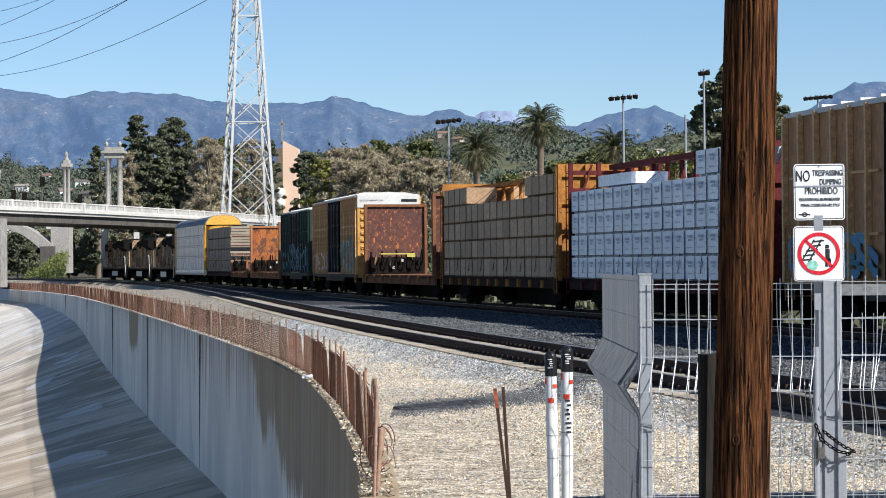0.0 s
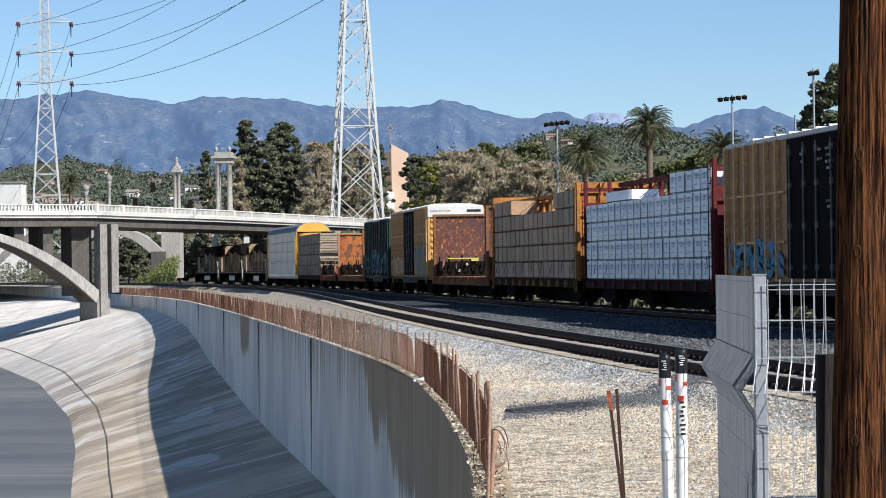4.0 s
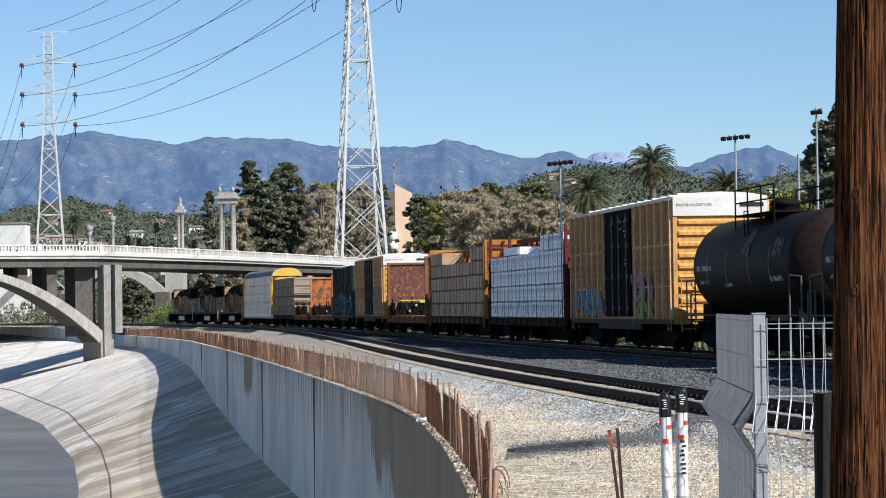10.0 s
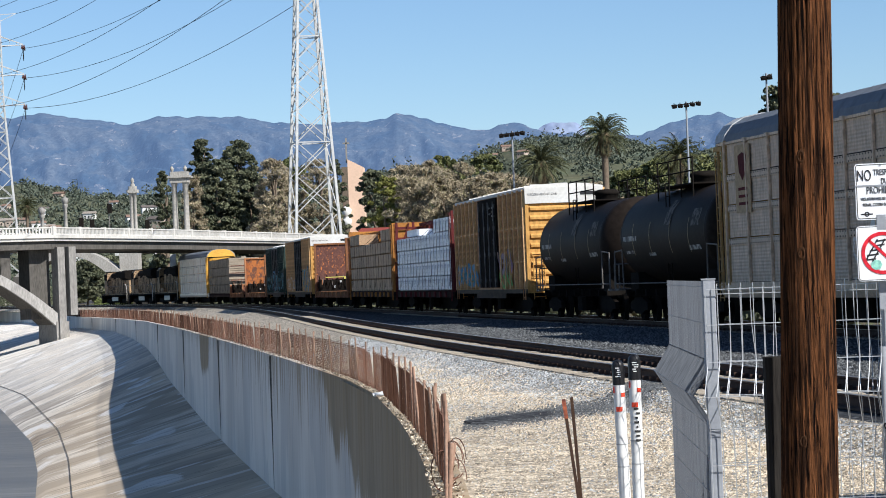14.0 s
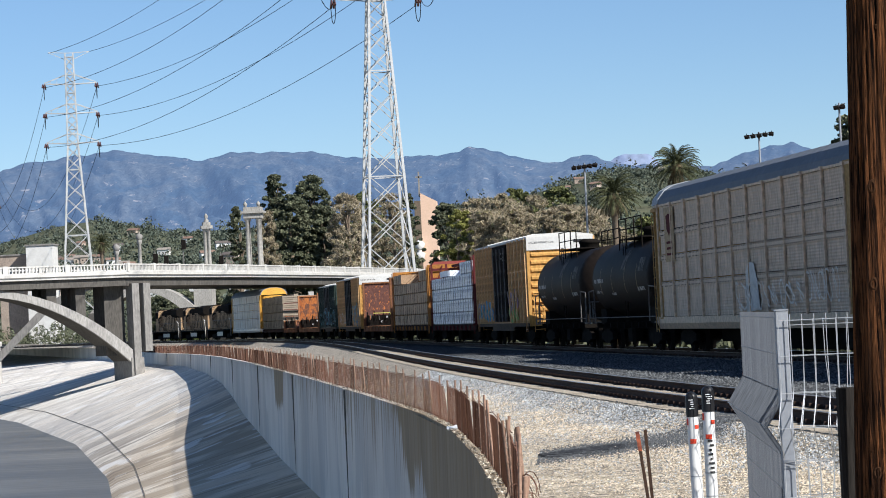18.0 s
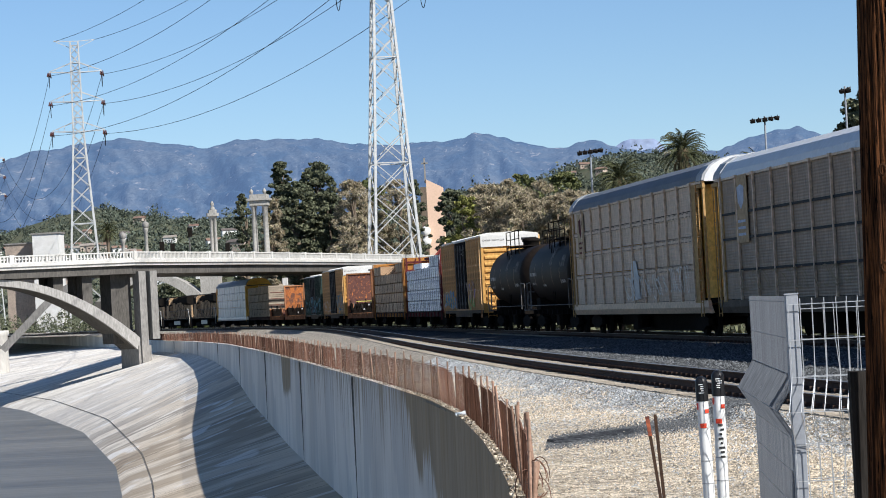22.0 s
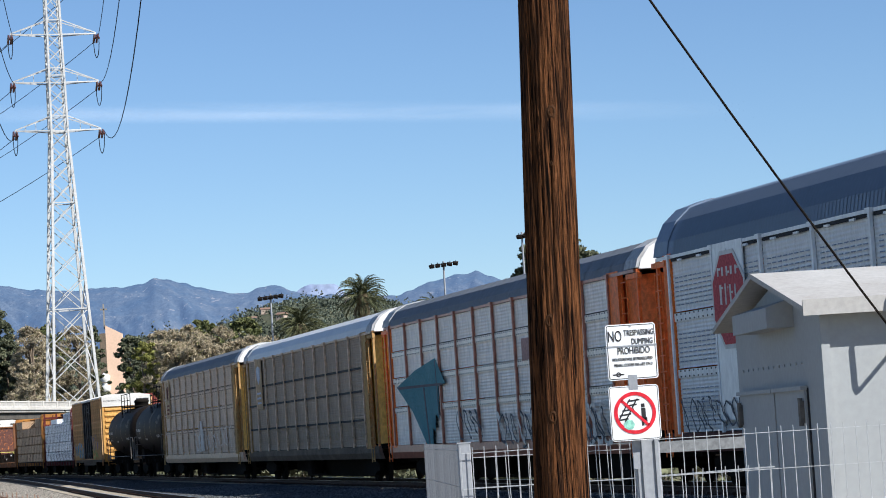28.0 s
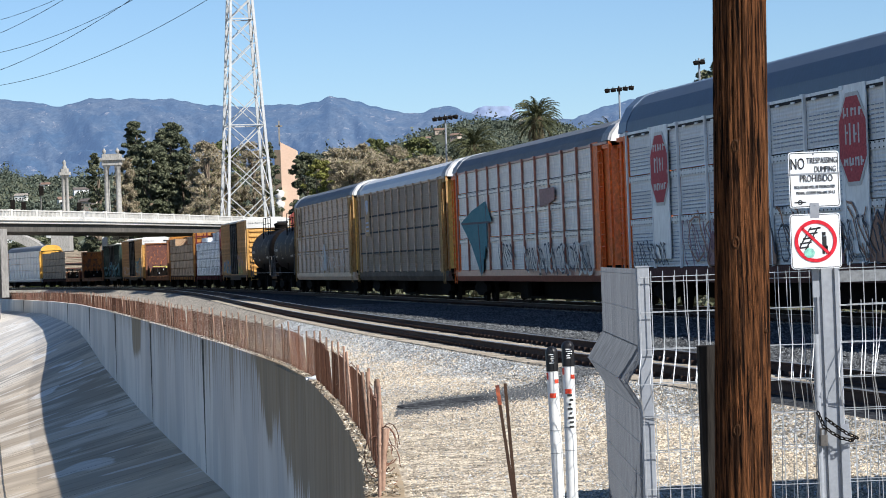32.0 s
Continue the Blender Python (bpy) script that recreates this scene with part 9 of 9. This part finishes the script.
def build_mountains():
    # air haze over the range is put in as blue emission and bluish base
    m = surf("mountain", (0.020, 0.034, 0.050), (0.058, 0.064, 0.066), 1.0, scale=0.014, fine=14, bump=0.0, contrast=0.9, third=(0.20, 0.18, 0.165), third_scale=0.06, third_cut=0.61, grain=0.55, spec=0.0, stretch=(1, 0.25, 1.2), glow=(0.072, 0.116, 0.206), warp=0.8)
    rows = []
    bs = [-0.32 + 0.64 * k / 720 for k in range(721)]
    for i in range(71):
        f = i / 70
        row = []
        for b in bs:
            y = 2700 + 1700 * f
            ridge = ridge_z(RIDGE, b) + 0.0011 * noise.noise((b * 90, 0, 0)) + 0.0007 * noise.noise((b * 260, 0, 5))
            top = ridge * 4400
            q = noise.noise((b * 14, f * 1.4, 8.0)) * 0.035
            spur = noise.ridged_multi_fractal(((b + q) * 44 + f * 1.6, f * 2.4, 3.0), 0.85, 2.1, 6, 1.0, 2.0)
            z = 20 + (top - 20) * f ** 0.9 + (spur - 1.4) * 26 * math.sin(math.pi * min(1, f * 0.97 + 0.02)) ** 0.8
            row.append((b * y, y, min(z, 1.6 + (ridge - 0.0016 * (1 - f)) * y)))
        rows.append(row)
    rows.append([(b * 4480, 4480, -50) for b in bs])
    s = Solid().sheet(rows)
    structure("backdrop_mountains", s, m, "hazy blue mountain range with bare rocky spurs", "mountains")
    sn = surf("snow_peak", (0.26, 0.31, 0.42), (0.13, 0.17, 0.28), 1.0, scale=0.008, fine=6, bump=0, contrast=1.4)
    rows = []
    for f in (0, 0.5, 1.0):
        rows.append([(b * 4650, 4600 + 50 * f, 180 + f * (1.6 + 4650 * (0.0470 + 0.0093 * math.exp(-((b - 0.017) / 0.010) ** 2) + 0.0050 * math.exp(-((b - 0.027) / 0.005) ** 2) + 0.0003 * noise.noise((b * 600, 1, 1))) - 180)) for b in [0.0 + 0.045 * k / 40 for k in range(41)]])
    structure("backdrop_snow_peaks", Solid().sheet(rows), sn, "far snow-dusted peaks", "mountains")


build_mountains()


# ---- small buildings and ground details ----
def build_church():
    M["block_beige"] = surf("block_beige", (0.36, 0.29, 0.23), (0.28, 0.23, 0.19), 0.85, scale=0.4, bump=0.05)
    M["peach"] = surf("peach", (0.74, 0.52, 0.38), (0.66, 0.46, 0.33), 0.8, scale=0.2, bump=0.05, grain=0.06)
    y = 600
    x0, x1 = -0.0612 * y, -0.0530 * y
    c = thing("church_tower", None, "peach-coloured slab tower with a sloping top and cross", "church tower")
    zt = 1.62 + 0.0459 * y
    part("slab", Solid().prism([(x0 + 1.4, -0.6), (x0 + 1.4, zt), (x1, zt - 1.9), (x1, -0.6)], y, y + 5), M["peach"], c)
    # dark brown left side: its shade is put into the colour
    part("side", Solid().box(x0 + 0.7, y + 2.5, (zt - 2.2) / 2, 1.4, 5, zt - 1.2), M["bark"], c)
    part("cross", Solid().box(x0 + 1.2, y + 1, zt + 2.0, 0.35, 0.35, 5.6).box(x0 + 1.2, y + 1, zt + 3.6, 1.5, 0.35, 0.35), M["bridge_shade"], c)
    part("lantern", Solid().lathe([(0, 0.2), (0.4, 1.0), (1.6, 1.2), (2.0, 0.4), (2.6, 0.9), (3.8, 1.2), (4.6, 0.3)], (x0 + 0.8, y - 0.6, zt - 15), (x0 + 0.8, y - 0.6, zt), 10), M["white_paint"], c)
    h = thing("shed", None, "low building with a dull red pitched roof", "building")
    M["red_roof"] = surf("red_roof", (0.23, 0.055, 0.045), (0.18, 0.05, 0.04), 0.8, scale=0.8, bump=0.1)
    xa, yy = -0.049 * 345, 345
    part("wall", Solid().box(xa, yy, 2.2, 8.5, 8, 5.6), M["concrete"], h)
    part("roof", Solid().add([(xa - 5, yy - 4.6, 5.0), (xa + 5, yy - 4.6, 5.0), (xa + 5, yy + 4.6, 5.0), (xa - 5, yy + 4.6, 5.0), (xa - 2.0, yy, 8.6), (xa + 2.0, yy, 8.6)], [(0, 1, 5, 4), (1, 2, 5), (2, 3, 4, 5), (3, 0, 4), (0, 1, 2, 3)]), M["red_roof"], h)
    for b, w, hgt, mat, lab in ((-0.2007, 5.5, 0.0334, "white_paint", "plain white block building beyond the bridge"), (-0.2094, 9.0, 0.0303, "block_beige", "beige block building beyond the bridge")):
        o = thing("block_building", pose(b * 560, 560 if w < 6 else 564, -0.6), lab, "building")
        hh = 1.62 + hgt * 560 + 0.6
        part("wall", Solid().box(0, 0, hh / 2, w, 6, hh), M[mat], o)
        part("roof", Solid().box(0, 0, hh + 0.15, w + 0.5, 6.5, 0.3), M["bridge_shade"], o)
        for k in (-0.25, 0.2):
            part("window", Solid().box(k * w, -3.03, hh * 0.72, w * 0.10, 0.1, 0.9), M["black"], o)


build_church()


def build_far_underbridge():
    # second, older arch seen beneath the deck, and a grassy bank beside the track
    a = thing("old_arch", None, "older beige concrete arch beyond the bridge", "arch", kind="structure")
    rows = []
    y, N = 470, 40
    for k in range(N + 1):
        q = -1 + 2 * k / N
        x1, z1 = -77 + 9.6 * q, 9.4 - 4.5 * abs(q) ** 2.2
        x0, z0 = -77 + 7.2 * q, 8.3 - 3.7 * abs(q) ** 2.0
        rows.append([(x1, y, z1), (x1, y + 6, z1), (x0, y + 6, z0), (x0, y, z0), (x1, y, z1)])
    part("arch_rib", Solid().sheet(rows, smooth=False), M["old_stone"], a)
    for x in (-85.4, -68.6):
        part("abutment", Solid().box(x, y + 3, 2.2, 2.4, 6.4, 5.8), M["bridge_dark"], a)
    part("spandrel_wall", Solid().box(-66.6, y + 4, 5.2, 3.2, 5, 9.5), M["old_stone"], a)
    rng = np.random.default_rng(12)
    cs, us, ws = [], [], []
    def mound(i, j):
        y = 392 + j * 6
        b = -0.1535 + 0.0135 * i / 8
        return b * y, y, -0.55 + 4.0 * (i / 8) ** 1.2 * math.sin(math.pi * min(1, (j + 0.5) / 9))

    structure("grass_bank", Solid().sheet([[mound(i, j) for j in range(9)] for i in range(9)]), M["grass"], "low bank of bright green weeds beside the track", "grass bank")
    for k in range(700):
        x, y, z = mound(rng.uniform(0, 8), rng.uniform(0, 8))
        n = 14
        d = rng.normal(size=(n, 3)) * 0.35
        u, w = rand_axes(rng, n, 0.16)
        cs.append(np.array([x, y, z + 0.15]) + d), us.append(u), ws.append(w)
    me = quads("weeds", np.concatenate(cs), np.concatenate(us), np.concatenate(ws), M["grass"])
    tagged(part("weeds", me, None), "tufts of bright green weeds on the bank", "weeds", kind="stuff")


build_far_underbridge()


def build_ground_patches():
    # streak of darker grey stones across the gravel
    rows = []
    for i in range(25):
        u = i / 24
        x = -0.75 + 3.3 * u
        yc = 39.2 + 4.2 * u
        hw = 1.5 * (math.sin(math.pi * min(1, u * 1.02)) ** 0.5) + 0.25 * noise.noise((u * 9, 0, 0))
        rows.append([(x, yc + hw * v + 0.2 * noise.noise((u * 14, v * 2, 2)), -0.47 + 0.03 * (1 - v * v)) for v in (-1, -0.5, 0, 0.5, 1)])
    tagged(part("spilled_ballast", Solid().sheet(rows), M["ballast"]), "streak of darker grey stones over the gravel", "gravel", kind="stuff")


build_ground_patches()

# thin drawn-out trail of cloud
_c = bpy.data.materials.new("cloud_streak")
_c.use_nodes = True
_nt = _c.node_tree
_bs = _nt.nodes["Principled BSDF"]
_bs.inputs["Base Color"].default_value = (0.9, 0.92, 0.95, 1)
_bs.inputs["Roughness"].default_value = 1.0
_tc, _mp, _nz = _nt.nodes.new("ShaderNodeTexCoord"), _nt.nodes.new("ShaderNodeMapping"), _nt.nodes.new("ShaderNodeTexNoise")
_mp.inputs["Scale"].default_value = (0.0018, 1.0, 0.02)
_nz.inputs["Scale"].default_value, _nz.inputs["Detail"].default_value = 1.0, 4
_sx, _mr, _ml, _ab = _nt.nodes.new("ShaderNodeSeparateXYZ"), _nt.nodes.new("ShaderNodeMapRange"), _nt.nodes.new("ShaderNodeMath"), _nt.nodes.new("ShaderNodeMath")
_nt.links.new(_tc.outputs["Object"], _mp.inputs[0]), _nt.links.new(_mp.outputs[0], _nz.inputs[0]), _nt.links.new(_tc.outputs["Object"], _sx.inputs[0])
_ab.operation = "ABSOLUTE"
_nt.links.new(_sx.outputs["Z"], _ab.inputs[0]), _nt.links.new(_ab.outputs[0], _mr.inputs["Value"])
_mr.interpolation_type = "SMOOTHSTEP"
_mr.inputs["From Min"].default_value, _mr.inputs["From Max"].default_value, _mr.inputs["To Min"].default_value, _mr.inputs["To Max"].default_value = 2.0, 22.0, 1.0, 0.0
_ml.operation = "MULTIPLY"
_nt.links.new(_mr.outputs[0], _ml.inputs[0])
_m2 = _nt.nodes.new("ShaderNodeMapRange")
_m2.inputs["From Min"].default_value, _m2.inputs["From Max"].default_value, _m2.inputs["To Max"].default_value = 0.35, 0.7, 0.24
_ax, _ar, _am = _nt.nodes.new("ShaderNodeMath"), _nt.nodes.new("ShaderNodeMapRange"), _nt.nodes.new("ShaderNodeMath")
_ax.operation, _am.operation, _ar.interpolation_type = "ABSOLUTE", "MULTIPLY", "SMOOTHSTEP"
_ar.inputs["From Min"].default_value, _ar.inputs["From Max"].default_value, _ar.inputs["To Min"].default_value, _ar.inputs["To Max"].default_value = 250, 860, 1.0, 0.0
_nt.links.new(_sx.outputs["X"], _ax.inputs[0]), _nt.links.new(_ax.outputs[0], _ar.inputs["Value"])
_nt.links.new(_nz.outputs[0], _m2.inputs["Value"]), _nt.links.new(_m2.outputs[0], _ml.inputs[1])
_nt.links.new(_ml.outputs[0], _am.inputs[0]), _nt.links.new(_ar.outputs[0], _am.inputs[1]), _nt.links.new(_am.outputs[0], _bs.inputs["Alpha"])
_s = Solid().sheet([[(-900, 0, -24), (900, 0, -24)], [(-900, 0, 24), (900, 0, 24)]])
_o = structure("backdrop_cloud_streak", _s, _c, "thin white vapour trail across the sky", "cloud")
_o.matrix_basis = pose(40, 4700, 1.62 + 0.121 * 4700, 0, 3.0, 0)
_o.visible_shadow = False


# ---- movement ----
def motions():
    base = run_at(79.4)
    for car, middle, length in CONSIST:
        rows = []
        for t, run in TRAIN_RUN:
            s = base + run + middle
            a, b = on_far(s - length * 0.36), on_far(s + length * 0.36)
            k = math.degrees(math.atan2(-(b[0] - a[0]), b[1] - a[1]))
            rows.append((t, pose((a[0] + b[0]) / 2, (a[1] + b[1]) / 2, 0, 0, 0, k)))
        walk(car, rows)
    # the wheels of the cars that pass close by roll with the run
    ts = [32.0 * k / 264 for k in range(265)]
    turn = [math.degrees(float(np.interp(t, [r[0] for r in TRAIN_RUN], [r[1] for r in TRAIN_RUN])) / 0.46) for t in ts]
    near = [car for car, middle, length in CONSIST if -140 < middle < 40]
    for car, wheel, y in WHEELSETS:
        if car in near:
            walk(wheel, [(t, pose(0, y, 0.46, -a, 0, 0)) for t, a in zip(ts, turn)])


motions()
